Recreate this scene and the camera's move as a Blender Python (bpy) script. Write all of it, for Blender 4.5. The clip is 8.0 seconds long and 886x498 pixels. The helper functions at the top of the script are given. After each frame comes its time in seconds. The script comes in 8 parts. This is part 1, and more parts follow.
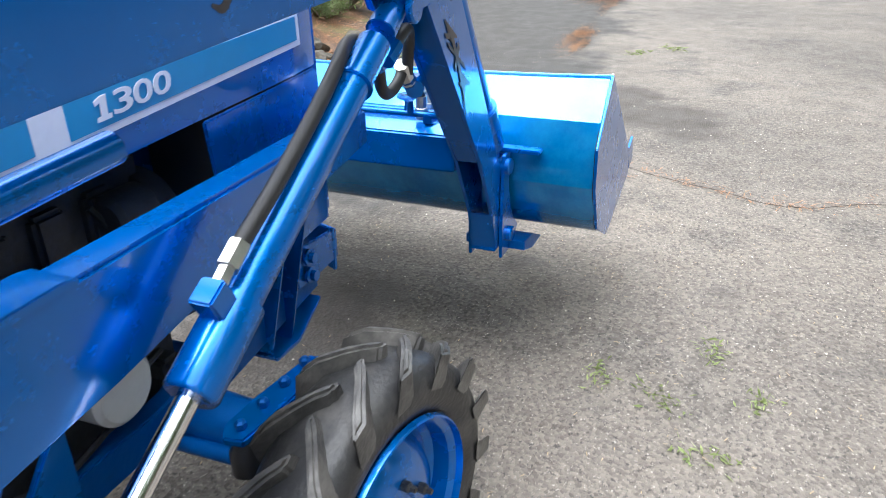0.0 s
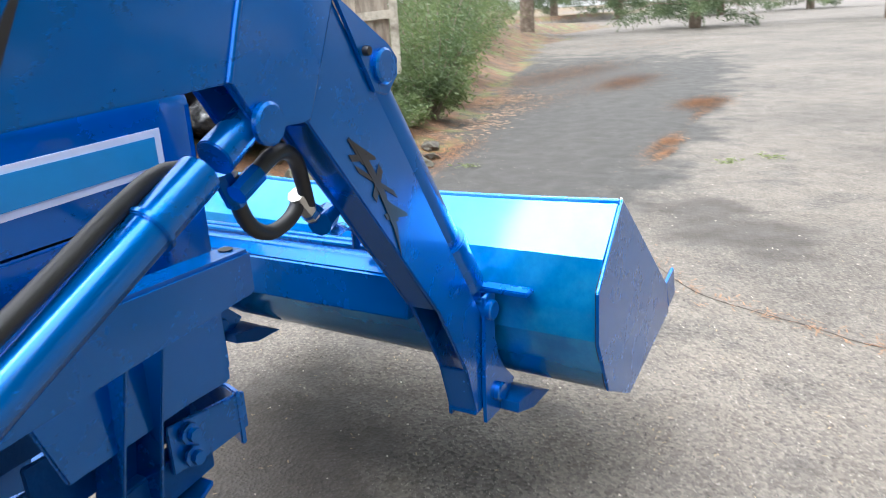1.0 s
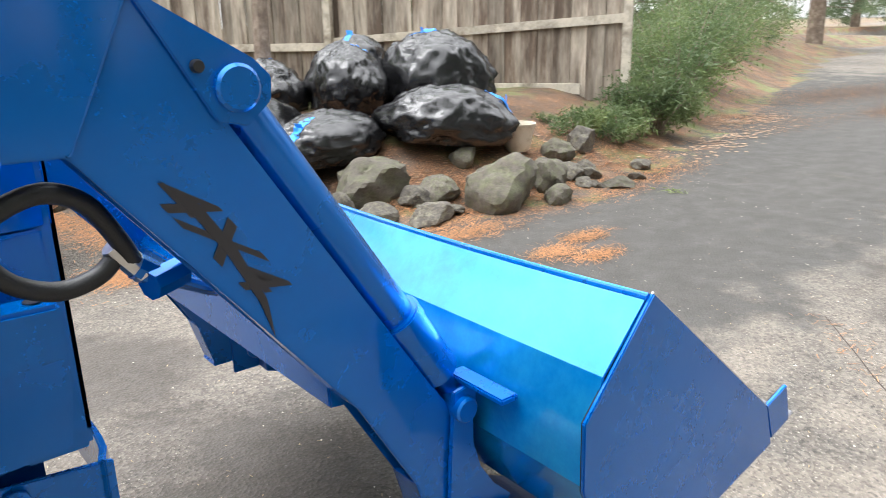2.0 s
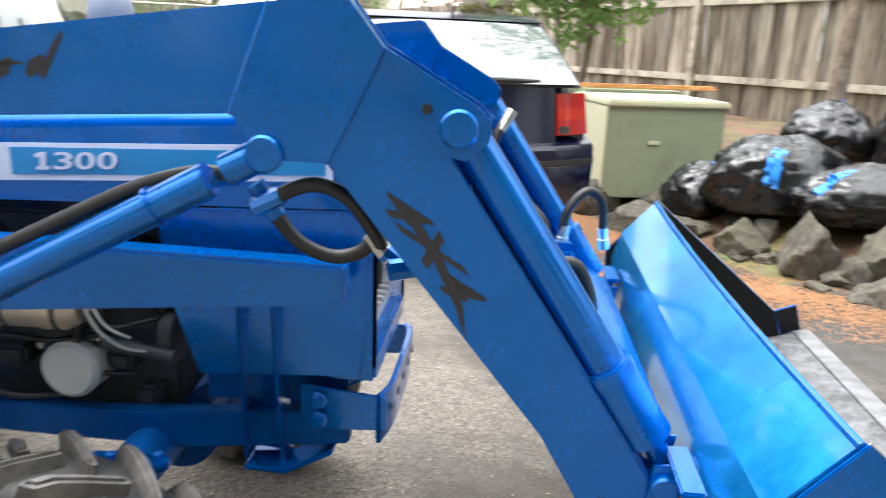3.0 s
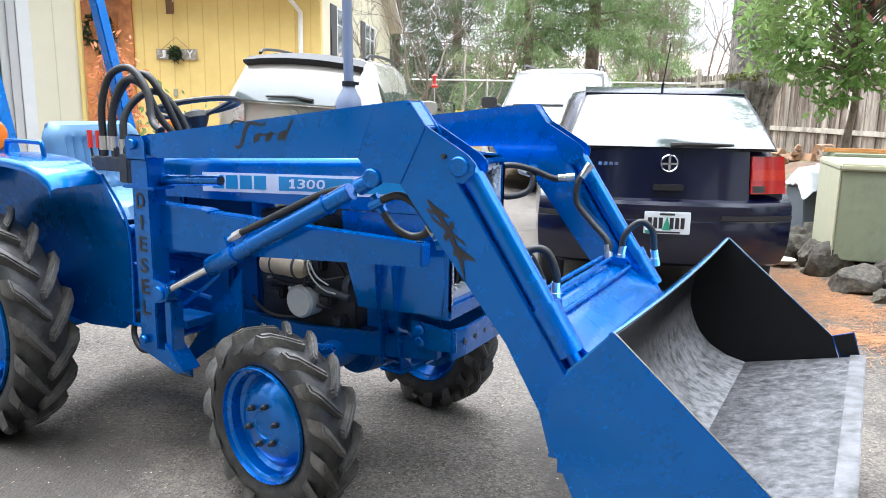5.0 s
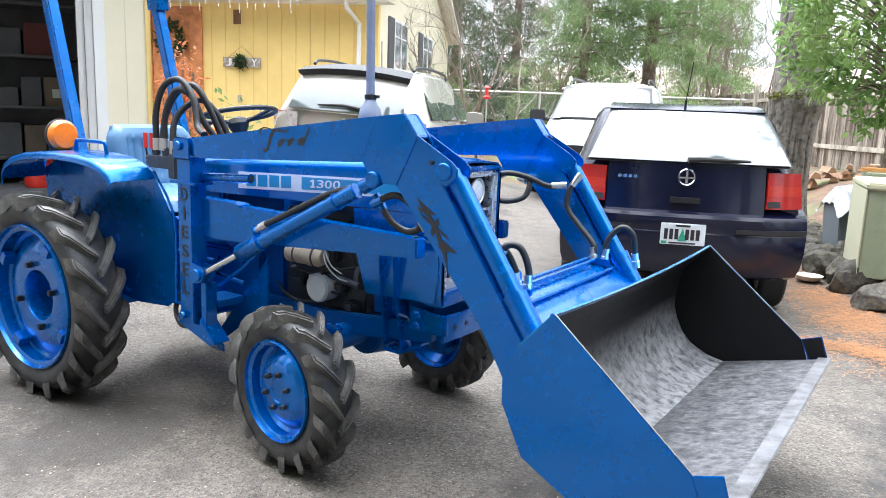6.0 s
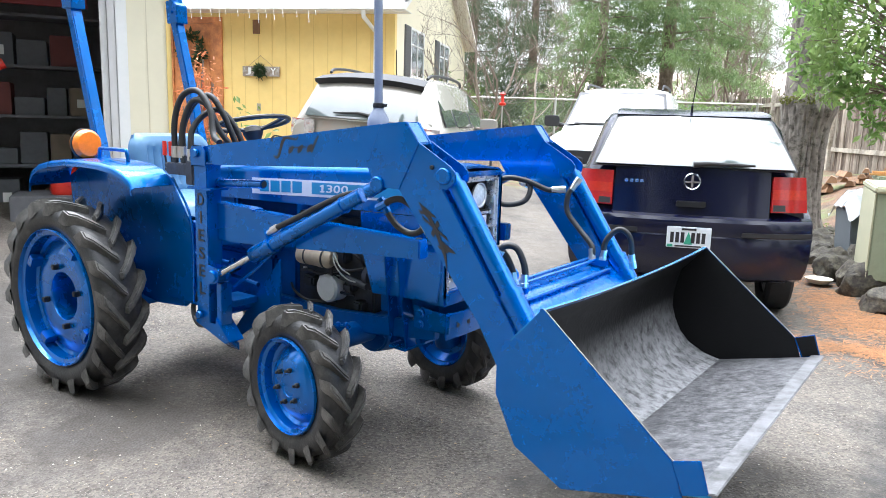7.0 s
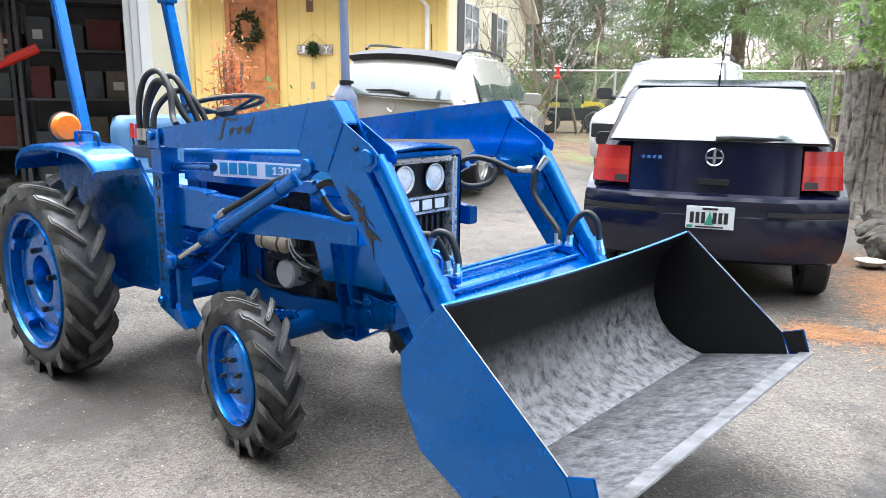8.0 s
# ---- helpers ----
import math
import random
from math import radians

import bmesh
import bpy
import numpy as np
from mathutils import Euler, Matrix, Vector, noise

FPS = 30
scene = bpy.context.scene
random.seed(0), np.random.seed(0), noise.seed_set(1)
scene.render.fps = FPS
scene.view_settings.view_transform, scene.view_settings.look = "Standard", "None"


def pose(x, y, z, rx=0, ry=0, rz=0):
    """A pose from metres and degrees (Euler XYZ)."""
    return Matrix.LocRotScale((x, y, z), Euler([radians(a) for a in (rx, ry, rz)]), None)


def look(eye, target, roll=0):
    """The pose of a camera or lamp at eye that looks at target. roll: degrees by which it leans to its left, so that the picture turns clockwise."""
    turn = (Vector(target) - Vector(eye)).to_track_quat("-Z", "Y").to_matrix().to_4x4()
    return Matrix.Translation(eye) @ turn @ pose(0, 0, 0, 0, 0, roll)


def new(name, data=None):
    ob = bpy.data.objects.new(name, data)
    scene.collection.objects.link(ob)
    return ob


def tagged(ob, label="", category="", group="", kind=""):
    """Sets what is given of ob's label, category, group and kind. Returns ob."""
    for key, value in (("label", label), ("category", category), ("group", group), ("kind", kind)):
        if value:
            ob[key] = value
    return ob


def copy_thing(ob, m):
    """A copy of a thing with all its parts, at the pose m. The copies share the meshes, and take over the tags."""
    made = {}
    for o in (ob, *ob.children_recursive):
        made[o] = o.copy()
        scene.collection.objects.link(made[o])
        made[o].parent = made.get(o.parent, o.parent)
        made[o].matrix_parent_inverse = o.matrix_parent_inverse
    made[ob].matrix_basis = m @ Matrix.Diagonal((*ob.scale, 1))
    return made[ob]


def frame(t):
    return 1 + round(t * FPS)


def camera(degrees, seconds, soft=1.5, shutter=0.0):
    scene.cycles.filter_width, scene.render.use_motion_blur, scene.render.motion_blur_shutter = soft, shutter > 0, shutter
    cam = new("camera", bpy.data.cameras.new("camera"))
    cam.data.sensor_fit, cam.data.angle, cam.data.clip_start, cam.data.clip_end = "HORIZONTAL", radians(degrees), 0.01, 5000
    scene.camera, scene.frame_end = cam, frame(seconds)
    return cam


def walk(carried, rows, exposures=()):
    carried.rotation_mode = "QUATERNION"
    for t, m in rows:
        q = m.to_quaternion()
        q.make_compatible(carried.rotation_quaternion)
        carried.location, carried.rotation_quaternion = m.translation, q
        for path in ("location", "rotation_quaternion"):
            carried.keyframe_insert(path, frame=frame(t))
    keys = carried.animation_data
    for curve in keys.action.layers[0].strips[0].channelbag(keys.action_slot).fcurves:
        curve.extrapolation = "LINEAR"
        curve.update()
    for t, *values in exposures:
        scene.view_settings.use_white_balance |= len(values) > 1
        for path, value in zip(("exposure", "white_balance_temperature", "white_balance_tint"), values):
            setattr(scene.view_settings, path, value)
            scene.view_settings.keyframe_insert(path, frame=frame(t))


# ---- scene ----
cam = camera(61.8, 8.0, soft=0.5, shutter=0.2)
PATH = [
    (0, (-0.877, -1.094, 1.376), (0.789, -0.422, 0.498), -1.2),
    (0.5, (-0.641, -1.135, 1.354), (1.047, -0.404, 0.568), -1.7),
    (1, (-0.355, -1.24, 1.315), (1.283, -0.267, 0.704), -3.3),
    (1.2, (-0.221, -1.297, 1.297), (1.334, -0.177, 0.727), -3.4),
    (2.3, (0.445, -1.416, 1.314), (1.433, 0.221, 0.727), -0.1),
    (2.5, (0.535, -1.443, 1.324), (1.274, 0.324, 0.751), 0.7),
    (3, (0.758, -1.636, 1.352), (0.608, 0.287, 0.825), 2.1),
    (3.5, (0.946, -1.905, 1.366), (0.196, -0.1, 0.943), 1.3),
    (4, (1.197, -2.102, 1.392), (0.314, -0.353, 0.99), 1.2),
    (4.2, (1.322, -2.156, 1.392), (0.428, -0.413, 0.989), 1.0),
    (5.3, (1.806, -2.467, 1.409), (0.819, -0.767, 1.038), 1.4),
    (5.5, (1.907, -2.487, 1.402), (0.884, -0.809, 1.035), 1.8),
    (6, (2.05, -2.588, 1.424), (0.971, -0.944, 1.065), 2.2),
    (6.5, (2.124, -2.702, 1.434), (1.02, -1.069, 1.094), 2.2),
    (7, (2.182, -2.662, 1.43), (1.057, -1.044, 1.086), 1.8),
    (7.5, (2.361, -2.463, 1.43), (1.18, -0.892, 1.062), 1.0),
    (8, (2.47, -2.207, 1.446), (1.194, -0.723, 1.034), 0.7),
]
walk(cam, [(t, look(eye, target, roll)) for t, eye, target, roll in PATH], exposures=[(0.0, 0.0, 5850, 10), (1.4, 0.0, 5900, 10), (2.4, 0.10, 6200, 10), (3.0, 0.18, 6200, 10), (4.0, 0.18, 5750, 10), (8.0, 0.18, 5750, 10)])

# ---------- world, sun, exposure ----------
world = bpy.data.worlds.new("overcast_sky")
scene.world = world
world.use_nodes = True
wn, wl = world.node_tree.nodes, world.node_tree.links
sky = wn.new("ShaderNodeTexSky")
sky.sky_type = "NISHITA"
sky.sun_disc = False
sky.sun_elevation, sky.sun_rotation = radians(75), radians(60)
sky.air_density, sky.dust_density = 1.0, 4.0
cloud = wn.new("ShaderNodeMix")
cloud.data_type = "RGBA"
cloud.inputs[0].default_value = 0.92
wl.new(sky.outputs[0], cloud.inputs[6])
# an overcast sky: the cloud is brightest overhead
w_dir = wn.new("ShaderNodeTexCoord")
w_sep = wn.new("ShaderNodeSeparateXYZ")
wl.new(w_dir.outputs["Generated"], w_sep.inputs[0])
w_lum = wn.new("ShaderNodeMapRange")
w_lum.inputs[3].default_value, w_lum.inputs[4].default_value = 4.8, 30.0
w_pow = wn.new("ShaderNodeMath")
w_pow.operation, w_pow.use_clamp = "POWER", True
w_pow.inputs[1].default_value = 1.8
wl.new(w_sep.outputs["Z"], w_pow.inputs[0])
wl.new(w_pow.outputs[0], w_lum.inputs[0])
w_col = wn.new("ShaderNodeVectorMath")
w_col.operation = "SCALE"
w_col.inputs[0].default_value = (1.0, 0.985, 0.955)
wl.new(w_lum.outputs[0], w_col.inputs["Scale"])
wl.new(w_col.outputs[0], cloud.inputs[7])
wbg = wn["Background"]
wl.new(cloud.outputs[2], wbg.inputs["Color"])
wbg.inputs["Strength"].default_value = 0.245
sun_data = bpy.data.lights.new("sun", "SUN")
sun_data.energy, sun_data.angle, sun_data.color = 4.6, radians(40), (1.0, 0.97, 0.92)
sun = new("sun", sun_data)
sun.matrix_world = look((-3.2, 1.2, 9), (0, 0, 0))

# ---------- building helpers ----------
def thing(name, label, category, at=None, group="", kind=""):
    ob = new(name)
    ob.matrix_basis = at if at is not None else Matrix()
    return tagged(ob, label, category, group, kind)


def mesh_of(bm, name, bevel=0.0, seg=2, smooth=35):
    if bevel:
        bmesh.ops.recalc_face_normals(bm, faces=bm.faces)
        edges = [e for e in bm.edges if len(e.link_faces) == 2 and e.calc_face_angle(0) > 0.6]
        bmesh.ops.bevel(bm, geom=edges, offset=bevel, segments=seg, affect="EDGES", clamp_overlap=True)
    bmesh.ops.recalc_face_normals(bm, faces=bm.faces)
    me = bpy.data.meshes.new(name)
    bm.to_mesh(me)
    bm.free()
    if smooth:
        me.polygons.foreach_set("use_smooth", [True] * len(me.polygons))
        me.set_sharp_from_angle(angle=radians(smooth))
    return me


def part(name, bm, material, parent, label="", bevel=0.0, smooth=35, m=None):
    me = mesh_of(bm, name, bevel, 2, smooth)
    me.materials.append(material)
    ob = new(name, me)
    ob.parent = parent
    if m is not None:
        ob.matrix_basis = m
    if label:
        tagged(ob, label)
    return ob


def again(ob, parent, m):
    """Another part on the same mesh."""
    o = new(ob.name.split(".")[0], ob.data)
    o.parent, o.matrix_basis = parent, m
    if ob.get("label"):
        tagged(o, ob["label"])
    return o


def solid(name, bm, material, label, category, group="", kind="", bevel=0.0, smooth=35, m=None):
    ob = part(name, bm, material, None, "", bevel, smooth, m)
    return tagged(ob, label, category, group, kind)


def B():
    return bmesh.new()


def box(bm, x0, x1, y0, y1, z0, z1, m=None):
    v = [bm.verts.new((x, y, z)) for x in (x0, x1) for y in (y0, y1) for z in (z0, z1)]
    for f in ((0, 1, 3, 2), (4, 6, 7, 5), (0, 4, 5, 1), (2, 3, 7, 6), (0, 2, 6, 4), (1, 5, 7, 3)):
        bm.faces.new([v[i] for i in f])
    if m is not None:
        bmesh.ops.transform(bm, matrix=m, verts=v)
    return bm


def prism(bm, pts, a, b, axis="y", skew=None):
    """A polygon, extruded from a to b along an axis. skew(p, s) moves a point."""
    def place(p, s):
        if axis == "y":
            q = (p[0], s, p[1])
        elif axis == "x":
            q = (s, p[0], p[1])
        else:
            q = (p[0], p[1], s)
        return skew(q) if skew else q
    va = [bm.verts.new(place(p, a)) for p in pts]
    vb = [bm.verts.new(place(p, b)) for p in pts]
    n = len(pts)
    bm.faces.new(va)
    bm.faces.new(vb[::-1])
    for i in range(n):
        bm.faces.new((va[i], vb[i], vb[(i + 1) % n], va[(i + 1) % n]))
    return bm


def frame_axes(d):
    d = Vector(d).normalized()
    u = d.cross(Vector((0, 0, 1)))
    if u.length < 1e-3:
        u = d.cross(Vector((1, 0, 0)))
    u.normalize()
    return u, d.cross(u).normalized()


def tube(bm, path, r, n=10, caps=True):
    """A round tube along points; r: a radius or one for each point."""
    pts = [Vector(p) for p in path]
    rs = r if isinstance(r, (list, tuple)) else [r] * len(pts)
    rings = []
    u = None
    for i, p in enumerate(pts):
        d = (pts[min(i + 1, len(pts) - 1)] - pts[max(i - 1, 0)]).normalized()
        if u is None:
            u, w = frame_axes(d)
        else:
            u = (u - d * u.dot(d)).normalized()
            w = d.cross(u)
        rings.append([bm.verts.new(p + (u * math.cos(2 * math.pi * k / n) + w * math.sin(2 * math.pi * k / n)) * rs[i]) for k in range(n)])
    for a, b in zip(rings, rings[1:]):
        for k in range(n):
            bm.faces.new((a[k], a[(k + 1) % n], b[(k + 1) % n], b[k]))
    if caps:
        bm.faces.new(rings[0][::-1])
        bm.faces.new(rings[-1])
    return bm


def spline(pts, n=6):
    """A smooth path through points."""
    p = [Vector(q) for q in pts]
    p = [2 * p[0] - p[1]] + p + [2 * p[-1] - p[-2]]
    out = []
    for i in range(1, len(p) - 2):
        for k in range(n):
            s = k / n
            out.append(0.5 * (2 * p[i] + (p[i + 1] - p[i - 1]) * s + (2 * p[i - 1] - 5 * p[i] + 4 * p[i + 1] - p[i + 2]) * s * s
                              + (3 * p[i] - 3 * p[i + 1] + p[i + 2] - p[i - 1]) * s ** 3))
    out.append(p[-2])
    return out


def lathe(bm, prof, at, axis="y", n=48, close=False):
    """prof: (radius, distance along the axis)."""
    at = Vector(at)
    rings = []
    for r, h in prof:
        ring = []
        for k in range(n):
            c, s = math.cos(2 * math.pi * k / n) * r, math.sin(2 * math.pi * k / n) * r
            off = {"y": (c, h, s), "x": (h, c, s), "z": (c, s, h)}[axis]
            ring.append(bm.verts.new(at + Vector(off)))
        rings.append(ring)
    pairs = list(zip(rings, rings[1:])) + ([(rings[-1], rings[0])] if close else [])
    for a, b in pairs:
        for k in range(n):
            bm.faces.new((a[k], a[(k + 1) % n], b[(k + 1) % n], b[k]))
    if not close:
        for ring in (rings[0], rings[-1]):
            if (ring[0].co - ring[n // 2].co).length > 1e-4:
                bm.faces.new(ring)
    return bm


def grid_sheet(bm, rows):
    """A sheet through rows of points."""
    v = [[bm.verts.new(p) for p in row] for row in rows]
    for a, b in zip(v, v[1:]):
        for i in range(len(a) - 1):
            bm.faces.new((a[i], a[i + 1], b[i + 1], b[i]))
    return bm


def thick(bm, t):
    """Gives a sheet thickness."""
    geom = bm.faces[:]
    bmesh.ops.recalc_face_normals(bm, faces=geom)
    bmesh.ops.solidify(bm, geom=geom, thickness=t)
    return bm


def moved(ob, fn):
    """Moves every vertex of a part and of its own parts by fn."""
    for o in [ob] + list(ob.children):
        if o.type == "MESH":
            m, mi = o.matrix_basis, o.matrix_basis.inverted()
            for v in o.data.vertices:
                v.co = mi @ Vector(fn(m @ v.co))


def ribbon(pts, widths, y, t, n=6):
    """A flat painted stroke on an upright plate at y, facing -y."""
    bm = B()
    path = spline([(x, 0, z) for x, z in pts], n)
    rows = []
    for i, p in enumerate(path):
        d = (path[min(i + 1, len(path) - 1)] - path[max(i - 1, 0)]).normalized()
        k = i / (len(path) - 1) * (len(widths) - 1)
        a = int(min(k, len(widths) - 2))
        w_ = widths[a] + (widths[a + 1] - widths[a]) * (k - a)
        rows.append([(p.x - d.z * w_ / 2, y, p.z + d.x * w_ / 2), (p.x + d.z * w_ / 2, y, p.z - d.x * w_ / 2)])
    grid_sheet(bm, rows)
    thick(bm, t)
    return bm


def lettering(name, text, material, parent, m, width, height, depth=0.0008, shear=0.0):
    """Words in the built-in font, drawn to a given width and height."""
    cu = bpy.data.curves.new(name, "FONT")
    cu.body, cu.extrude, cu.offset, cu.resolution_u, cu.shear = text, 0.5, 0.012, 3, shear
    tmp = bpy.data.objects.new(name, cu)
    scene.collection.objects.link(tmp)
    me = bpy.data.meshes.new_from_object(tmp)
    bpy.data.objects.remove(tmp)
    co = np.array([v.co for v in me.vertices])
    lo, hi = co.min(0), co.max(0)
    co = (co - lo) / (hi - lo) * (width, height, depth)
    me.vertices.foreach_set("co", co.ravel())
    me.materials.append(material)
    ob = new(name, me)
    ob.parent, ob.matrix_basis = parent, m
    return ob


# ---------- materials ----------
def material(name, color, rough=0.5, metal=0.0, var=0.12, scale=6.0, color2=None, patch=(0.45, 0.65), patch_scale=2.0, bump=0.0, bump_scale=200.0,
             coat=0.0, rough_var=0.08, island=0.0, spec=0.5):
    """A surface: base colour with fine and broad variation, stains of a second colour, fine relief."""
    mt = bpy.data.materials.new(name)
    mt.use_nodes = True
    nt = mt.node_tree
    N, L = nt.nodes, nt.links
    bs = N["Principled BSDF"]
    bs.inputs["Metallic"].default_value = metal
    bs.inputs["Coat Weight"].default_value = coat
    bs.inputs["Coat Roughness"].default_value = 0.08
    bs.inputs["Specular IOR Level"].default_value = spec
    tc = N.new("ShaderNodeTexCoord")
    n1 = N.new("ShaderNodeTexNoise")
    n1.inputs["Scale"].default_value, n1.inputs["Detail"].default_value = scale, 8
    n1.inputs["Roughness"].default_value = 0.65
    L.new(tc.outputs["Object"], n1.inputs["Vector"])
    ramp = N.new("ShaderNodeMapRange")
    ramp.inputs[1].default_value, ramp.inputs[2].default_value = 0.25, 0.75
    ramp.inputs[3].default_value, ramp.inputs[4].default_value = 1 - var, 1 + var
    L.new(n1.outputs["Fac"], ramp.inputs[0])
    mul = N.new("ShaderNodeVectorMath")
    mul.operation = "SCALE"
    L.new(ramp.outputs[0], mul.inputs["Scale"])
    if color2 is not None:
        n2 = N.new("ShaderNodeTexNoise")
        n2.inputs["Scale"].default_value, n2.inputs["Detail"].default_value = patch_scale, 10
        n2.inputs["Roughness"].default_value = 0.7
        L.new(tc.outputs["Object"], n2.inputs["Vector"])
        st = N.new("ShaderNodeMapRange")
        st.inputs[1].default_value, st.inputs[2].default_value = patch
        L.new(n2.outputs["Fac"], st.inputs[0])
        mx = N.new("ShaderNodeMix")
        mx.data_type = "RGBA"
        mx.inputs[6].default_value, mx.inputs[7].default_value = (*color, 1), (*color2, 1)
        L.new(st.outputs[0], mx.inputs[0])
        L.new(mx.outputs[2], mul.inputs[0])
    else:
        mul.inputs[0].default_value = color
    out = mul.outputs[0]
    if island:
        info = N.new("ShaderNodeObjectInfo")
        geo = N.new("ShaderNodeNewGeometry")
        add = N.new("ShaderNodeMath")
        add.operation = "ADD"
        L.new(info.outputs["Random"], add.inputs[0])
        L.new(geo.outputs["Random Per Island"], add.inputs[1])
        mr = N.new("ShaderNodeMapRange")
        mr.inputs[2].default_value = 2.0
        mr.inputs[3].default_value, mr.inputs[4].default_value = 1 - island, 1 + island
        L.new(add.outputs[0], mr.inputs[0])
        m2 = N.new("ShaderNodeVectorMath")
        m2.operation = "SCALE"
        L.new(out, m2.inputs[0])
        L.new(mr.outputs[0], m2.inputs["Scale"])
        out = m2.outputs[0]
    L.new(out, bs.inputs["Base Color"])
    rr = N.new("ShaderNodeMapRange")
    rr.inputs[3].default_value, rr.inputs[4].default_value = max(0.02, rough - rough_var), min(1, rough + rough_var)
    L.new(n1.outputs["Fac"], rr.inputs[0])
    L.new(rr.outputs[0], bs.inputs["Roughness"])
    if bump:
        n3 = N.new("ShaderNodeTexNoise")
        n3.inputs["Scale"].default_value, n3.inputs["Detail"].default_value = bump_scale, 6
        L.new(tc.outputs["Object"], n3.inputs["Vector"])
        bp = N.new("ShaderNodeBump")
        bp.inputs["Strength"].default_value, bp.inputs["Distance"].default_value = bump, 0.004
        L.new(n3.outputs["Fac"], bp.inputs["Height"])
        L.new(bp.outputs["Normal"], bs.inputs["Normal"])
    return mt


M_BLUE = material("tractor_blue_paint", (0.001, 0.132, 0.50), 0.27, 0.62, 0.08, 5, (0.001, 0.112, 0.45), (0.4, 0.7), 1.7, 0.06, 40, coat=0.65, spec=0.2)
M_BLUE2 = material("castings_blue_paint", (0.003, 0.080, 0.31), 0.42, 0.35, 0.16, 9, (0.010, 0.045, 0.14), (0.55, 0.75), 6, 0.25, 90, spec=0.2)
# rubbed patchy blue; its paler cyan also puts sky sheen into the colour
M_BLUE_RUBBED_SHEEN = material("rubbed_glossy_blue_paint", (0.002, 0.19, 0.54), 0.24, 0.60, 0.14, 7, (0.030, 0.36, 0.70), (0.40, 0.70), 5.5, 0.08, 30, coat=1.0, spec=0.4)
M_SEAT = material("seat_vinyl", (0.10, 0.22, 0.38), 0.45, 0, 0.08, 12, bump=0.2, bump_scale=300)
M_RUBBER = material("tyre_rubber", (0.020, 0.020, 0.021), 0.44, 0, 0.3, 14, (0.080, 0.074, 0.066), (0.48, 0.80), 7, 0.5, 90)
M_TREAD = material("dusty_tread_rubber", (0.044, 0.043, 0.042), 0.42, 0, 0.3, 16, (0.16, 0.150, 0.138), (0.42, 0.70), 9, 0.6, 80)
M_HOSE = material("hose_rubber", (0.015, 0.015, 0.016), 0.5, 0, 0.2, 30, bump=0.15, bump_scale=400)
M_CHROME = material("chrome", (0.78, 0.78, 0.77), 0.12, 1.0, 0.06, 30, rough_var=0.04)
M_STEEL = material("zinc_steel", (0.62, 0.61, 0.58), 0.35, 1.0, 0.15, 40)
M_BLACK = material("black_plastic", (0.014, 0.014, 0.015), 0.42, 0, 0.2, 20)
M_ENGINE = material("engine_grime", (0.042, 0.044, 0.048), 0.55, 0.3, 0.4, 25, (0.05, 0.06, 0.085), (0.45, 0.7), 8, 0.4, 100)
M_BUCKET_IN = material("worn_bucket_steel", (0.006, 0.006, 0.007), 0.50, 0.0, 0.3, 16, (0.24, 0.24, 0.25), (0.30, 0.56), 26, 0.5, 70, spec=0.25)
M_BUCKET_FLOOR = material("scraped_bucket_steel", (0.030, 0.030, 0.033), 0.38, 0.0, 0.5, 45, (0.15, 0.15, 0.158), (0.36, 0.66), 22, 0.6, 60)


def wear_by_height(mt, z0, z1):
    """The load has scraped the lower part: bare steel below, paint above, with a ragged edge."""
    N, L = mt.node_tree.nodes, mt.node_tree.links
    st = [n for n in N if n.type == "MIX"][0]
    src = st.inputs[0].links[0].from_socket
    tc = [n for n in N if n.type == "TEX_COORD"][0]
    sp, mr, mu = N.new("ShaderNodeSeparateXYZ"), N.new("ShaderNodeMapRange"), N.new("ShaderNodeMath")
    mu.operation = "MULTIPLY"
    L.new(tc.outputs["Object"], sp.inputs[0])
    mr.inputs[1].default_value, mr.inputs[2].default_value = z1, z0
    L.new(sp.outputs["Z"], mr.inputs[0])
    L.new(mr.outputs[0], mu.inputs[0])
    L.new(src, mu.inputs[1])
    L.new(mu.outputs[0], st.inputs[0])


wear_by_height(M_BUCKET_IN, 0.46, 0.66)
M_BUCKET_DARK = material("black_bucket_paint", (0.006, 0.006, 0.007), 0.55, 0, 0.2, 20, bump=0.2, bump_scale=90, spec=0.25)
M_WHITE_DECAL = material("white_decal", (0.66, 0.70, 0.79), 0.35, 0, 0.06, 30)
M_TEAL_DECAL = material("teal_decal", (0.02, 0.24, 0.50), 0.35, 0, 0.06, 30)
M_BLACK_DECAL = material("dark_decal", (0.022, 0.020, 0.022), 0.35, 0, 0.1, 30)
M_ORANGE = material("amber_lens", (0.95, 0.22, 0.015), 0.15, 0, 0.1, 60, coat=0.6)
M_RED = material("red_plastic", (0.7, 0.03, 0.015), 0.3, 0, 0.08, 20, coat=0.3)
M_GREYWHITE = material("filter_paint", (0.60, 0.60, 0.57), 0.45, 0, 0.1, 15, (0.35, 0.34, 0.31), (0.6, 0.8), 12)
M_EXHAUST = material("dull_exhaust_paint", (0.22, 0.25, 0.33), 0.55, 0.2, 0.15, 12)
M_LAMP = material("lamp_reflector", (0.85, 0.85, 0.85), 0.18, 0.4, 0.08, 40, rough_var=0.03, coat=0.6)

# ---------- the tractor ----------
tractor = thing("tractor", "bright blue compact tractor with front loader, freshly painted, standing on asphalt", "tractor")
YC = -0.02
TRACTOR_SIDES = ((-1, "near"), (1, "far"))


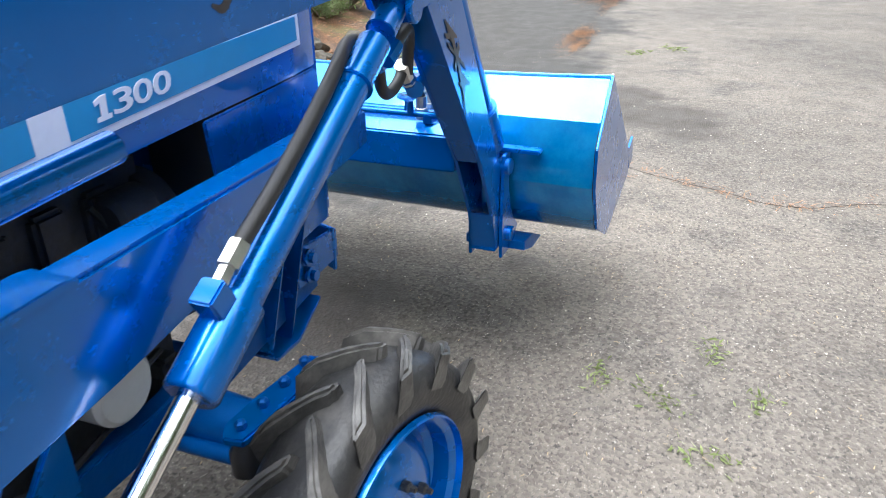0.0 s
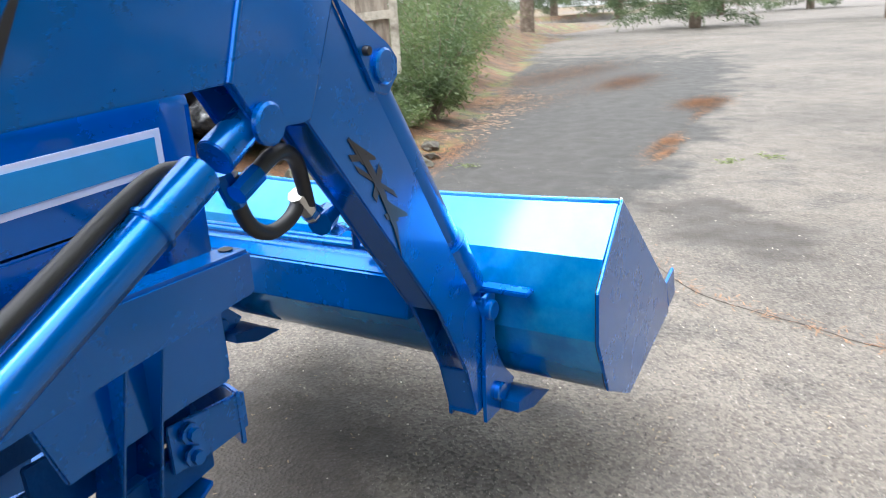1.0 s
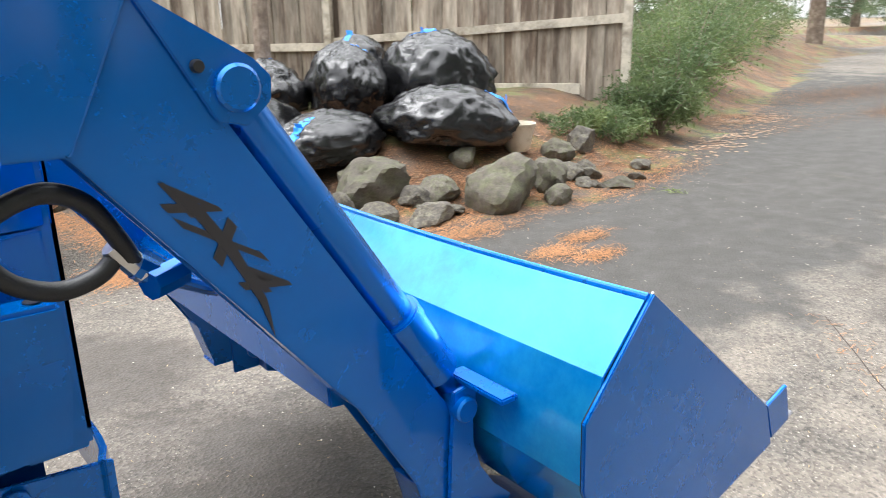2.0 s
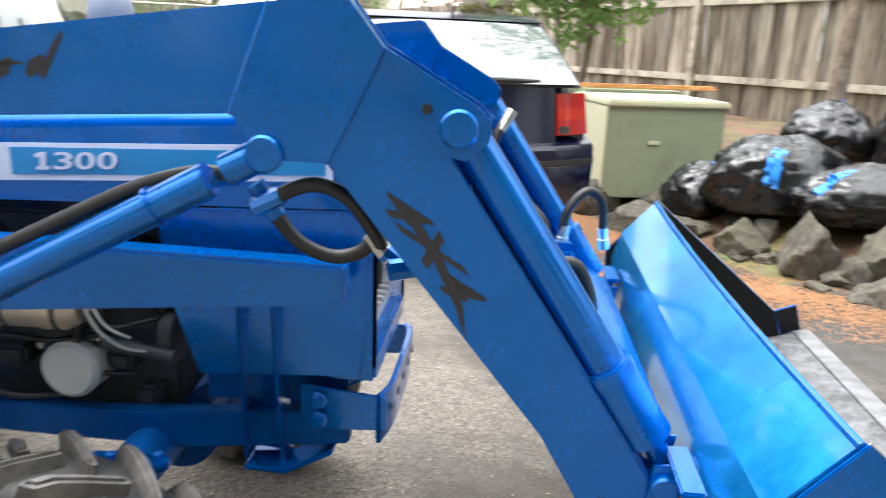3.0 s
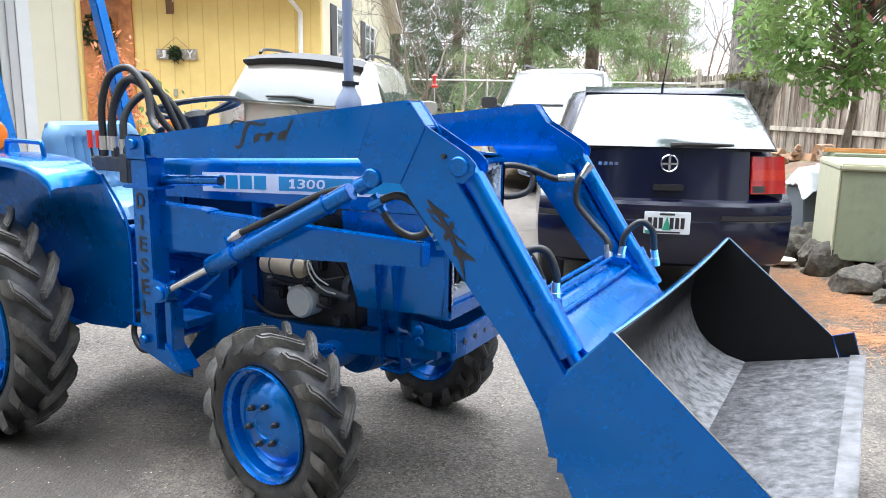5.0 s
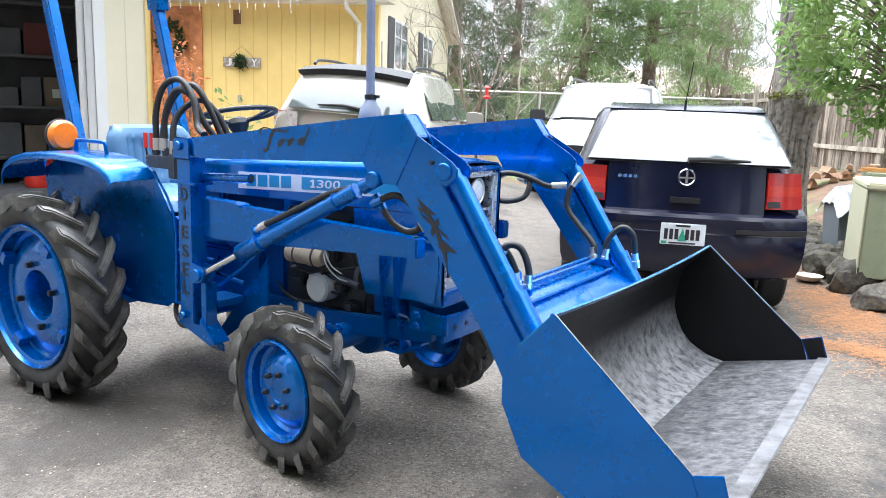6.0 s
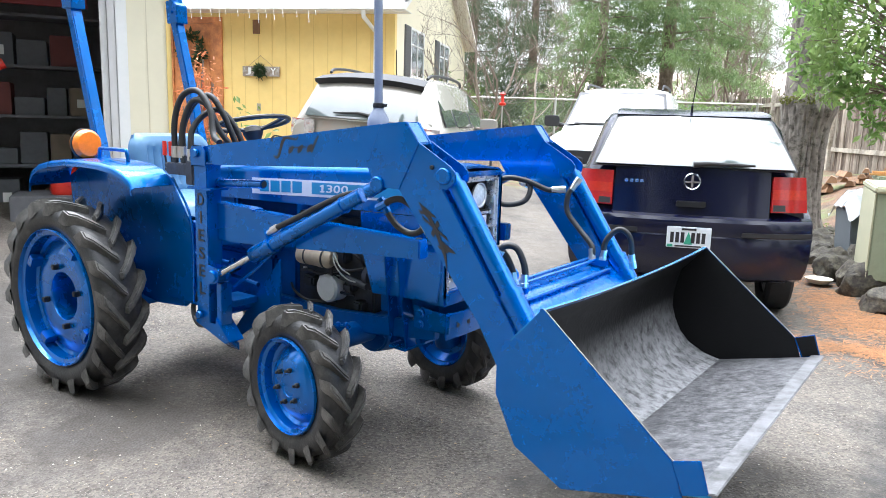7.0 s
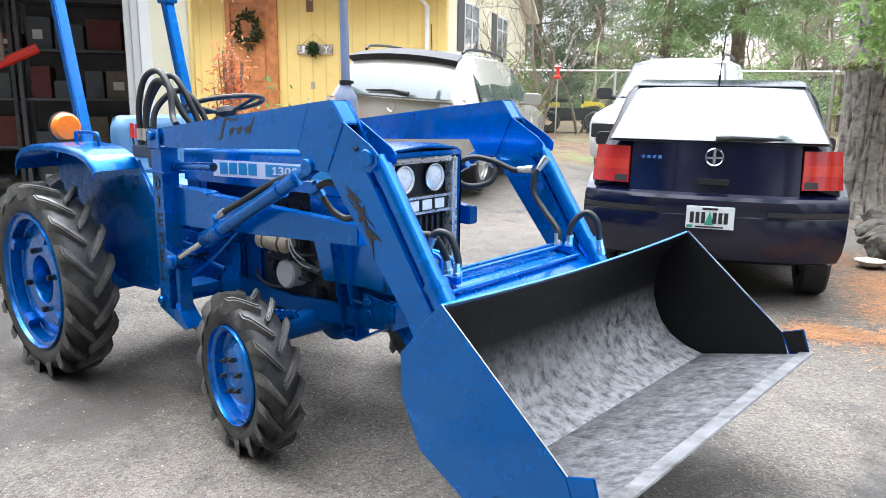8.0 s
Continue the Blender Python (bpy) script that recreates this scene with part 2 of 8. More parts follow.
def ag_tyre(R, W, rim_r, lugs, lug_h, lug_w, n=72):
    """Carcass and two rows of slanting lugs, round the y axis."""
    bm = B()
    c = R - lug_h
    prof = [(rim_r - 0.004, -W * 0.36), (rim_r + 0.012, -W * 0.42), (rim_r + (c - rim_r) * 0.35, -W * 0.49), (rim_r + (c - rim_r) * 0.62, -W * 0.495),
            (c - 0.022, -W * 0.45), (c - 0.006, -W * 0.34), (c, -W * 0.15), (c, W * 0.15), (c - 0.006, W * 0.34), (c - 0.022, W * 0.45),
            (rim_r + (c - rim_r) * 0.62, W * 0.495), (rim_r + (c - rim_r) * 0.35, W * 0.49), (rim_r + 0.012, W * 0.42), (rim_r - 0.004, W * 0.36)]
    lathe(bm, prof, (0, 0, 0), "y", n, close=True)
    carcass = bm
    bm = B()
    step = 2 * math.pi / lugs
    for side in (-1, 1):
        for k in range(lugs):
            a0 = k * step + (step / 2 if side > 0 else 0)
            rows = []
            for s in (0, 0.25, 0.5, 0.78, 1.0, 1.12):
                yy = side * (-0.02 * W + min(s, 1.02) * W * 0.53)
                lead = a0 - (s ** 1.15) * step * 0.92
                base = c - 0.006 - (0.0 if s < 0.7 else (s - 0.7) * 0.10)
                top = R - (0.0 if s < 0.9 else 0.010) - (0.045 if s > 1.1 else 0)
                hw = lug_w * (0.42 + 0.20 * s) / R
                ring = []
                for rr, dw in ((base, 1.25), (top, 0.85), (top, -0.85), (base, -1.25)):
                    th = lead + hw * dw
                    ring.append(bm.verts.new((math.sin(th) * rr, yy, math.cos(th) * rr)))
                rows.append(ring)
            for p, q in zip(rows, rows[1:]):
                for i in range(3):
                    bm.faces.new((p[i], p[i + 1], q[i + 1], q[i]))
            bm.faces.new(rows[0])
            bm.faces.new(rows[-1][::-1])
    return carcass, bm


def tyre_meshes(*size):
    carcass, lugs = ag_tyre(*size)
    out_ = [mesh_of(carcass, "tyre"), mesh_of(lugs, "tread", 0.006)]
    out_[0].materials.append(M_RUBBER)
    out_[1].materials.append(M_TREAD)
    return out_


def rear_rim():
    bm = B()
    lathe(bm, [(0.350, 0.0), (0.353, 0.012), (0.336, 0.016), (0.318, 0.022), (0.313, 0.075), (0.297, 0.085), (0.272, 0.078), (0.248, 0.060), (0.208, 0.052),
               (0.150, 0.055), (0.125, 0.058), (0.118, 0.075), (0.118, 0.20), (0.126, 0.20), (0.130, 0.13), (0.27, 0.13), (0.332, 0.15), (0.353, 0.19), (0.353, 0.195), (0.340, 0.20), (0.323, 0.19), (0.318, 0.12), (0.332, 0.03), (0.345, -0.002)], (0, 0, 0), "y", 56, close=True)
    return bm


def front_rim():
    bm = B()
    lathe(bm, [(0.203, 0.0), (0.206, 0.010), (0.192, 0.014), (0.183, 0.022), (0.178, 0.055), (0.165, 0.066), (0.15, 0.058), (0.125, 0.030), (0.095, 0.020), (0.05, 0.018),
               (0.045, 0.022), (0.0005, 0.022), (0.0005, 0.07), (0.15, 0.09), (0.19, 0.13), (0.206, 0.15), (0.2, 0.155), (0.185, 0.14), (0.18, 0.08), (0.2, -0.002)], (0, 0, 0), "y", 48, close=True)
    return bm


front_tyre_mesh = tyre_meshes(0.335, 0.165, 0.196, 15, 0.030, 0.036)
rear_tyre_mesh = tyre_meshes(0.500, 0.225, 0.343, 18, 0.034, 0.048, 96)
nut_bm = B()
lathe(nut_bm, [(0.011, 0.004), (0.011, -0.010), (0.007, -0.014), (0.006, -0.024)], (0, 0, 0), "y", 6)
nut_mesh = mesh_of(nut_bm, "wheel_nut")
nut_mesh.materials.append(M_BLACK)
big_nut_bm = B()
box(big_nut_bm, -0.013, 0.013, -0.025, 0.012, -0.013, 0.013)
big_nut_mesh = mesh_of(big_nut_bm, "clamp_nut", 0.003)
big_nut_mesh.materials.append(M_BLACK)


def wheel(name, tyre_mesh, rim_bm, at, side, W, steer=0.0):
    """side -1: the outer face looks to -y. steer: degrees by which it is turned."""
    w = new(name)
    w.parent = tractor
    w.matrix_basis = pose(*at, 0, 0, steer + (0 if side < 0 else 180))
    for nm, me, lab in (("tyre", tyre_mesh[0], "black rubber tractor tyre"), ("tread", tyre_mesh[1], "dusty slanting tread lugs")):
        t = new(nm, me)
        t.parent, t.matrix_basis = w, Matrix.Translation((0, W * 0.5, 0)) @ (Matrix() if side < 0 else pose(0, 0, 0, 0, 0, 180))
        tagged(t, lab, kind="stuff" if nm == "tread" else "")
    part("rim", rim_bm, M_BLUE, w, "bright blue painted steel rim")
    return w


for side, _ in TRACTOR_SIDES:
    w = wheel("front_wheel", front_tyre_mesh, front_rim(), (0.018, YC + side * 0.635, 0.334), side, 0.165, -9)
    for k in range(6):
        a = k * math.pi / 3 + 0.3
        o = new("wheel_nut", nut_mesh)
        o.parent, o.matrix_basis = w, pose(math.cos(a) * 0.072, 0.016, math.sin(a) * 0.072)
    w = wheel("rear_wheel", rear_tyre_mesh, rear_rim(), (-1.477, YC + side * 0.795, 0.488), side, 0.215)
    for k in range(4):
        a = k * math.pi / 2 + 0.25
        o = new("clamp_nut", big_nut_mesh)
        o.parent, o.matrix_basis = w, pose(math.cos(a) * 0.152, 0.05, math.sin(a) * 0.152)
    hub = B()
    lathe(hub, [(0.0005, 0.175), (0.03, 0.175), (0.045, 0.185), (0.10, 0.19), (0.10, 0.22), (0.06, 0.24), (0.06, 0.4)], (0, 0, 0), "y", 28)
    part("hub", hub, M_BLUE2, w)
    for k in range(4):
        a = k * math.pi / 2 + 1.0
        bk = B()
        box(bk, -0.03, 0.03, 0.015, 0.075, -0.012, 0.03)
        part("rim_clamp", bk, M_BLUE, w, bevel=0.004, m=pose(math.cos(a) * 0.275, 0.0, math.sin(a) * 0.275, 0, 90 - math.degrees(a), 0))

# chassis, engine, axle
bm = B()
prism(bm, [(-0.60, 0.50), (-0.25, 0.485), (0.10, 0.48), (0.46, 0.52), (0.46, 0.60), (0.20, 0.575), (-0.10, 0.555), (-0.60, 0.565)], YC - 0.21, YC - 0.17)
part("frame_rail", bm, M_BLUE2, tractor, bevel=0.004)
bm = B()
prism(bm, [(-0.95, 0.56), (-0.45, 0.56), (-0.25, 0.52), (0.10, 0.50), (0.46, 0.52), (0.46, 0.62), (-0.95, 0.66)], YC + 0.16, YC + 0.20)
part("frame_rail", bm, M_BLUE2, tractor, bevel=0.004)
bm = B()
prism(bm, [(0.14, 0.588), (0.452, 0.604), (0.452, 0.705), (0.14, 0.700)], YC - 0.176, YC - 0.168)
part("frame_side_plate", bm, M_BLUE2, tractor, bevel=0.002)
bm = B()
box(bm, -0.42, 0.06, YC - 0.13, YC + 0.13, 0.50, 0.98)
part("engine_block", bm, M_ENGINE, tractor, "grimy dark engine block", bevel=0.008)
bm = B()
lathe(bm, [(0.020, -0.002), (0.055, 0), (0.065, 0.010), (0.066, 0.085), (0.058, 0.1), (0.04, 0.11)], (-0.153, -0.240, 0.648), "y", 32)
part("oil_filter", bm, M_GREYWHITE, tractor, "pale grey spin-on oil filter")
bm = B()
tube(bm, [(-0.315, -0.235, 0.790), (-0.310, -0.235, 0.790), (-0.195, -0.232, 0.790), (-0.190, -0.232, 0.790), (-0.140, -0.230, 0.790), (-0.112, -0.230, 0.790)], [0.040, 0.044, 0.044, 0.047, 0.047, 0.030], 24)
part("starter_motor", bm, material("starter_paint", (0.50, 0.42, 0.29), 0.4, 0.2, 0.2, 20), tractor, "tan metal starter motor", bevel=0.003)
for xb in (-0.262, -0.150):
    bm = B()
    tube(bm, [(xb - 0.004, -0.2335, 0.790), (xb + 0.004, -0.2335, 0.790)], 0.0482 if xb > -0.2 else 0.0458, 24)
    part("starter_band", bm, M_ENGINE, tractor)
for wire_path in ([(-0.10, -0.235, 0.835), (-0.085, -0.262, 0.80), (-0.060, -0.262, 0.755), (-0.020, -0.245, 0.715), (0.03, -0.225, 0.70)], [(-0.115, -0.23, 0.84), (-0.075, -0.258, 0.81), (-0.045, -0.258, 0.765), (-0.005, -0.24, 0.735)], [(-0.36, -0.21, 0.875), (-0.30, -0.245, 0.868), (-0.22, -0.250, 0.862), (-0.14, -0.245, 0.872)]):
    bm = B()
    tube(bm, spline(wire_path), 0.0032, 6)
    part("wire", bm, material("pale_wire", (0.46, 0.48, 0.44), 0.5), tractor)
bm = B()
tube(bm, [(-0.30, -0.215, 0.850), (-0.20, -0.215, 0.850), (-0.185, -0.215, 0.850)], [0.024, 0.024, 0.016], 16)
part("starter_solenoid", bm, M_STEEL, tractor)
for p in ([(-0.22, -0.20, 0.845), (-0.17, -0.225, 0.82), (-0.15, -0.22, 0.74), (-0.12, -0.20, 0.70), (-0.05, -0.19, 0.70)], [(-0.25, -0.20, 0.85), (-0.15, -0.235, 0.85), (-0.11, -0.225, 0.77), (-0.06, -0.20, 0.74), (0.03, -0.18, 0.76)],
          [(-0.20, -0.18, 0.88), (-0.13, -0.215, 0.80), (-0.135, -0.22, 0.71), (-0.10, -0.21, 0.64), (-0.02, -0.19, 0.63)], [(-0.36, -0.19, 0.70), (-0.28, -0.22, 0.715), (-0.20, -0.21, 0.705), (-0.10, -0.20, 0.72)],
          [(-0.44, -0.18, 0.62), (-0.36, -0.23, 0.60), (-0.28, -0.22, 0.57), (-0.12, -0.20, 0.585)], [(-0.08, -0.17, 0.93), (-0.04, -0.205, 0.85), (0.02, -0.20, 0.80), (0.05, -0.18, 0.74)]):
    bm = B()
    tube(bm, spline(p), 0.0065, 7)
    part("engine_hose", bm, M_HOSE, tractor)
for k in range(4):
    bm = B()
    box(bm, -0.38 + k * 0.10, -0.32 + k * 0.10, YC - 0.15, YC - 0.12, 0.86, 0.95)
    part("intake_runner", bm, M_ENGINE, tractor, bevel=0.008)
    bm = B()
    lathe(bm, [(0.012, 0.0), (0.012, -0.012), (0.007, -0.016)], (-0.37 + k * 0.11, YC - 0.13, 0.70 - 0.03 * (k % 2)), "y", 6)
    part("engine_bolt", bm, M_STEEL, tractor)
for x, z, w_, h_ in ((-0.31, 0.655, 0.07, 0.05), (-0.06, 0.66, 0.06, 0.045), (-0.10, 0.80, 0.05, 0.07), (0.0, 0.58, 0.05, 0.05)):
    bm = B()
    box(bm, x - w_ / 2, x + w_ / 2, -0.20, -0.14, z - h_ / 2, z + h_ / 2)
    part("engine_cover", bm, M_ENGINE, tractor, bevel=0.010)
bm = B()
lathe(bm, [(0.07, -0.03), (0.085, -0.02), (0.085, 0.02), (0.07, 0.03)], (0.055, -0.13, 0.86), "x", 28)
lathe(bm, [(0.05, -0.02), (0.06, -0.01), (0.06, 0.015), (0.05, 0.02)], (0.055, -0.16, 0.72), "x", 28)
part("fan_pulley", bm, M_ENGINE, tractor)
bm = B()
tube(bm, [(-0.08, -0.21, 0.71), (0.08, -0.22, 0.69)], 0.016, 12)
part("coolant_pipe", bm, M_ENGINE, tractor)
bm = B()
lathe(bm, [(0.035, -0.05), (0.045, -0.04), (0.045, 0.03), (0.03, 0.045)], (-0.02, -0.185, 0.90), "x", 20)
part("alternator", bm, M_ENGINE, tractor)
bm = B()
lathe(bm, [(0.06, -0.10), (0.075, -0.09), (0.075, 0.09), (0.06, 0.10)], (-0.62, -0.20, 0.83), "x", 24)
part("air_cleaner", bm, M_BLUE2, tractor)
bm = B()
prism(bm, [(-1.70, 0.40), (-1.70, 0.72), (-1.35, 0.82), (-0.95, 0.86), (-0.55, 0.86), (-0.42, 0.92), (-0.42, 0.46), (-0.9, 0.40)], YC - 0.14, YC + 0.14)
box(bm, -1.62, -1.32, YC - 0.62, YC + 0.62, 0.40, 0.58)
box(bm, -1.20, -0.55, YC - 0.17, YC + 0.17, 0.48, 0.74)
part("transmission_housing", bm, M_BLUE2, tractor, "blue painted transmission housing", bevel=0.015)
for k in range(7):
    bm = B()
    lathe(bm, [(0.014, 0), (0.014, -0.012), (0.008, -0.016)], (-1.12 + k * 0.09, YC - 0.17, 0.52 + 0.16 * (k % 2)), "y", 6)
    part("housing_bolt", bm, M_BLUE2, tractor)
bm = B()
tube(bm, [(0.01, YC - 0.46, 0.462), (0.02, YC - 0.1, 0.470), (0.02, YC + 0.1, 0.470), (0.01, YC + 0.46, 0.462)], [0.050, 0.058, 0.058, 0.050], 18)
lathe(bm, [(0.03, -0.13), (0.10, -0.10), (0.115, 0), (0.10, 0.10), (0.03, 0.13)], (0.02, YC, 0.455), "y", 28)
box(bm, -0.05, 0.12, YC - 0.12, YC + 0.12, 0.44, 0.55)
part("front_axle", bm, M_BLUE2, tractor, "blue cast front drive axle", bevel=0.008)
for side in (-1, 1):
    bm = B()
    tube(bm, [(0.04, YC + side * 0.52, 0.25), (0.02, YC + side * 0.48, 0.40), (0.01, YC + side * 0.46, 0.52)], [0.07, 0.066, 0.055], 18)
    tube(bm, [(0.035, YC + side * 0.50, 0.334), (0.035, YC + side * 0.60, 0.334)], 0.06, 20)
    knuckle = part("steering_knuckle", bm, M_BLUE2, tractor, bevel=0.006)
    # arm bolted on the knuckle, reaching back to the ball joint
    bm = B()
    prism(bm, [(-0.075, -0.345), (-0.045, -0.330), (0.030, -0.350), (0.145, -0.395), (0.150, -0.425), (0.090, -0.435), (0.0, -0.410), (-0.070, -0.385)], 0.0, 0.018, "z",
          skew=lambda p: (p[0], side * -p[1] + (0.0 if side < 0 else YC * 2), p[2] + 0.500 + 0.22 * (p[0] + 0.06)))
    part("steering_arm", bm, M_BLUE, knuckle, bevel=0.004)
    for k in range(4):
        bm = B()
        xk = -0.045 + 0.055 * k
        lathe(bm, [(0.011, 0), (0.011, 0.012), (0.006, 0.016)], (xk, side * (0.365 + 0.012 * k) + (0.0 if side < 0 else YC * 2), 0.518 + 0.22 * (xk + 0.06)), "z", 6)
        part("knuckle_bolt", bm, M_BLUE2, knuckle)
bm = B()
tube(bm, [(-0.048, -0.37, 0.450), (-0.048, 0.33, 0.440)], 0.016, 12)
part("tie_rod", bm, M_BLUE2, tractor)
bm = B()
lathe(bm, [(0.018, -0.035), (0.030, -0.025), (0.030, 0.020), (0.016, 0.045)], (-0.048, -0.37, 0.455), "z", 16)
part("ball_joint", bm, M_BLACK, tractor)

# hood
HN, HF = -0.245, 0.175


def flank(x, side):
    """The hood's flanks draw in a little towards the nose."""
    y = -0.288 + 0.048 * (x + 0.13) + (0.012 * max(0, (x - 0.44) / 0.075) ** 2)
    return y if side < 0 else -0.07 - y


def hood_z(x):
    return 1.196 + 0.043 * (x + 0.65)


bm = B()
rows = []
for x in (-0.80, -0.5, -0.2, 0.1, 0.4, 0.50, 0.515):
    zt = hood_z(x) + (0.0 if x < 0.45 else -0.012)
    r = 0.045
    yn, yf = flank(x, -1), flank(x, 1)
    row = [(x, yn, 1.036 + 0.012 * x)]
    for k in range(7):
        a = math.pi / 2 * k / 6
        row.append((x, yn + r - r * math.cos(a), zt - r + r * math.sin(a)))
    row.append((x, -0.035, zt + 0.012))
    for k in range(7):
        a = math.pi / 2 * (6 - k) / 6
        row.append((x, yf - r + r * math.cos(a), zt - r + r * math.sin(a)))
    row.append((x, yf, 1.036 + 0.012 * x))
    rows.append(row)
grid_sheet(bm, rows)
thick(bm, 0.008)
hood = part("hood", bm, M_BLUE, tractor, "bright blue sheet-metal hood", smooth=40)
for side in (-1, 1):
    on_flank = lambda p: (p[0], flank(p[0], side) + side * p[1], p[2])
    bm = B()
    prism(bm, [(0.088, 1.033), (0.30, 1.036), (0.498, 1.038), (0.505, 0.80), (0.487, 0.692), (0.30, 0.688), (0.158, 0.684), (0.105, 0.85)], -0.004, 0.005, skew=on_flank)
    part("hood_side_panel", bm, M_BLUE, tractor, bevel=0.004)
    bm = B()
    prism(bm, [(-0.80, 1.03), (-0.70, 1.03), (-0.66, 0.80), (-0.80, 0.78)], -0.02, -0.01, skew=on_flank)
    part("cowl_panel", bm, M_BLUE2, tractor, bevel=0.003)
    # stripe with lettering on both flanks
    rise = lambda p: (p[0], flank(p[0], side) + side * p[1], p[2] + 0.0405 * (p[0] + 0.65))
    bm = B()
    prism(bm, [(-0.564, 1.056), (0.435, 1.052), (0.435, 1.121), (-0.564, 1.131)], 0.0, 0.0022, skew=rise)
    stripe = part("stripe_decal", bm, M_WHITE_DECAL, hood, "white stripe decal with teal panel")
    bm = B()
    prism(bm, [(-0.188, 1.066), (0.422, 1.064), (0.422, 1.109), (-0.188, 1.119)], 0.0022, 0.0034, skew=rise)
    part("teal_panel", bm, M_TEAL_DECAL, stripe)
    for k in range(4):
        bm = B()
        x0 = -0.512 + k * 0.069
        prism(bm, [(x0, 1.068), (x0 + 0.058, 1.068), (x0 + 0.058, 1.120), (x0, 1.120)], 0.0022, 0.0034, skew=rise)
        part("maker_block", bm, M_TEAL_DECAL, stripe, bevel=0.0005)
    turn = pose(0, 0, 0, 90, 0, 0 if side < 0 else 180)
    slope = math.degrees(math.atan(0.0405))
    for k, ch in enumerate("1300"):
        x0 = (-0.147 + k * 0.0437) if side < 0 else (0.030 - k * 0.0437)
        spot = Matrix.Translation((x0, flank(x0, side) + side * 0.0042, 1.0755 + 0.0405 * (x0 + 0.65))) @ turn @ pose(0, 0, 0, 0, 0, -side * slope)
        if ch == "1":
            bm = B()
            prism(bm, [(0.010, 0.0), (0.036, 0.0), (0.037, 0.0065), (0.030, 0.0065), (0.033, 0.034), (0.022, 0.034), (0.010, 0.029), (0.011, 0.0225), (0.020, 0.0255), (0.018, 0.0065), (0.011, 0.0065)], 0.0, 0.0012, "z")
            part("model_digit", bm, M_WHITE_DECAL, stripe, m=spot)
        else:
            lettering("model_digit", ch, M_WHITE_DECAL, stripe, spot, 0.040, 0.034, 0.0012, 0.08)

# grille with headlights
# opaque whitish lens: the reflector's shine is put into its colour
M_FLUTED = material("fluted_lamp_glass", (0.74, 0.77, 0.80), 0.10, 0, 0.25, 70, coat=0.9, bump=0.4, bump_scale=120)
M_BRIGHT = material("worn_bright_trim", (0.80, 0.81, 0.82), 0.28, 0.75, 0.08, 30)
bm = B()
prism(bm, [(HN + 0.004, 0.72), (HF - 0.004, 0.72), (HF - 0.004, 1.19), (HN + 0.004, 1.19)], 0.42, 0.455, "x")
grille = part("grille", bm, M_BLACK, tractor, "dark grille with chrome surround")
bm = B()
for y0, y1, z0, z1 in ((HN + 0.012, HN + 0.040, 0.70, 1.200), (HF - 0.040, HF - 0.012, 0.70, 1.200), (HN + 0.040, HF - 0.040, 1.176, 1.200)):
    box(bm, 0.455, 0.514, y0, y1, z0, z1)
part("grille_surround", bm, M_BRIGHT, grille, "bright chrome grille surround", bevel=0.010)
bm = B()
for y0, y1 in ((HN - 0.004, HN + 0.012), (HF - 0.012, HF + 0.004)):
    box(bm, 0.42, 0.520, y0, y1, 0.70, 1.20)
box(bm, 0.42, 0.520, HN, HF, 0.675, 0.735)
box(bm, 0.42, 0.525, HN, HF, 1.200, 1.222)
part("nose_frame", bm, M_BLUE, tractor, bevel=0.008)
bm = B()
box(bm, 0.458, 0.49, HN + 0.03, HF - 0.03, 0.735, 0.765)
for k in range(9):
    box(bm, 0.462, 0.492, HN + 0.045 + k * 0.041, HN + 0.063 + k * 0.041, 0.76, 0.775)
part("grille_sill", bm, material("grey_casting", (0.45, 0.46, 0.48), 0.5, 0.4, 0.15, 20), grille, bevel=0.002)
for k in range(10):
    bm = B()
    tube(bm, [(0.462, HN + 0.05 + k * 0.0355, 0.765), (0.462, HN + 0.05 + k * 0.0355, 0.955)], 0.007, 8)
    part("grille_bar", bm, M_BLACK, grille)
bm = B()
box(bm, 0.455, 0.480, HN + 0.034, HF - 0.034, 0.965, 1.045)
part("name_plate", bm, M_BLACK, grille, bevel=0.003)
bm = B()
box(bm, 0.478, 0.486, HN + 0.036, HF - 0.036, 1.030, 1.040)
box(bm, 0.478, 0.486, HN + 0.036, HF - 0.036, 0.968, 0.978)
part("plate_trim", bm, M_BRIGHT, grille)
for k in range(4):
    y0 = YC - 0.165 + k * 0.077
    bm = B()
    box(bm, 0.480, 0.4855, y0, y0 + 0.062, 0.982, 1.026)
    part("maker_block", bm, M_WHITE_DECAL, grille, bevel=0.006)
for k in (-1, 1):
    bm = B()
    lathe(bm, [(0.052, 0.0), (0.056, 0.012), (0.050, 0.014), (0.046, 0.004), (0.030, -0.02), (0.004, -0.03)], (0.468, -0.035 + k * 0.090, 1.112), "x", 36)
    hl = part("headlight", bm, M_LAMP, grille, "round chrome headlight")
    bm = B()
    lathe(bm, [(0.046, 0.008), (0.040, 0.014), (0.02, 0.019), (0.001, 0.02), (0.001, 0.017), (0.02, 0.016), (0.040, 0.011), (0.046, 0.006)], (0.468, -0.035 + k * 0.090, 1.112), "x", 36)
    part("lens", bm, M_FLUTED, hl, "fluted lens painted whitish for its reflector's shine")

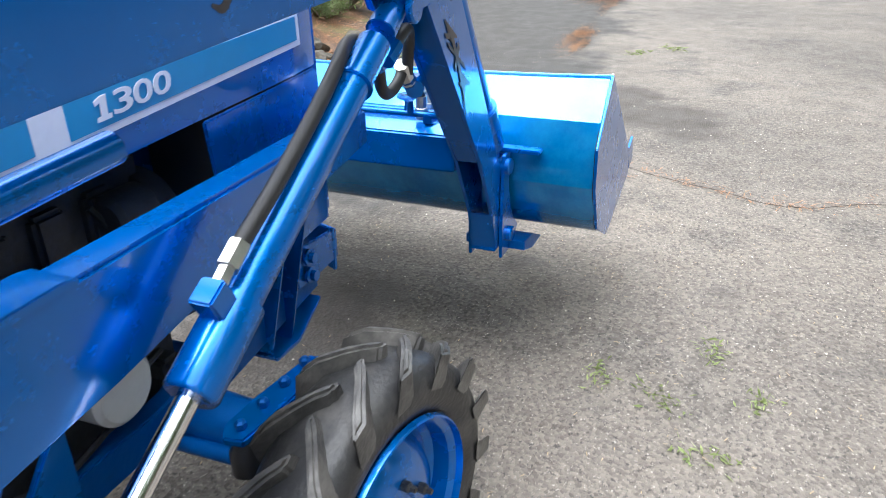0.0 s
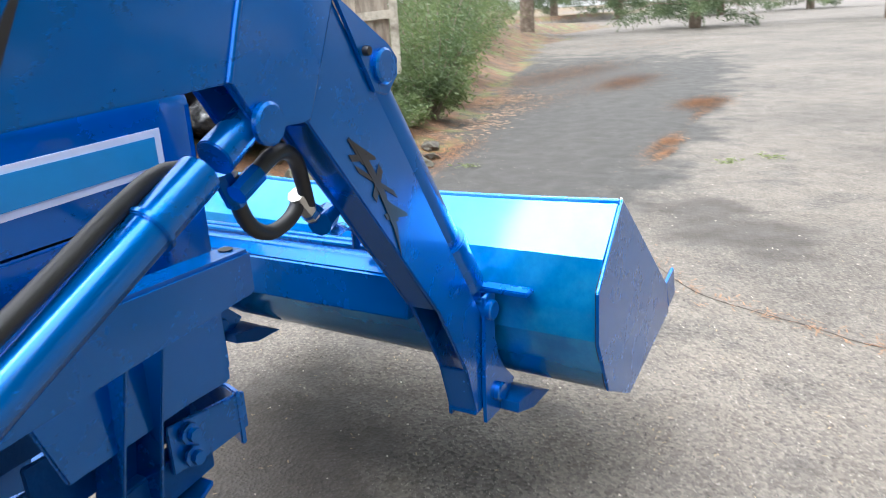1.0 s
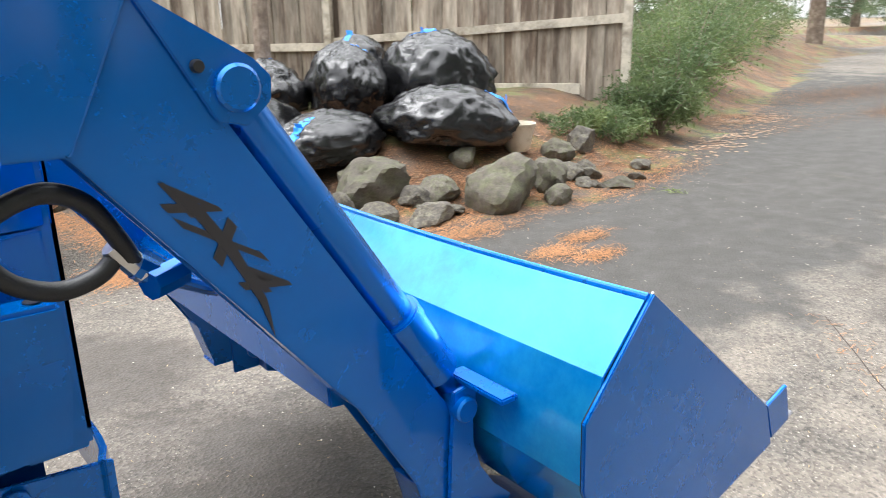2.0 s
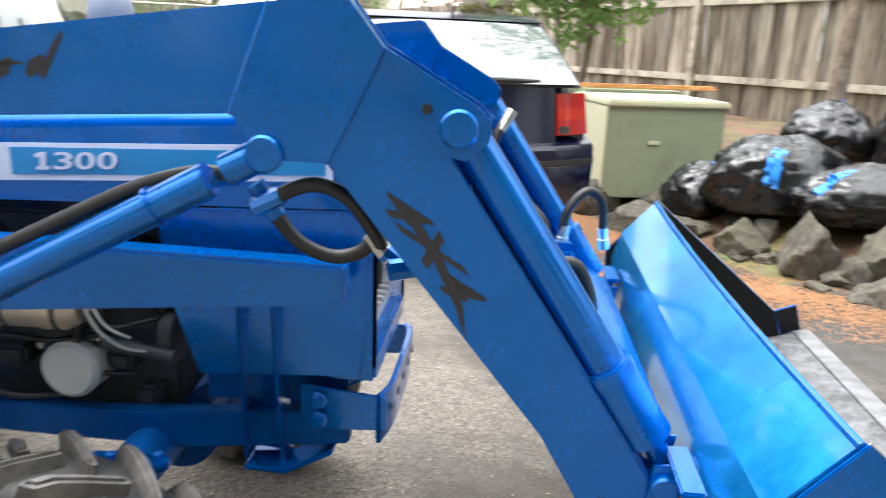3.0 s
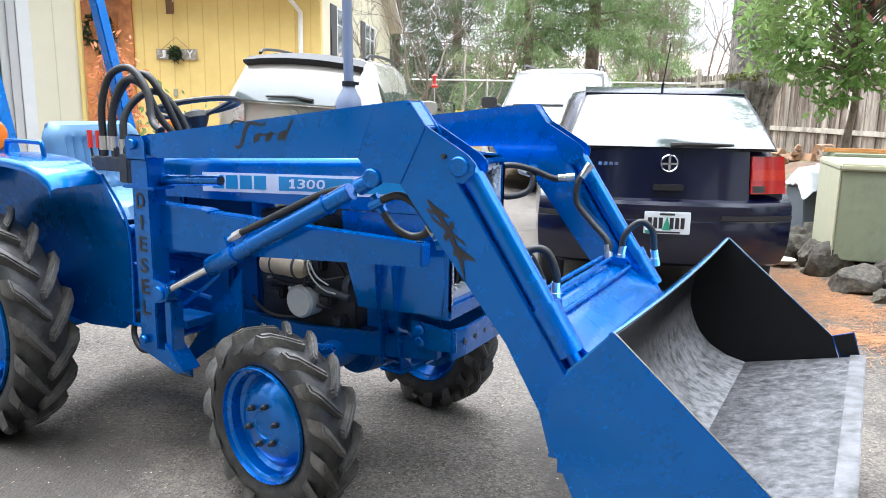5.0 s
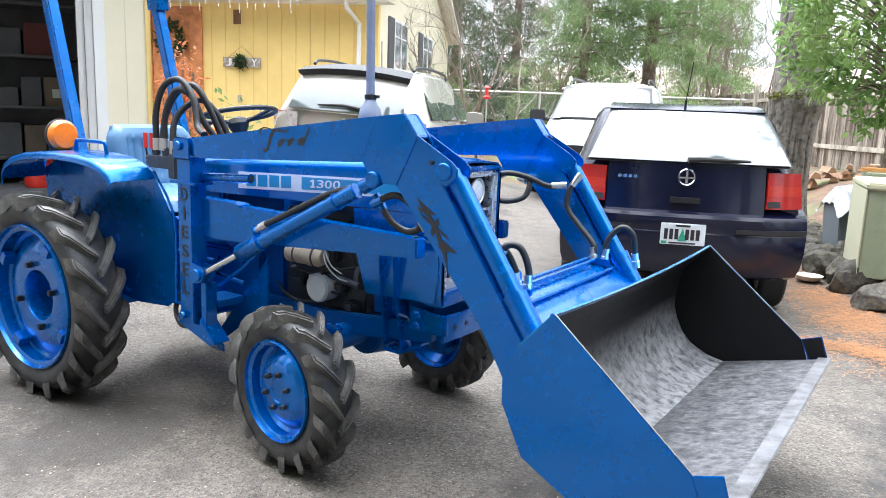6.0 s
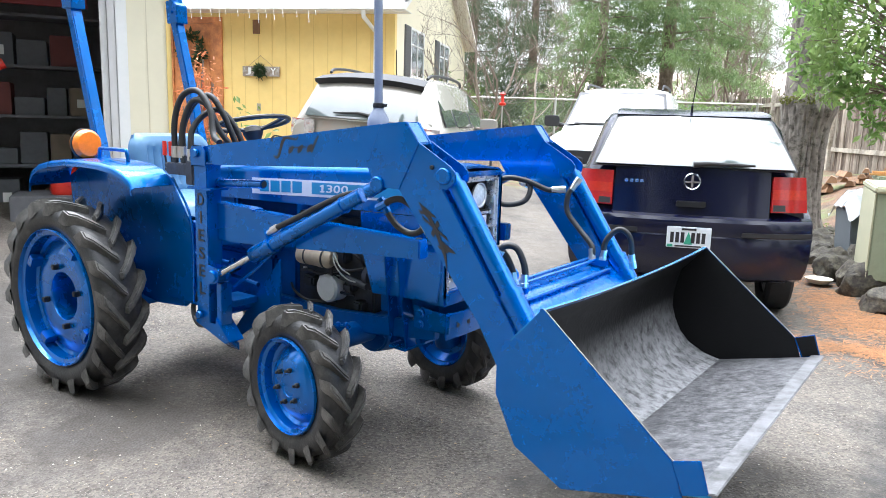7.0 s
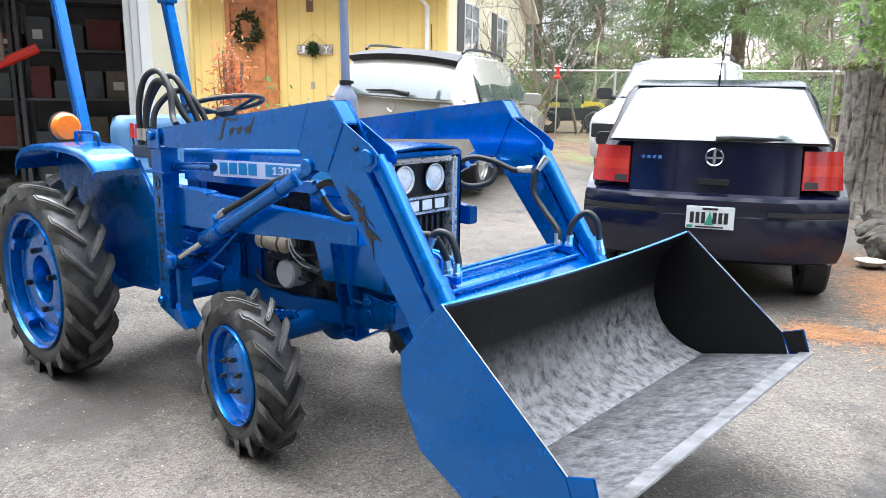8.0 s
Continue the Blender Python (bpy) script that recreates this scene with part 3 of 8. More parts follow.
# front weight bracket
bm = B()
rows = []
for y in np.linspace(-0.247, 0.187, 11):
    bow = 0.02 * (abs(y + 0.03) / 0.217) ** 6
    rows.append([(0.550 - bow, y, 0.542 - (0.008 if abs(y + 0.03) > 0.18 else 0)), (0.550 - bow, y, 0.648)])
grid_sheet(bm, rows)
thick(bm, 0.012)
bumper = part("bumper_plate", bm, M_BLUE, tractor, "blue steel weight bracket plate with bolt holes", bevel=0.003)
for y in (-0.19, -0.11, -0.03, 0.05, 0.13):
    bm = B()
    lathe(bm, [(0.010, 0), (0.010, 0.0016)], (0.5505, y, 0.596), "x", 12)
    part("bolt_hole", bm, M_BLACK, bumper)
for y in (YC - 0.218, YC + 0.197):
    bm = B()
    prism(bm, [(0.36, 0.565), (0.45, 0.560), (0.543, 0.565), (0.543, 0.640), (0.45, 0.650), (0.36, 0.66)], y - 0.005, y + 0.005)
    br = part("bumper_bracket", bm, M_BLUE, tractor, bevel=0.002)
    for z in (0.585, 0.630):
        bm = B()
        lathe(bm, [(0.020, -0.01), (0.020, -0.016), (0.013, -0.018), (0.013, -0.03)], (0.40, y, z), "y", 8)
        part("bolt", bm, M_BLUE, br)

# muffler and stack
EX, EY = -0.235, 0.215
bm = B()
lathe(bm, [(0.035, 1.10), (0.055, 1.14), (0.056, 1.40), (0.05, 1.43), (0.030, 1.465), (0.024, 1.48)], (EX, EY, 0), "z", 28)
muffler = part("muffler", bm, M_EXHAUST, tractor, "dull grey-blue upright muffler")
bm = B()
tube(bm, [(EX, EY, 1.47), (EX - 0.004, EY, 1.70), (EX - 0.012, EY, 2.02)], 0.021, 18)
part("exhaust_pipe", bm, M_EXHAUST, muffler)
bm = B()
lathe(bm, [(0.022, -0.012), (0.029, -0.010), (0.029, 0.010), (0.022, 0.012)], (EX, EY, 1.49), "z", 20)
box(bm, EX + 0.02, EX + 0.05, EY - 0.006, EY + 0.006, 1.484, 1.498)
part("clamp", bm, M_BLACK, muffler)

# ---------- loader ----------
AN, AW = -0.51, 0.075
ARM_UP = [(-0.745, 1.225), (-0.745, 1.265), (-0.62, 1.286), (0.403, 1.408), (0.516, 1.420), (0.572, 1.348), (0.61, 1.295), (0.47, 1.172), (0.385, 1.174), (0.335, 1.242), (-0.58, 1.201)]
ARM_LOW = [(0.572, 1.348), (1.072, 0.60), (1.068, 0.42), (0.992, 0.415), (0.955, 0.54), (0.845, 0.728), (0.486, 1.172)]
PIN = lambda bm, x, y, z, r, h, side: lathe(bm, [(r * 0.2, 0), (r, 0.0), (r, side * h * 0.7), (r * 0.86, side * h)], (x, y, z), "y", 24)


def splay(p):
    """The near arm stands out a little further towards its post."""
    k = min(max((0.39 - p[0]) / 1.09, 0), 1)
    out_ = -0.015 - 0.019 * k if p[0] < 0.39 else -0.015 + 0.019 * (p[0] - 0.39) / 0.61
    return (p[0] + 0.050 * k, p[1] + out_, p[2])


def loader_arm(side):
    """side -1: the near arm. Two plates with a top and a lower web between them."""
    ya = AN if side < 0 else 0.448 + AW
    s = -side
    t = 0.010
    ARM = ARM_UP[:6] + ARM_LOW[1:] + ARM_UP[8:]
    arm = new("loader_arm")
    arm.parent = tractor
    tagged(arm, "blue welded steel loader arm")
    for y0, y1 in ((ya, ya + s * t), (ya + s * (AW - t), ya + s * AW)):
        bm = B()
        prism(bm, ARM, y0, y1)
        part("side_plate", bm, M_BLUE, arm, bevel=0.0025)
    bm = B()
    web = [(-0.745, 1.262), (-0.62, 1.283), (0.403, 1.405), (0.516, 1.417), (0.570, 1.346)]
    for a, b in zip(web, web[1:]):
        prism(bm, [a, b, (b[0], b[1] - 0.012), (a[0], a[1] - 0.012)], ya + s * 0.004, ya + s * (AW - 0.004))
    part("top_web", bm, M_BLUE, arm, bevel=0.0025)
    for a, b in (((0.70, 1.13), (1.06, 0.60)), ((0.50, 1.165), (0.84, 0.733)), ((-0.50, 1.212), (0.20, 1.238))):
        bm = B()
        prism(bm, [a, b, (b[0] + 0.01, b[1] + 0.012), (a[0] + 0.01, a[1] + 0.012)], ya + s * 0.008, ya + s * (AW - 0.008))
        part("lower_web", bm, M_BLUE, arm, bevel=0.0025)
    bm = B()
    prism(bm, [(0.955, 0.540), (0.992, 0.415), (1.002, 0.415), (0.967, 0.540)], ya + s * 0.002, ya + s * (AW - 0.002))
    box(bm, 0.988, 1.070, min(ya, ya + s * AW), max(ya, ya + s * AW), 0.410, 0.420)
    part("arm_foot", bm, M_BLUE, arm, bevel=0.002)
    # cover plate over the knee, with weld seams
    for yy, o in ((ya, side), (ya + s * AW, -side)):
        bm = B()
        prism(bm, [(0.403, 1.406), (0.516, 1.418), (0.573, 1.347), (0.492, 1.176), (0.47, 1.173), (0.385, 1.176), (0.338, 1.243)], yy, yy + o * 0.005)
        part("knee_plate", bm, M_BLUE, arm, bevel=0.002)
        bm = B()
        prism(bm, [(0.569, 1.352), (0.715, 1.268), (0.738, 1.245), (0.735, 1.215), (0.700, 1.185), (0.66, 1.195)], yy, yy + o * 0.008)
        part("cylinder_bracket", bm, M_BLUE, arm, bevel=0.002)
    for x, z, r in ((0.392, 1.184, 0.030), (0.689, 1.234, 0.030), (0.640, 1.262, 0.008)):
        bm = B()
        PIN(bm, x, ya + side * 0.006, z, r, 0.012, side)
        part("pin", bm, M_BLUE if r > 0.01 else M_BLACK, arm)
    bm = B()
    tube(bm, [(0.4035, ya + side * 0.001, 1.407), (0.369, ya + side * 0.001, 1.325), (0.337, ya + side * 0.001, 1.243)], 0.005, 8)
    part("weld_bead", bm, M_BLUE, arm)
    bm = B()
    tube(bm, [(0.572, ya + side * 0.001, 1.347), (0.53, ya + side * 0.001, 1.26), (0.488, ya + side * 0.001, 1.175)], 0.004, 8)
    part("weld_bead", bm, M_BLUE, arm)
    return arm, ya


for side in (-1, 1):
    arm, ya = loader_arm(side)
    ym = ya - side * AW / 2
    if side < 0:
        d = Vector((0.150, 0, -0.205)).normalized()
        ang = math.degrees(math.atan2(d.z, d.x))
        base = Vector((0.566, ya - 0.0012, 1.122))
        lettering("drive_decal", "4X4", M_BLACK_DECAL, arm, Matrix.Translation(base) @ pose(0, 0, 0, 90, 0, 0) @ pose(0, 0, 0, 0, 0, ang), 0.235, 0.050, 0.0012, 0.55)
        bm = B()
        sw = [(0.0, 0.020), (0.06, 0.034), (0.135, 0.030), (0.22, 0.012), (0.27, -0.016), (0.215, 0.002), (0.13, 0.016), (0.055, 0.020)]
        prism(bm, sw, 0, -0.0016)
        part("decal_stroke", bm, M_BLACK_DECAL, arm, m=Matrix.Translation(base + Vector((0, 0, 0))) @ pose(0, 0, 0, 0, -ang, 0))
        # worn dark emblem: a swept stroke with slanting rings, as plain shapes
        strokes = [([(-0.195, 1.262), (-0.175, 1.256), (-0.158, 1.272), (-0.140, 1.318), (-0.115, 1.338), (-0.060, 1.334), (-0.045, 1.345)], (0.004, 0.011, 0.013, 0.016, 0.011, 0.008, 0.004)),
                   ([(-0.198, 1.318), (-0.205, 1.332), (-0.180, 1.344), (-0.120, 1.338)], (0.003, 0.008, 0.006, 0.003)),
                   ([(-0.075, 1.300), (0.0, 1.306)], (0.006, 0.004)),
                   ([(0.030, 1.285), (0.055, 1.330), (0.070, 1.352)], (0.010, 0.011, 0.006))]
        for cx in (-0.088, -0.034, 0.020):
            strokes.append(([(cx - 0.014, 1.275 + 0.1 * (cx + 0.1)), (cx, 1.290 + 0.1 * (cx + 0.1)), (cx + 0.016, 1.305 + 0.1 * (cx + 0.1))], (0.010, 0.024, 0.008)))
        for pts_, ws_ in strokes:
            part("emblem_stroke", ribbon(pts_, ws_, ya - 0.0006, 0.0012), M_BLACK_DECAL, arm)
        moved(arm, splay)
    # lift cylinder
    yl = -0.536 if side < 0 else ym
    a, b = Vector((-0.549, yl, 0.697)), Vector((0.391, -0.498 if side < 0 else ym, 1.186))
    d = (b - a).normalized()
    bm = B()
    tube(bm, [a + d * 0.29, a + d * 0.95], 0.030, 24)
    tube(bm, [a + d * 0.268, a + d * 0.274, a + d * 0.41], [0.033, 0.037, 0.037], 24)
    tube(bm, [a + d * 0.84, a + d * 0.85], 0.035, 24)
    tube(bm, [b - d * 0.08, b], [0.028, 0.026], 16)
    cyl = part("lift_cylinder", bm, M_BLUE, tractor, "blue hydraulic lift cylinder", bevel=0.002)
    bm = B()
    tube(bm, [a, a + d * 0.28], 0.0155, 20)
    part("rod", bm, M_CHROME, cyl, "polished chrome rod")
    bm = B()
    lathe(bm, [(0.012, -0.013), (0.030, -0.013), (0.030, 0.028), (0.012, 0.028)] if side < 0 else [(0.012, -0.028), (0.030, -0.028), (0.030, 0.013), (0.012, 0.013)], a, "y", 24)
    part("rod_eye", bm, M_BLUE, cyl)
    # hose along the lift cylinder
    up = Vector((-d.z, 0, d.x))
    f0 = a + d * 0.38 + up * 0.041
    bm = B()
    box(bm, -0.02, 0.02, -0.018, 0.018, -0.02, 0.03, Matrix.Translation(f0) @ pose(0, 0, 0, 0, -math.degrees(math.atan2(d.z, d.x)), 0))
    part("port_block", bm, M_BLUE, cyl, bevel=0.003)
    bm = B()
    tube(bm, [f0 + d * 0.015 + up * 0.012, f0 + d * 0.045 + up * 0.014, f0 + d * 0.046 + up * 0.014, f0 + d * 0.085 + up * 0.015], [0.012, 0.012, 0.0165, 0.0160], 6)
    part("hose_fitting", bm, M_STEEL, cyl)
    bm = B()
    q = f0 + up * 0.015
    inn = Vector((0, -side * 1.0, 0))
    tube(bm, spline([q + d * 0.08, q + d * 0.2 - up * 0.006, q + d * 0.34 - up * 0.010 + inn * 0.004, q + d * 0.45 - up * 0.016 + inn * 0.014, q + d * 0.535 - up * 0.034 + inn * 0.034, q + d * 0.585 - up * 0.064 + inn * 0.046]), 0.0125, 12)
    part("hose", bm, M_HOSE, tractor, "black rubber hydraulic hose")
    # bucket cylinder
    a, b = Vector((0.689, ym, 1.234)), Vector((1.076, ym, 0.655))
    d = (b - a).normalized()
    L = (b - a).length
    bm = B()
    tube(bm, [a + d * 0.035, a + d * (L - 0.10)], 0.034, 24)
    tube(bm, [a + d * (L - 0.21), a + d * (L - 0.08)], 0.042, 24)
    tube(bm, [a - d * 0.0, a + d * 0.05], 0.026, 16)
    cyl = part("bucket_cylinder", bm, M_BLUE, tractor, "blue hydraulic bucket cylinder", bevel=0.002)
    bm = B()
    tube(bm, [a + d * (L - 0.235), a + d * (L - 0.205)], 0.0445, 24)
    part("collar", bm, M_BLUE, cyl, bevel=0.003)
    bm = B()
    tube(bm, [a + d * (L - 0.1), b], 0.02, 16)
    lathe(bm, [(0.01, -0.028), (0.03, -0.028), (0.03, 0.028), (0.01, 0.028)], b, "y", 24)
    part("rod", bm, M_BLUE, cyl)
    # post, foot and braces
    s = -side
    bm = B()
    box(bm, -0.737, -0.645, min(ya, ya + s * 0.08), max(ya, ya + s * 0.08), 0.465, 1.20)
    for y0, y1 in ((ya, ya + s * 0.008), (ya + s * 0.085, ya + s * 0.093)):
        prism(bm, [(-0.748, 1.19), (-0.752, 1.26), (-0.735, 1.283), (-0.66, 1.283), (-0.642, 1.26), (-0.640, 1.19)], y0 + side * 0.009, y1 + side * 0.009)
    post = part("loader_post", bm, M_BLUE, tractor, "blue square steel loader post", bevel=0.004)
    for z_, r_ in ((1.248, 0.020), (0.50, 0.018)):
        bm = B()
        PIN(bm, -0.705, ya + side * 0.010, z_, r_, 0.013, side)
        part("pin", bm, M_BLUE, post)
    bm = B()
    box(bm, -0.775, -0.605, min(ya + side * 0.012, ya + s * 0.09), max(ya + side * 0.012, ya + s * 0.09), 1.084, 1.094)
    part("post_band", bm, M_BLUE, post, bevel=0.003)
    if side < 0:
        for k, ch in enumerate("DIESEL"):
            lettering("post_letter", ch, M_BLACK_DECAL, post, Matrix.Translation((-0.712 if ch != "I" else -0.697, ya - 0.0012, 1.012 - k * 0.0825)) @ pose(0, 0, 0, 90, 0, 0), 0.042 if ch != "I" else 0.012, 0.056, 0.0012)
        moved(post, lambda p: (p[0] + 0.055, p[1] - 0.038, p[2]))
    for y0 in (yl - s * 0.024, yl + s * 0.030):
        bm = B()
        prism(bm, [(-0.596, 0.655), (-0.55, 0.660), (-0.518, 0.672), (-0.505, 0.70), (-0.518, 0.735), (-0.596, 0.748)], y0, y0 + s * 0.01)
        part("rod_lug", bm, M_BLUE, post, bevel=0.002)
    bm = B()
    PIN(bm, -0.549, yl - s * 0.024, 0.697, 0.028, 0.012, side)
    part("pin", bm, M_BLUE, post)
    bm = B()
    prism(bm, [(-0.742, 0.468), (-0.60, 0.468), (-0.60, 0.50), (-0.50, 0.40), (-0.535, 0.385), (-0.742, 0.455)], ya + s * 0.0, ya + s * 0.085)
    prism(bm, [(-0.60, 0.47), (-0.60, 0.66), (-0.565, 0.66), (-0.565, 0.45)], ya + s * 0.01, ya + s * 0.07)
    foot = part("post_foot", bm, M_BLUE, post, bevel=0.003)
    if side < 0:
        moved(foot, lambda p: (p[0] + 0.045, p[1] - 0.036, p[2]))
    bm = B()
    tube(bm, [(-0.62, ya + s * 0.11, 0.60), (-0.50, ya + s * 0.15, 0.70), (-0.36, ya + s * 0.20, 0.84)], 0.008, 8)
    part("brace_rod", bm, M_BLUE, tractor)
    bm = B()
    prism(bm, [(-0.72, 0.288), (-0.705, 0.345), (-0.347, 0.775), (-0.347, 0.553)], ya + s * 0.17, ya + s * 0.182)
    part("brace", bm, M_BLUE, tractor, bevel=0.003)
    bm = B()
    prism(bm, [(0.0, 0.478), (0.18, 0.288), (0.18, 0.325), (0.0, 0.515)], -0.735, -0.650, "x", skew=lambda p: (p[0], ya + s * p[1], p[2]))
    foot = part("foot_plate", bm, M_BLUE, post, bevel=0.003)
    if side < 0:
        moved(foot, lambda p: (p[0] + 0.045, p[1] - 0.036, p[2]))
    bm = B()
    prism(bm, [(-0.645, 0.545), (-0.645, 0.575), (-0.50, 0.575), (-0.50, 0.545)], ya + s * 0.03, ya + s * 0.17)
    part("foot_bracket", bm, M_BLUE2, tractor, bevel=0.003)
    # beam to the front
    bm = B()
    ye = -0.378 if side < 0 else 0.338
    def to_front(p):
        k = (p[0] + 0.65) / 1.13
        return (p[0], p[1] + (ye - y0) * min(max(k, 0), 1.0), p[2])
    y0 = ya + s * (0.012 if side < 0 else 0.055)
    y1 = y0 + s * 0.060
    poly = [(-0.65, 1.020), (-0.385, 1.008), (0.482, 0.963), (0.482, 0.886), (0.20, 0.876), (-0.35, 0.852), (-0.65, 0.850)]
    prism(bm, poly, y0, y1, skew=to_front)
    beam = part("loader_beam", bm, M_BLUE, tractor, "blue tapered steel loader beam", bevel=0.006)
    bm = B()
    prism(bm, [(-0.645, 1.026), (-0.40, 1.016), (-0.375, 1.010), (-0.375, 1.002), (-0.645, 1.012)], y0 + side * 0.004, y1 + s * 0.004, skew=to_front)
    part("doubler_plate", bm, M_BLUE, beam, bevel=0.002)
    bm = B()
    lathe(bm, [(0.012, 0.0), (0.012, 0.0015)], (0.455, ye + s * 0.03, 0.9655), "z", 16)
    part("bolt_hole", bm, M_BLACK, beam)
    # channel under the beam's end, leaning in to the frame
    lean = lambda p: (p[0] - 0.035 * (0.88 - p[2]) / 0.40, (ye + s * 0.050) + s * (p[1] + 0.085 * (0.88 - p[2]) / 0.40), p[2])
    for poly_, q0, q1 in (([(0.258, 0.882), (0.262, 0.68), (0.268, 0.470), (0.276, 0.470), (0.270, 0.68), (0.266, 0.882)], 0.0, 0.070), ([(0.326, 0.884), (0.334, 0.68), (0.350, 0.460), (0.358, 0.460), (0.342, 0.68), (0.334, 0.884)], 0.0, 0.070),
                          ([(0.262, 0.882), (0.332, 0.884), (0.340, 0.68), (0.356, 0.460), (0.272, 0.470), (0.266, 0.68)], 0.062, 0.070)):
        bm = B()
        prism(bm, poly_, q0, q1, skew=lean)
        part("upright_plate", bm, M_BLUE, tractor, bevel=0.002)
    bm = B()
    prism(bm, [(0.235, 0.452), (0.325, 0.448), (0.430, 0.505), (0.430, 0.515), (0.325, 0.460), (0.235, 0.462)], ye + s * 0.125, YC + side * 0.14)
    part("upright_foot", bm, M_BLUE, tractor, bevel=0.002)
    if side < 0:
        bm = B()
        tube(bm, [(-0.60, -0.477, 1.114), (-0.294, -0.477, 1.130)], 0.0195, 20)
        pt = part("parking_tube", bm, M_BLUE, tractor, "blue steel tube", bevel=0.002)
        bm = B()
        lathe(bm, [(0.014, 0), (0.0145, 0.002)], (-0.2935, -0.477, 1.130), "x", 16)
        part("tube_bore", bm, M_BLACK, pt)
        bm = B()
        tube(bm, [(-0.63, -0.477, 1.112), (-0.575, -0.477, 1.116)], 0.025, 14)
        part("tube_socket", bm, M_BLUE, tractor)
        for st in ([(0.372, -0.470, 1.115), (0.385, -0.462, 1.075), (0.420, -0.448, 1.025), (0.472, -0.435, 0.999), (0.520, -0.434, 1.008), (0.548, -0.437, 1.035)],
                   [(0.384, -0.490, 1.100), (0.425, -0.490, 1.124), (0.467, -0.485, 1.131), (0.510, -0.470, 1.108), (0.545, -0.450, 1.055), (0.562, -0.440, 1.020)]):
            bm = B()
            tube(bm, spline(st), 0.0125, 12)
            part("hose", bm, M_HOSE, tractor, "black rubber hydraulic hose")
        for fa, fb, fr, mt_ in (((0.355, -0.47, 1.125), (0.388, -0.46, 1.070), 0.016, M_BLUE), ((0.36, -0.49, 1.090), (0.405, -0.49, 1.112), 0.016, M_BLUE), ((0.540, -0.437, 1.045), (0.575, -0.436, 1.000), 0.0165, M_STEEL),
                                ((0.575, -0.450, 0.985), (0.625, -0.430, 0.990), 0.021, M_BLUE), ((0.565, -0.436, 1.012), (0.600, -0.434, 0.985), 0.018, M_BLUE)):
            bm = B()
            tube(bm, [fa, fb], fr, 8)
            part("hose_fitting", bm, mt_, tractor)
        bm = B()
        tube(bm, spline([(0.610, -0.430, 0.985), (0.68, -0.405, 0.945), (0.78, -0.345, 0.915), (0.832, -0.322, 0.890), (0.838, -0.319, 0.850)]), 0.009, 10)
        part("steel_line", bm, M_BLUE, tractor)
        bm = B()
        tube(bm, spline([(0.615, -0.420, 0.975), (0.70, -0.385, 0.930), (0.80, -0.310, 0.905), (0.868, -0.298, 0.885), (0.870, -0.296, 0.845)]), 0.009, 10)
        part("steel_line", bm, M_BLUE, tractor)

# torque box between the arms with steel lines
bm = B()
prism(bm, [(0.835, 0.702), (0.835, 0.798), (0.86, 0.822), (0.93, 0.812), (1.075, 0.715), (1.082, 0.69), (1.06, 0.672)], AN + AW - 0.002, 0.45)
torque = part("torque_box", bm, M_BLUE, tractor, "blue steel torque box between the arms", bevel=0.004)
for x, z in ((0.865, 0.842), (0.898, 0.840), (0.960, 0.806)):
    bm = B()
    tube(bm, [(x, -0.42, z), (x, 0.40, z)], 0.008, 10)
    part("steel_line", bm, M_BLUE, torque)
for y in (-0.36, 0.36):
    bm = B()
    box(bm, 0.85, 0.955, y - 0.012, y + 0.012, 0.822, 0.845)
    part("line_clamp", bm, M_BLUE, torque, bevel=0.002)
for st in ([(0.885, 0.36, 0.845), (0.875, 0.37, 0.90), (0.80, 0.385, 0.97), (0.735, 0.395, 1.04), (0.735, 0.40, 1.12), (0.765, 0.42, 1.175)],
           [(0.93, 0.37, 0.845), (0.94, 0.37, 0.93), (0.99, 0.385, 0.985), (1.035, 0.40, 0.955), (1.045, 0.415, 0.87), (1.05, 0.42, 0.835)],
           [(0.885, -0.33, 0.845), (0.875, -0.335, 0.90), (0.84, -0.36, 0.97), (0.79, -0.40, 0.97), (0.76, -0.425, 0.94)],
           [(0.93, -0.34, 0.845), (0.93, -0.34, 0.91), (0.90, -0.35, 0.98), (0.855, -0.37, 0.985), (0.83, -0.38, 0.93)],
           [(0.36, 0.26, 1.12), (0.46, 0.30, 1.175), (0.55, 0.345, 1.165), (0.64, 0.38, 1.13), (0.70, 0.40, 1.135)],
           [(0.40, 0.24, 1.10), (0.47, 0.28, 1.055), (0.55, 0.33, 1.075), (0.56, 0.36, 1.14), (0.50, 0.40, 1.15)]):
    bm = B()
    tube(bm, spline(st), 0.0125, 12)
    hs = part("hose", bm, M_HOSE, tractor, "black rubber hydraulic hose")
    for e0, e1 in ((st[0], st[1]), (st[-1], st[-2])):
        e0, e1 = Vector(e0), Vector(e1)
        dd = (e1 - e0).normalized()
        bm = B()
        tube(bm, [e0 - dd * 0.018, e0 + dd * 0.012, e0 + dd * 0.013, e0 + dd * 0.045], [0.0165, 0.0165, 0.0145, 0.0145], 10)
        part("hose_fitting", bm, M_STEEL, hs)

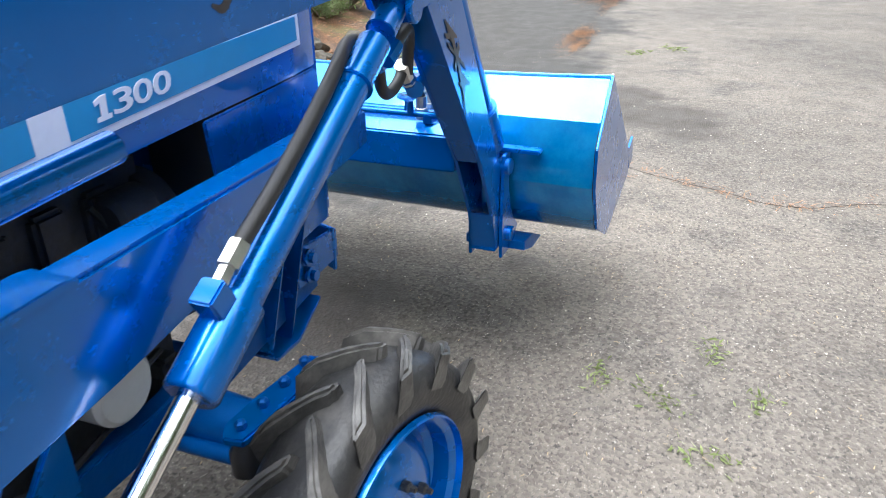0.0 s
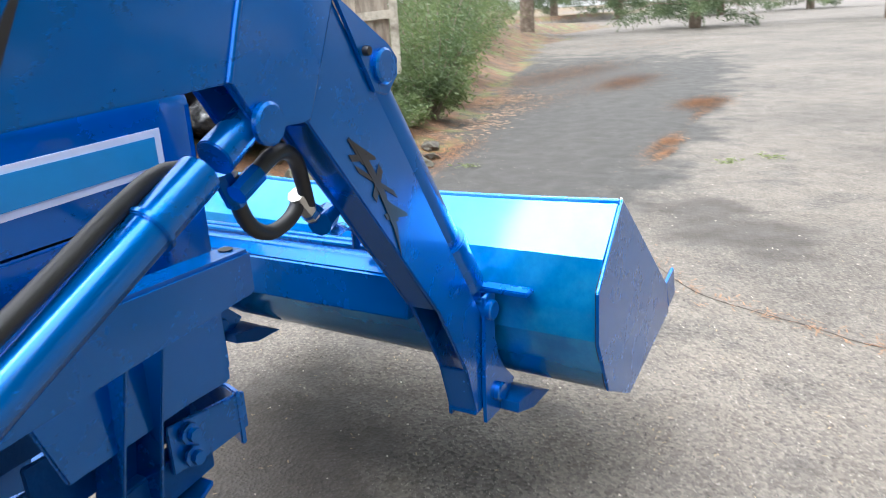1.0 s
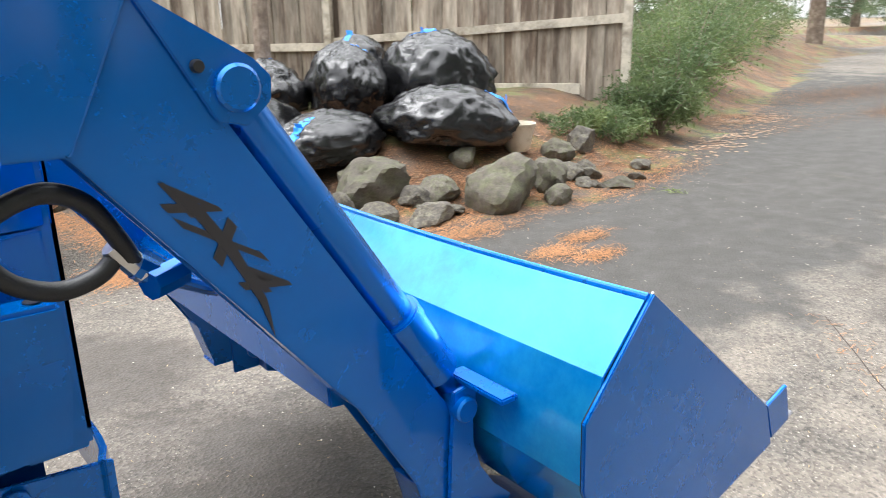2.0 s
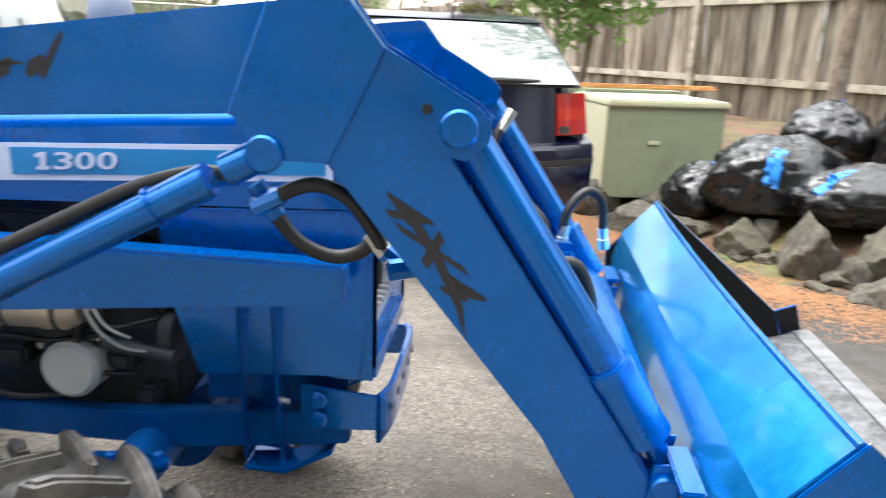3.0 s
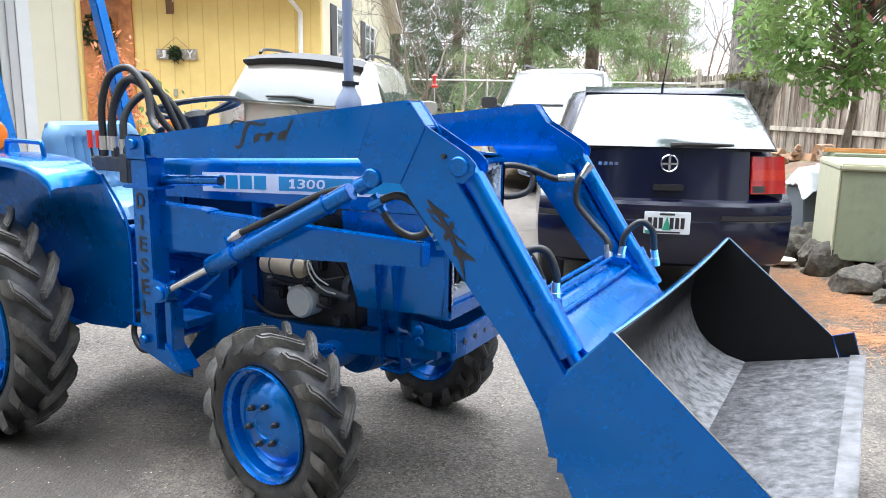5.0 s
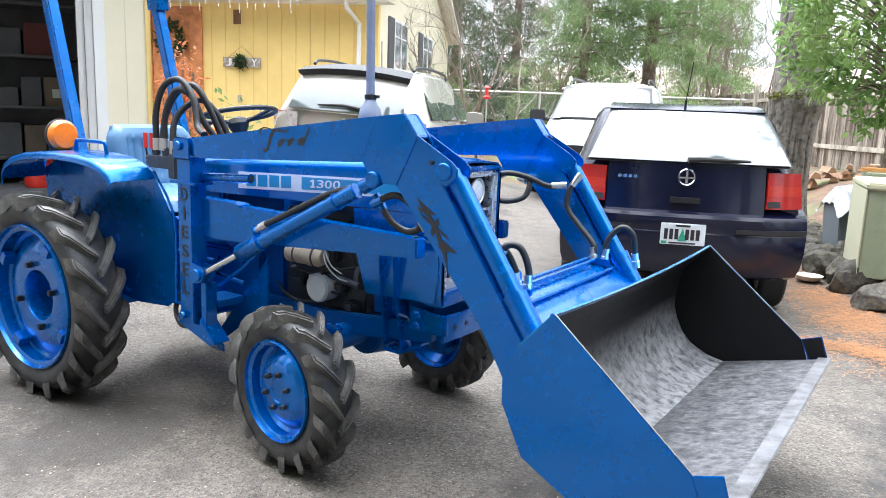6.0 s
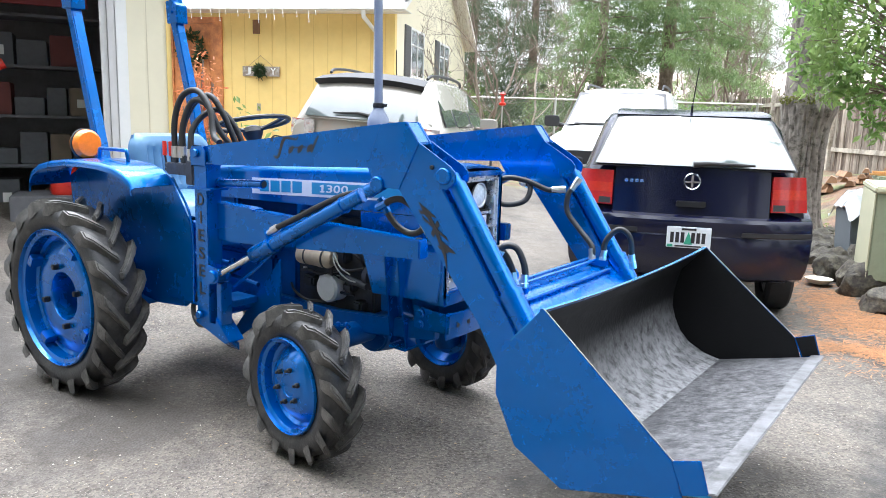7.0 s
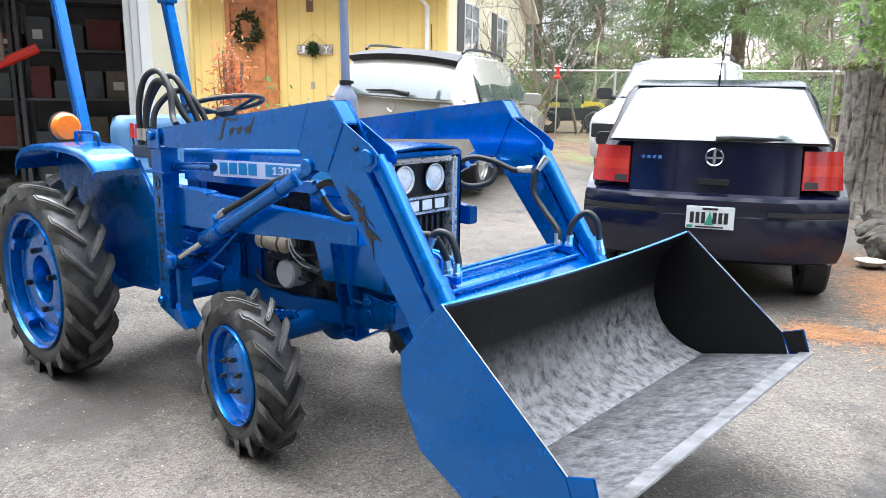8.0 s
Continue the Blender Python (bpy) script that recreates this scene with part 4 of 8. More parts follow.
# bucket
BN, BF = -0.776, 0.766
bucket = new("bucket")
bucket.parent = tractor
bucket.matrix_basis = Matrix.Translation((1.39, -0.02, 0)) @ pose(0, 0, 0, 0, 0, -1.2) @ Matrix.Translation((-1.394, 0.02, 0))
tagged(bucket, "wide loader bucket, blue outside, black worn inside")
SIDE_PLATE = [(1.250, 0.895), (1.098, 0.722), (1.100, 0.60), (1.175, 0.450), (1.340, 0.362), (1.697, 0.4495), (1.662, 0.5485)]
BACK = [(1.250, 0.893), (1.200, 0.838), (1.148, 0.781), (1.130, 0.72), (1.120, 0.66), (1.119, 0.60), (1.138, 0.54), (1.168, 0.483), (1.215, 0.436), (1.285, 0.400), (1.36, 0.383)]
FLOOR = [(1.36, 0.383), (1.765, 0.483)]


def sheet_y(prof, y0, y1, t, off):
    """A bent sheet across the bucket; off: +1 inside, -1 outside."""
    bm = B()
    n = []
    for i in range(len(prof)):
        a, b = Vector(prof[max(i - 1, 0)]), Vector(prof[min(i + 1, len(prof) - 1)])
        d = (b - a).normalized()
        n.append(Vector((-d.y, d.x)))
    out = [(Vector(p) + m_ * t * off) for p, m_ in zip(prof, n)]
    ring = [tuple(p) for p in prof] + [tuple(p) for p in out[::-1]]
    k = len(ring)
    rows = [[bm.verts.new((p[0], y_, p[1])) for p in ring] for y_ in np.linspace(y0, y1, 15)]
    for va, vb in zip(rows, rows[1:]):
        for i in range(k):
            bm.faces.new((va[i], vb[i], vb[(i + 1) % k], va[(i + 1) % k]))
    m_ = len(prof)
    for v in (rows[0], rows[-1]):
        for i in range(m_ - 1):
            bm.faces.new((v[i], v[i + 1], v[k - 2 - i], v[k - 1 - i]))
    return bm


def sagged(bm):
    """The top edge is bent down a little in the middle."""
    for v in bm.verts:
        if v.co.z > 0.76:
            v.co.z -= 0.020 * (1 - ((v.co.y + 0.02) / 0.784) ** 2) * (v.co.z - 0.76) / 0.135
    return bm


part("back_sheet", sagged(sheet_y(BACK + FLOOR[1:], BN + 0.008, BF - 0.008, 0.006, -1)), M_BLUE_RUBBED_SHEEN, bucket, "bright blue painted back sheet", smooth=18)
part("inner_sheet", sagged(sheet_y(BACK, BN + 0.012, BF - 0.012, 0.003, 1)), M_BUCKET_IN, bucket, "black paint worn to bare grey steel", smooth=30)
bm = sheet_y(FLOOR, BN + 0.012, BF - 0.012, 0.004, 1)
part("floor_sheet", bm, M_BUCKET_FLOOR, bucket, "scraped bare steel bucket floor")
bm = B()
prism(bm, [(1.73, 0.4755), (1.785, 0.489), (1.782, 0.4945), (1.73, 0.485)], BN + 0.002, BF - 0.002)
part("cutting_edge", bm, material("cutting_edge_steel", (0.17, 0.17, 0.18), 0.45, 0.2, 0.3, 25, (0.07, 0.07, 0.07), (0.45, 0.65), 10), bucket, "worn bare steel cutting edge", bevel=0.002)
for y0, y1, yi in ((BN, BN + 0.008, BN + 0.010), (BF, BF - 0.008, BF - 0.010)):
    bm = B()
    prism(bm, SIDE_PLATE, y0, y1)
    part("side_plate", bm, M_BLUE, bucket, "blue steel side plate", bevel=0.002)
    o_ = -1 if y0 < 0 else 1
    bm = B()
    prism(bm, [(1.660, 0.550), (1.735, 0.573), (1.763, 0.484), (1.695, 0.463)], y0, y1, skew=lambda p: (p[0], p[1] + (0.0 if o_ < 0 else 0.25) * max(0, p[0] - 1.672), p[2]))
    part("corner_tab", bm, M_BLUE, bucket, bevel=0.002)
    bm = B()
    shrink = [(1.2488, 0.8925), (1.1000, 0.7215), (1.102, 0.60), (1.1765, 0.4515), (1.3405, 0.3640), (1.6960, 0.4510), (1.6615, 0.5470)]
    prism(bm, shrink, y1, yi)
    part("side_lining", bm, M_BUCKET_DARK, bucket)
    bm = B()
    tube(bm, [(1.2505, y0 - o_ * 0.004, 0.8955), (1.455, y0 - o_ * 0.004, 0.7235), (1.6625, y0 - o_ * 0.004, 0.5495)], 0.0022, 6)
    part("worn_edge", bm, M_STEEL, bucket, "plate edge rubbed to bare steel")
    bm = B()
    prism(bm, [(1.664, 0.549), (1.732, 0.570), (1.759, 0.487), (1.70, 0.470)], y1, yi, skew=lambda p: (p[0], p[1] + (0.0 if o_ < 0 else 0.25) * max(0, p[0] - 1.672), p[2]))
    part("tab_lining", bm, M_BUCKET_DARK, bucket)
bm = B()
tube(bm, [(1.243, y_, 0.889) for y_ in np.linspace(BN + 0.006, BF - 0.006, 15)], 0.007, 8)
sagged(bm)
part("top_lip", bm, M_BLUE, bucket)
for side in (-1, 1):
    yc = (AN + AW / 2) if side < 0 else 0.448 + AW / 2
    bm = B()
    for dy in (-0.052, 0.044):
        prism(bm, [(1.050, 0.690), (1.105, 0.700), (1.094, 0.64), (1.094, 0.58), (1.111, 0.52), (1.144, 0.47), (1.19, 0.425), (1.12, 0.375), (1.035, 0.375), (1.035, 0.46), (1.04, 0.56)], yc + dy, yc + dy + 0.010)
    hg = part("bucket_hanger", bm, M_BLUE, bucket, bevel=0.002)
    bm = B()
    box(bm, 1.075, 1.114, yc + (-0.145 if side < 0 else 0.0), yc + (0.0 if side < 0 else 0.145), 0.694, 0.706)
    part("stop_bar", bm, M_BLUE, hg, bevel=0.003)
    for x, z in ((1.070, 0.655), (1.10, 0.43)):
        bm = B()
        lathe(bm, [(0.02, -0.066), (0.024, -0.062), (0.024, 0.062), (0.02, 0.066)], (x, yc, z), "y", 18)
        part("hinge_pin", bm, M_BLUE, hg)
    bm = B()
    prism(bm, [(1.11, 0.405), (1.20, 0.395), (1.30, 0.345), (1.20, 0.345), (1.11, 0.375)], yc - 0.10, yc + 0.09)
    part("wear_shoe", bm, M_BLUE2, hg, bevel=0.002)

# ---------- driver's place ----------
for side in (-1, 1):
    s = -side
    bm = B()
    arc = [(-1.93, 1.015), (-1.925, 1.06), (-1.90, 1.10), (-1.83, 1.135), (-1.72, 1.158), (-1.58, 1.172), (-1.42, 1.178), (-1.26, 1.174), (-1.14, 1.162), (-1.06, 1.140), (-1.00, 1.105), (-0.985, 1.07)]
    yo, yi = YC + side * 0.655, YC + side * 0.43
    rows = []
    for x, z in arc:
        rows.append([(x, yo, z - 0.035), (x, yo, z - 0.016), (x, yo + s * 0.008, z - 0.005), (x, yo + s * 0.022, z), (x, yi, z + 0.004)])
    grid_sheet(bm, rows)
    thick(bm, 0.006)
    fender = part("fender", bm, M_BLUE, tractor, "glossy blue rounded rear fender", smooth=50)
    bm = B()
    prism(bm, [(-0.99, 1.11), (-0.845, 0.89), (-0.835, 0.52), (-0.90, 0.475), (-1.12, 0.46), (-1.30, 0.48), (-1.6, 0.52), (-1.88, 0.66), (-1.92, 1.06), (-1.72, 1.150), (-1.42, 1.170), (-1.14, 1.155)], yi - 0.004, yi + 0.004)
    part("fender_panel", bm, M_BLUE, fender, bevel=0.002)
    bm = B()
    tube(bm, spline([(-1.50, YC + side * 0.50, 1.175), (-1.49, YC + side * 0.50, 1.222), (-1.46, YC + side * 0.50, 1.230), (-1.28, YC + side * 0.50, 1.230), (-1.25, YC + side * 0.50, 1.222), (-1.24, YC + side * 0.50, 1.175)], 5), 0.010, 10)
    part("grab_rail", bm, M_BLUE, fender)
    bm = B()
    tube(bm, spline([(-0.84, yi, 0.50), (-0.84, yi, 0.90), (-0.98, yi, 1.11)], 5), 0.006, 8)
    part("panel_edge", bm, M_BLUE, fender)
    # amber flasher
    bm = B()
    lathe(bm, [(0.03, 0.045), (0.062, 0.04), (0.075, 0.025), (0.078, 0.0), (0.075, -0.02), (0.05, -0.035), (0.03, -0.04)], (-1.641, YC + side * 0.49, 1.246), "x", 36)
    fl = part("indicator_lamp", bm, M_ORANGE, tractor, "round amber indicator lamp")
    bm = B()
    lathe(bm, [(0.079, -0.008), (0.082, -0.006), (0.082, 0.006), (0.079, 0.008)], (-1.641, YC + side * 0.49, 1.246), "x", 36)
    tube(bm, [(-1.641, YC + side * 0.49, 1.17), (-1.641, YC + side * 0.45, 1.26)], 0.008, 8)
    part("lamp_ring", bm, M_BLACK, fl)
    # roll bar leg
    y0 = -0.045 + side * 0.33
    bm = B()
    prism(bm, [(-1.698, 1.02), (-1.638, 1.02), (-1.915, 2.01), (-1.975, 2.01)], y0 - 0.03, y0 + 0.03)
    leg = part("roll_bar_leg", bm, M_BLUE, tractor, "bright blue square roll bar leg", bevel=0.006)
    bm = B()
    prism(bm, [(-1.880, 1.965), (-1.885, 2.07), (-1.925, 2.10), (-1.995, 2.10), (-1.980, 1.965)], y0 - 0.04, y0 + 0.04)
    prism(bm, [(-1.905, 2.05), (-1.965, 2.05), (-2.05, 2.45), (-1.99, 2.45)], y0 - 0.03, y0 + 0.03)
    lathe(bm, [(0.014, -0.05), (0.014, 0.05)], (-1.930, y0, 2.035), "y", 10)
    part("hinge_joint", bm, M_BLUE, leg, bevel=0.004)
    # footplate
    bm = B()
    box(bm, -1.02, -0.55, YC + side * 0.16 if side > 0 else YC + side * 0.44, YC + side * 0.44 if side > 0 else YC + side * 0.16, 0.50, 0.508)
    part("footplate", bm, M_BLUE, tractor, bevel=0.002)
bm = B()
box(bm, -2.055, -1.995, -0.405, 0.315, 2.42, 2.48)
part("roll_bar_top", bm, M_BLUE, tractor, bevel=0.006)

seat = new("seat")
seat.parent = tractor
tagged(seat, "light blue vinyl seat with ribbed backrest")


def pad(w, h, t, ribs, r=0.05):
    """An upholstered pad in x (thickness) and y-z."""
    bm = B()
    n, m_ = 61, 17
    rows = []
    for i in range(n):
        u = -1 + 2 * i / (n - 1)
        row = []
        for j in range(m_):
            v = -1 + 2 * j / (m_ - 1)
            edge = max(0, 1 - (abs(u) ** 6 + abs(v) ** 6)) ** 0.3
            rib = 0.013 * abs(math.sin(u * ribs * math.pi)) if abs(v) < 0.62 and abs(u) < 0.78 else 0.020
            row.append((edge * t + rib * edge, u * w / 2 * (1 - 0.10 * max(0, v) ** 3), v * h / 2))
        rows.append(row)
    grid_sheet(bm, rows)
    return thick(bm, 0.01)


part("backrest", pad(0.50, 0.36, 0.06, 5), M_SEAT, seat, m=pose(-1.60, YC - 0.01, 1.115, 0, -8, 0))
part("cushion", pad(0.48, 0.46, 0.05, 5), M_SEAT, seat, m=pose(-1.33, YC - 0.01, 0.90, 0, -86, 0))
bm = B()
box(bm, -1.56, -1.13, YC - 0.22, YC + 0.2, 0.845, 0.895)
box(bm, -1.50, -1.25, YC - 0.12, YC + 0.1, 0.74, 0.85)
part("seat_base", bm, M_BLACK, seat, bevel=0.01)

sw = new("steering_wheel")
sw.parent = tractor
sw.matrix_basis = pose(-0.925, YC + 0.02, 1.378, 0, -13, 0)
tagged(sw, "black ribbed steering wheel")
bm = B()
n = 64
ringp = [(math.cos(2 * math.pi * k / n) * 0.195, math.sin(2 * math.pi * k / n) * 0.195, 0) for k in range(n + 1)]
tube(bm, ringp, [0.0115 + 0.0015 * (k % 2) for k in range(n + 1)], 10, caps=False)
part("grip_ring", bm, M_BLACK, sw)
for k in range(3):
    a = 2 * math.pi * k / 3 + 0.4
    bm = B()
    tube(bm, [(0.03 * math.cos(a), 0.03 * math.sin(a), -0.045), (0.192 * math.cos(a), 0.192 * math.sin(a), 0)], 0.010, 8)
    part("spoke", bm, M_BLACK, sw)
bm = B()
lathe(bm, [(0.035, -0.09), (0.05, -0.06), (0.055, -0.045), (0.045, -0.02), (0.02, -0.01), (0.001, -0.008)], (0, 0, 0), "z", 28)
part("hub", bm, M_BLACK, sw)
bm = B()
tube(bm, [(-0.90, YC + 0.02, 1.29), (-0.80, YC + 0.02, 1.00)], 0.028, 16)
box(bm, -0.84, -0.76, YC - 0.20, YC + 0.20, 0.86, 1.185)
part("dash", bm, M_BLUE2, tractor, bevel=0.015)
# linkages and pedals beside the gearbox
for p0, p1, r_ in (((-0.98, -0.30, 0.86), (-0.78, -0.27, 0.80), 0.010), ((-1.02, -0.33, 0.72), (-0.74, -0.31, 0.70), 0.009), ((-0.90, -0.36, 0.92), (-0.86, -0.34, 0.58), 0.011), ((-0.80, -0.34, 0.52), (-0.90, -0.36, 0.78), 0.009), ((-1.00, -0.26, 0.64), (-0.60, -0.25, 0.60), 0.012)):
    bm = B()
    tube(bm, [p0, p1], r_, 8)
    part("linkage_rod", bm, M_BLUE2, tractor)
for x_, z_ in ((-0.93, 0.70), (-0.84, 0.80), (-0.99, 0.86), (-0.78, 0.63)):
    bm = B()
    lathe(bm, [(0.012, -0.03), (0.026, -0.026), (0.026, 0.02), (0.014, 0.026)], (x_, -0.31, z_), "y", 14)
    part("pivot_boss", bm, M_BLUE2, tractor)
for y_ in (-0.38, -0.29):
    bm = B()
    prism(bm, [(-0.80, 0.62), (-0.72, 0.66), (-0.715, 0.672), (-0.795, 0.634)], y_ - 0.035, y_ + 0.035)
    part("pedal", bm, M_BLACK, tractor, bevel=0.004)
bm = B()
box(bm, -1.02, -0.80, -0.24, -0.16, 0.80, 0.90)
part("valve_block", bm, M_BLUE2, tractor, bevel=0.010)
# loader valve with levers and hose loops
bm = B()
box(bm, -0.99, -0.79, -0.475, -0.415, 1.13, 1.185)
box(bm, -0.83, -0.78, -0.485, -0.425, 1.09, 1.20)
for k in range(3):
    lathe(bm, [(0.016, 0.0), (0.016, 0.03), (0.012, 0.05)], (-0.96 + k * 0.065, -0.445, 1.185), "z", 10)
for k in range(2):
    tube(bm, [(-1.03, -0.445, 1.15 + 0.02 * k), (-0.98, -0.445, 1.15 + 0.02 * k)], 0.016, 10)
valve = part("loader_valve", bm, M_ENGINE, tractor, "dark cast loader control valve", bevel=0.004)
for k in range(2):
    bm = B()
    tube(bm, [(-1.04 + k * 0.05, -0.44, 1.17), (-1.05 + k * 0.05, -0.44, 1.22)], 0.005, 8)
    lv = part("lever", bm, M_BLACK, valve)
    bm = B()
    tube(bm, [(-1.05 + k * 0.05, -0.44, 1.215), (-1.052 + k * 0.05, -0.44, 1.285)], [0.011, 0.010], 10)
    part("grip", bm, M_RED, lv, "red plastic lever grip")
for st in ([(-0.96, -0.445, 1.23), (-0.965, -0.44, 1.38), (-0.93, -0.42, 1.50), (-0.84, -0.40, 1.53), (-0.75, -0.40, 1.45), (-0.70, -0.42, 1.33), (-0.62, -0.45, 1.295)],
           [(-0.90, -0.445, 1.23), (-0.905, -0.435, 1.37), (-0.86, -0.41, 1.48), (-0.79, -0.38, 1.46), (-0.75, -0.34, 1.34), (-0.70, -0.28, 1.24)],
           [(-0.93, -0.435, 1.23), (-0.94, -0.41, 1.36), (-0.92, -0.36, 1.47), (-0.84, -0.33, 1.51), (-0.77, -0.31, 1.43), (-0.72, -0.26, 1.26)],
           [(-0.84, -0.445, 1.22), (-0.86, -0.42, 1.34), (-0.84, -0.36, 1.42), (-0.80, -0.30, 1.44), (-0.75, -0.25, 1.36), (-0.71, -0.22, 1.24)]):
    bm = B()
    tube(bm, spline(st), 0.0145, 12)
    hs = part("hose", bm, M_HOSE, tractor, "black rubber hydraulic hose")
    bm = B()
    tube(bm, [Vector(st[0]) - Vector((0, 0, 0.02)), Vector(st[0]) + Vector((0, 0, 0.035))], 0.018, 10)
    part("hose_fitting", bm, M_STEEL, hs)
bm = B()
tube(bm, spline([(-0.84, -0.42, 0.55), (-0.86, -0.44, 0.47), (-0.80, -0.46, 0.41), (-0.72, -0.46, 0.42), (-0.70, -0.44, 0.48)]), 0.012, 10)
part("hose", bm, M_HOSE, tractor, "black rubber hydraulic hose")

# ---------- ground ----------
BED = [(-2.2, 14.0), (-0.5, 10.5), (0.6, 7.4), (1.05, 5.8), (1.5, 4.75), (1.9, 3.85), (2.4, 3.05), (3.0, 2.50), (3.6, 2.25), (4.3, 2.10), (4.9, 2.14), (5.9, 2.42), (7.3, 2.85), (8.5, 3.25), (10.2, 3.85), (13.0, 4.9), (40.0, 14.5)]


def bed_depth(x, y):
    """How far a place lies inside the planted bed; negative on the asphalt."""
    best, side = 1e9, 1
    for (ax, ay), (bx, by) in zip(BED, BED[1:]):
        dx, dy = bx - ax, by - ay
        t = min(max(((x - ax) * dx + (y - ay) * dy) / (dx * dx + dy * dy), 0), 1)
        px, py = x - ax - t * dx, y - ay - t * dy
        d = math.hypot(px, py)
        if d < best:
            best, side = d, (1 if dx * py - dy * px > 0 else -1)
    return best * side


def ground_z(x, y):
    d = bed_depth(x, y)
    back = min(max((-0.446 * (x - 2.6) + 0.895 * (y + 2.3) - 13.5) / 5, 0), 1) * 0.45
    # the drive climbs gently towards the house
    rise = min(max(-x - 1.9, 0), 5.0)
    back = max(back, 0.09 * rise * min(rise / 1.2, 1))
    if d <= 0:
        return back
    k = min(d / 1.85, 1)
    return max(back, 0.57 * k * k * (3 - 2 * k)) + 0.03 * noise.noise((x * 1.7, y * 1.7, 0)) * min(1, d)


xs = [-400, -120, -50, -25, -16] + [i * 0.3 for i in range(-40, 45)] + [14, 15, 16, 18, 20, 22, 25, 32, 50, 120, 400]
ys = [-400, -120, -50, -25] + [i * 0.3 for i in range(-40, 64)] + [24, 32, 50, 120, 400]
verts, faces, soil, damp = [], [], [], []
for y in ys:
    for x in xs:
        inside = -14 < x < 14 and -14 < y < 20
        d = bed_depth(x, y) if inside else (3 if bed_depth(x, y) > 0 else -3)
        verts.append((x, y, ground_z(x, y)))
        far = max(min((-0.446 * (x - 2.6) + 0.895 * (y + 2.3) - 13.0) / 1.2, 1), 0)
        line = 0.05 if x < 5.7 else 0.05 + 0.07 * (x - 5.7) + 0.06 * max(0, x - 9)
        damp.append(min(max((y - line) / 1.1 + 0.40, 0), 1) * min(max((x - 1.5) / 1.2, 0), 1) * min(max((22 - x) / 8, 0), 1))
        soil.append(max(min(0.5 + d * 0.9, 1), far, 0))
w = len(xs)
for j in range(len(ys) - 1):
    for i in range(w - 1):
        faces.append((j * w + i, j * w + i + 1, (j + 1) * w + i + 1, (j + 1) * w + i))
gm = bpy.data.meshes.new("ground")
gm.from_pydata(verts, [], faces)
gm.attributes.new("damp", "FLOAT", "POINT").data.foreach_set("value", damp)
gm.attributes.new("soil", "FLOAT", "POINT").data.foreach_set("value", soil)
gm.polygons.foreach_set("use_smooth", [True] * len(gm.polygons))

M_GROUND = bpy.data.materials.new("asphalt_and_soil")
M_GROUND.use_nodes = True
gn, gl = M_GROUND.node_tree.nodes, M_GROUND.node_tree.links
gb = gn["Principled BSDF"]
gb.inputs["Roughness"].default_value = 0.85
gtc = gn.new("ShaderNodeTexCoord")


def g_noise(scale, detail=8, rough=0.65):
    nd = gn.new("ShaderNodeTexNoise")
    nd.inputs["Scale"].default_value, nd.inputs["Detail"].default_value, nd.inputs["Roughness"].default_value = scale, detail, rough
    gl.new(gtc.outputs["Object"], nd.inputs["Vector"])
    return nd.outputs["Fac"]


def g_range(src, a, b, c=0.0, d=1.0):
    nd = gn.new("ShaderNodeMapRange")
    for i, v in enumerate((a, b, c, d)):
        nd.inputs[i + 1].default_value = v
    gl.new(src, nd.inputs[0])
    return nd.outputs[0]


def g_mix(fac, c1, c2):
    nd = gn.new("ShaderNodeMix")
    nd.data_type = "RGBA"
    for i, c in ((6, c1), (7, c2)):
        if isinstance(c, tuple):
            nd.inputs[i].default_value = (*c, 1)
        else:
            gl.new(c, nd.inputs[i])
    gl.new(fac, nd.inputs[0])
    return nd.outputs[2]


def g_math(op, a, b):
    nd = gn.new("ShaderNodeMath")
    nd.operation = op
    for i, v in enumerate((a, b)):
        if isinstance(v, (int, float)):
            nd.inputs[i].default_value = v
        else:
            gl.new(v, nd.inputs[i])
    return nd.outputs[0]


vor = gn.new("ShaderNodeTexVoronoi")
vor.inputs["Scale"].default_value = 85
gl.new(gtc.outputs["Object"], vor.inputs["Vector"])
stone = g_mix(vor.outputs["Color"], (0.016, 0.014, 0.012), (0.26, 0.228, 0.192))
asphalt = g_mix(g_range(g_noise(0.55), 0.40, 0.60), (0.050, 0.042, 0.035), (0.172, 0.145, 0.118))
asphalt = g_mix(g_range(g_noise(1.1, 10, 0.7), 0.50, 0.62), asphalt, (0.046, 0.040, 0.034))
asphalt = g_mix(g_range(g_noise(60, 4), 0.3, 0.7, 0.30, 0.65), asphalt, stone)
pits = g_range(g_noise(48, 4, 0.75), 0.57, 0.62, 0.0, 0.85)
asphalt = g_mix(pits, asphalt, (0.032, 0.029, 0.026))
specks = g_range(g_noise(75, 3, 0.8), 0.61, 0.66, 0.0, 0.8)
asphalt = g_mix(specks, asphalt, (0.40, 0.37, 0.32))
wet = gn.new("ShaderNodeAttribute")
wet.attribute_name = "damp"
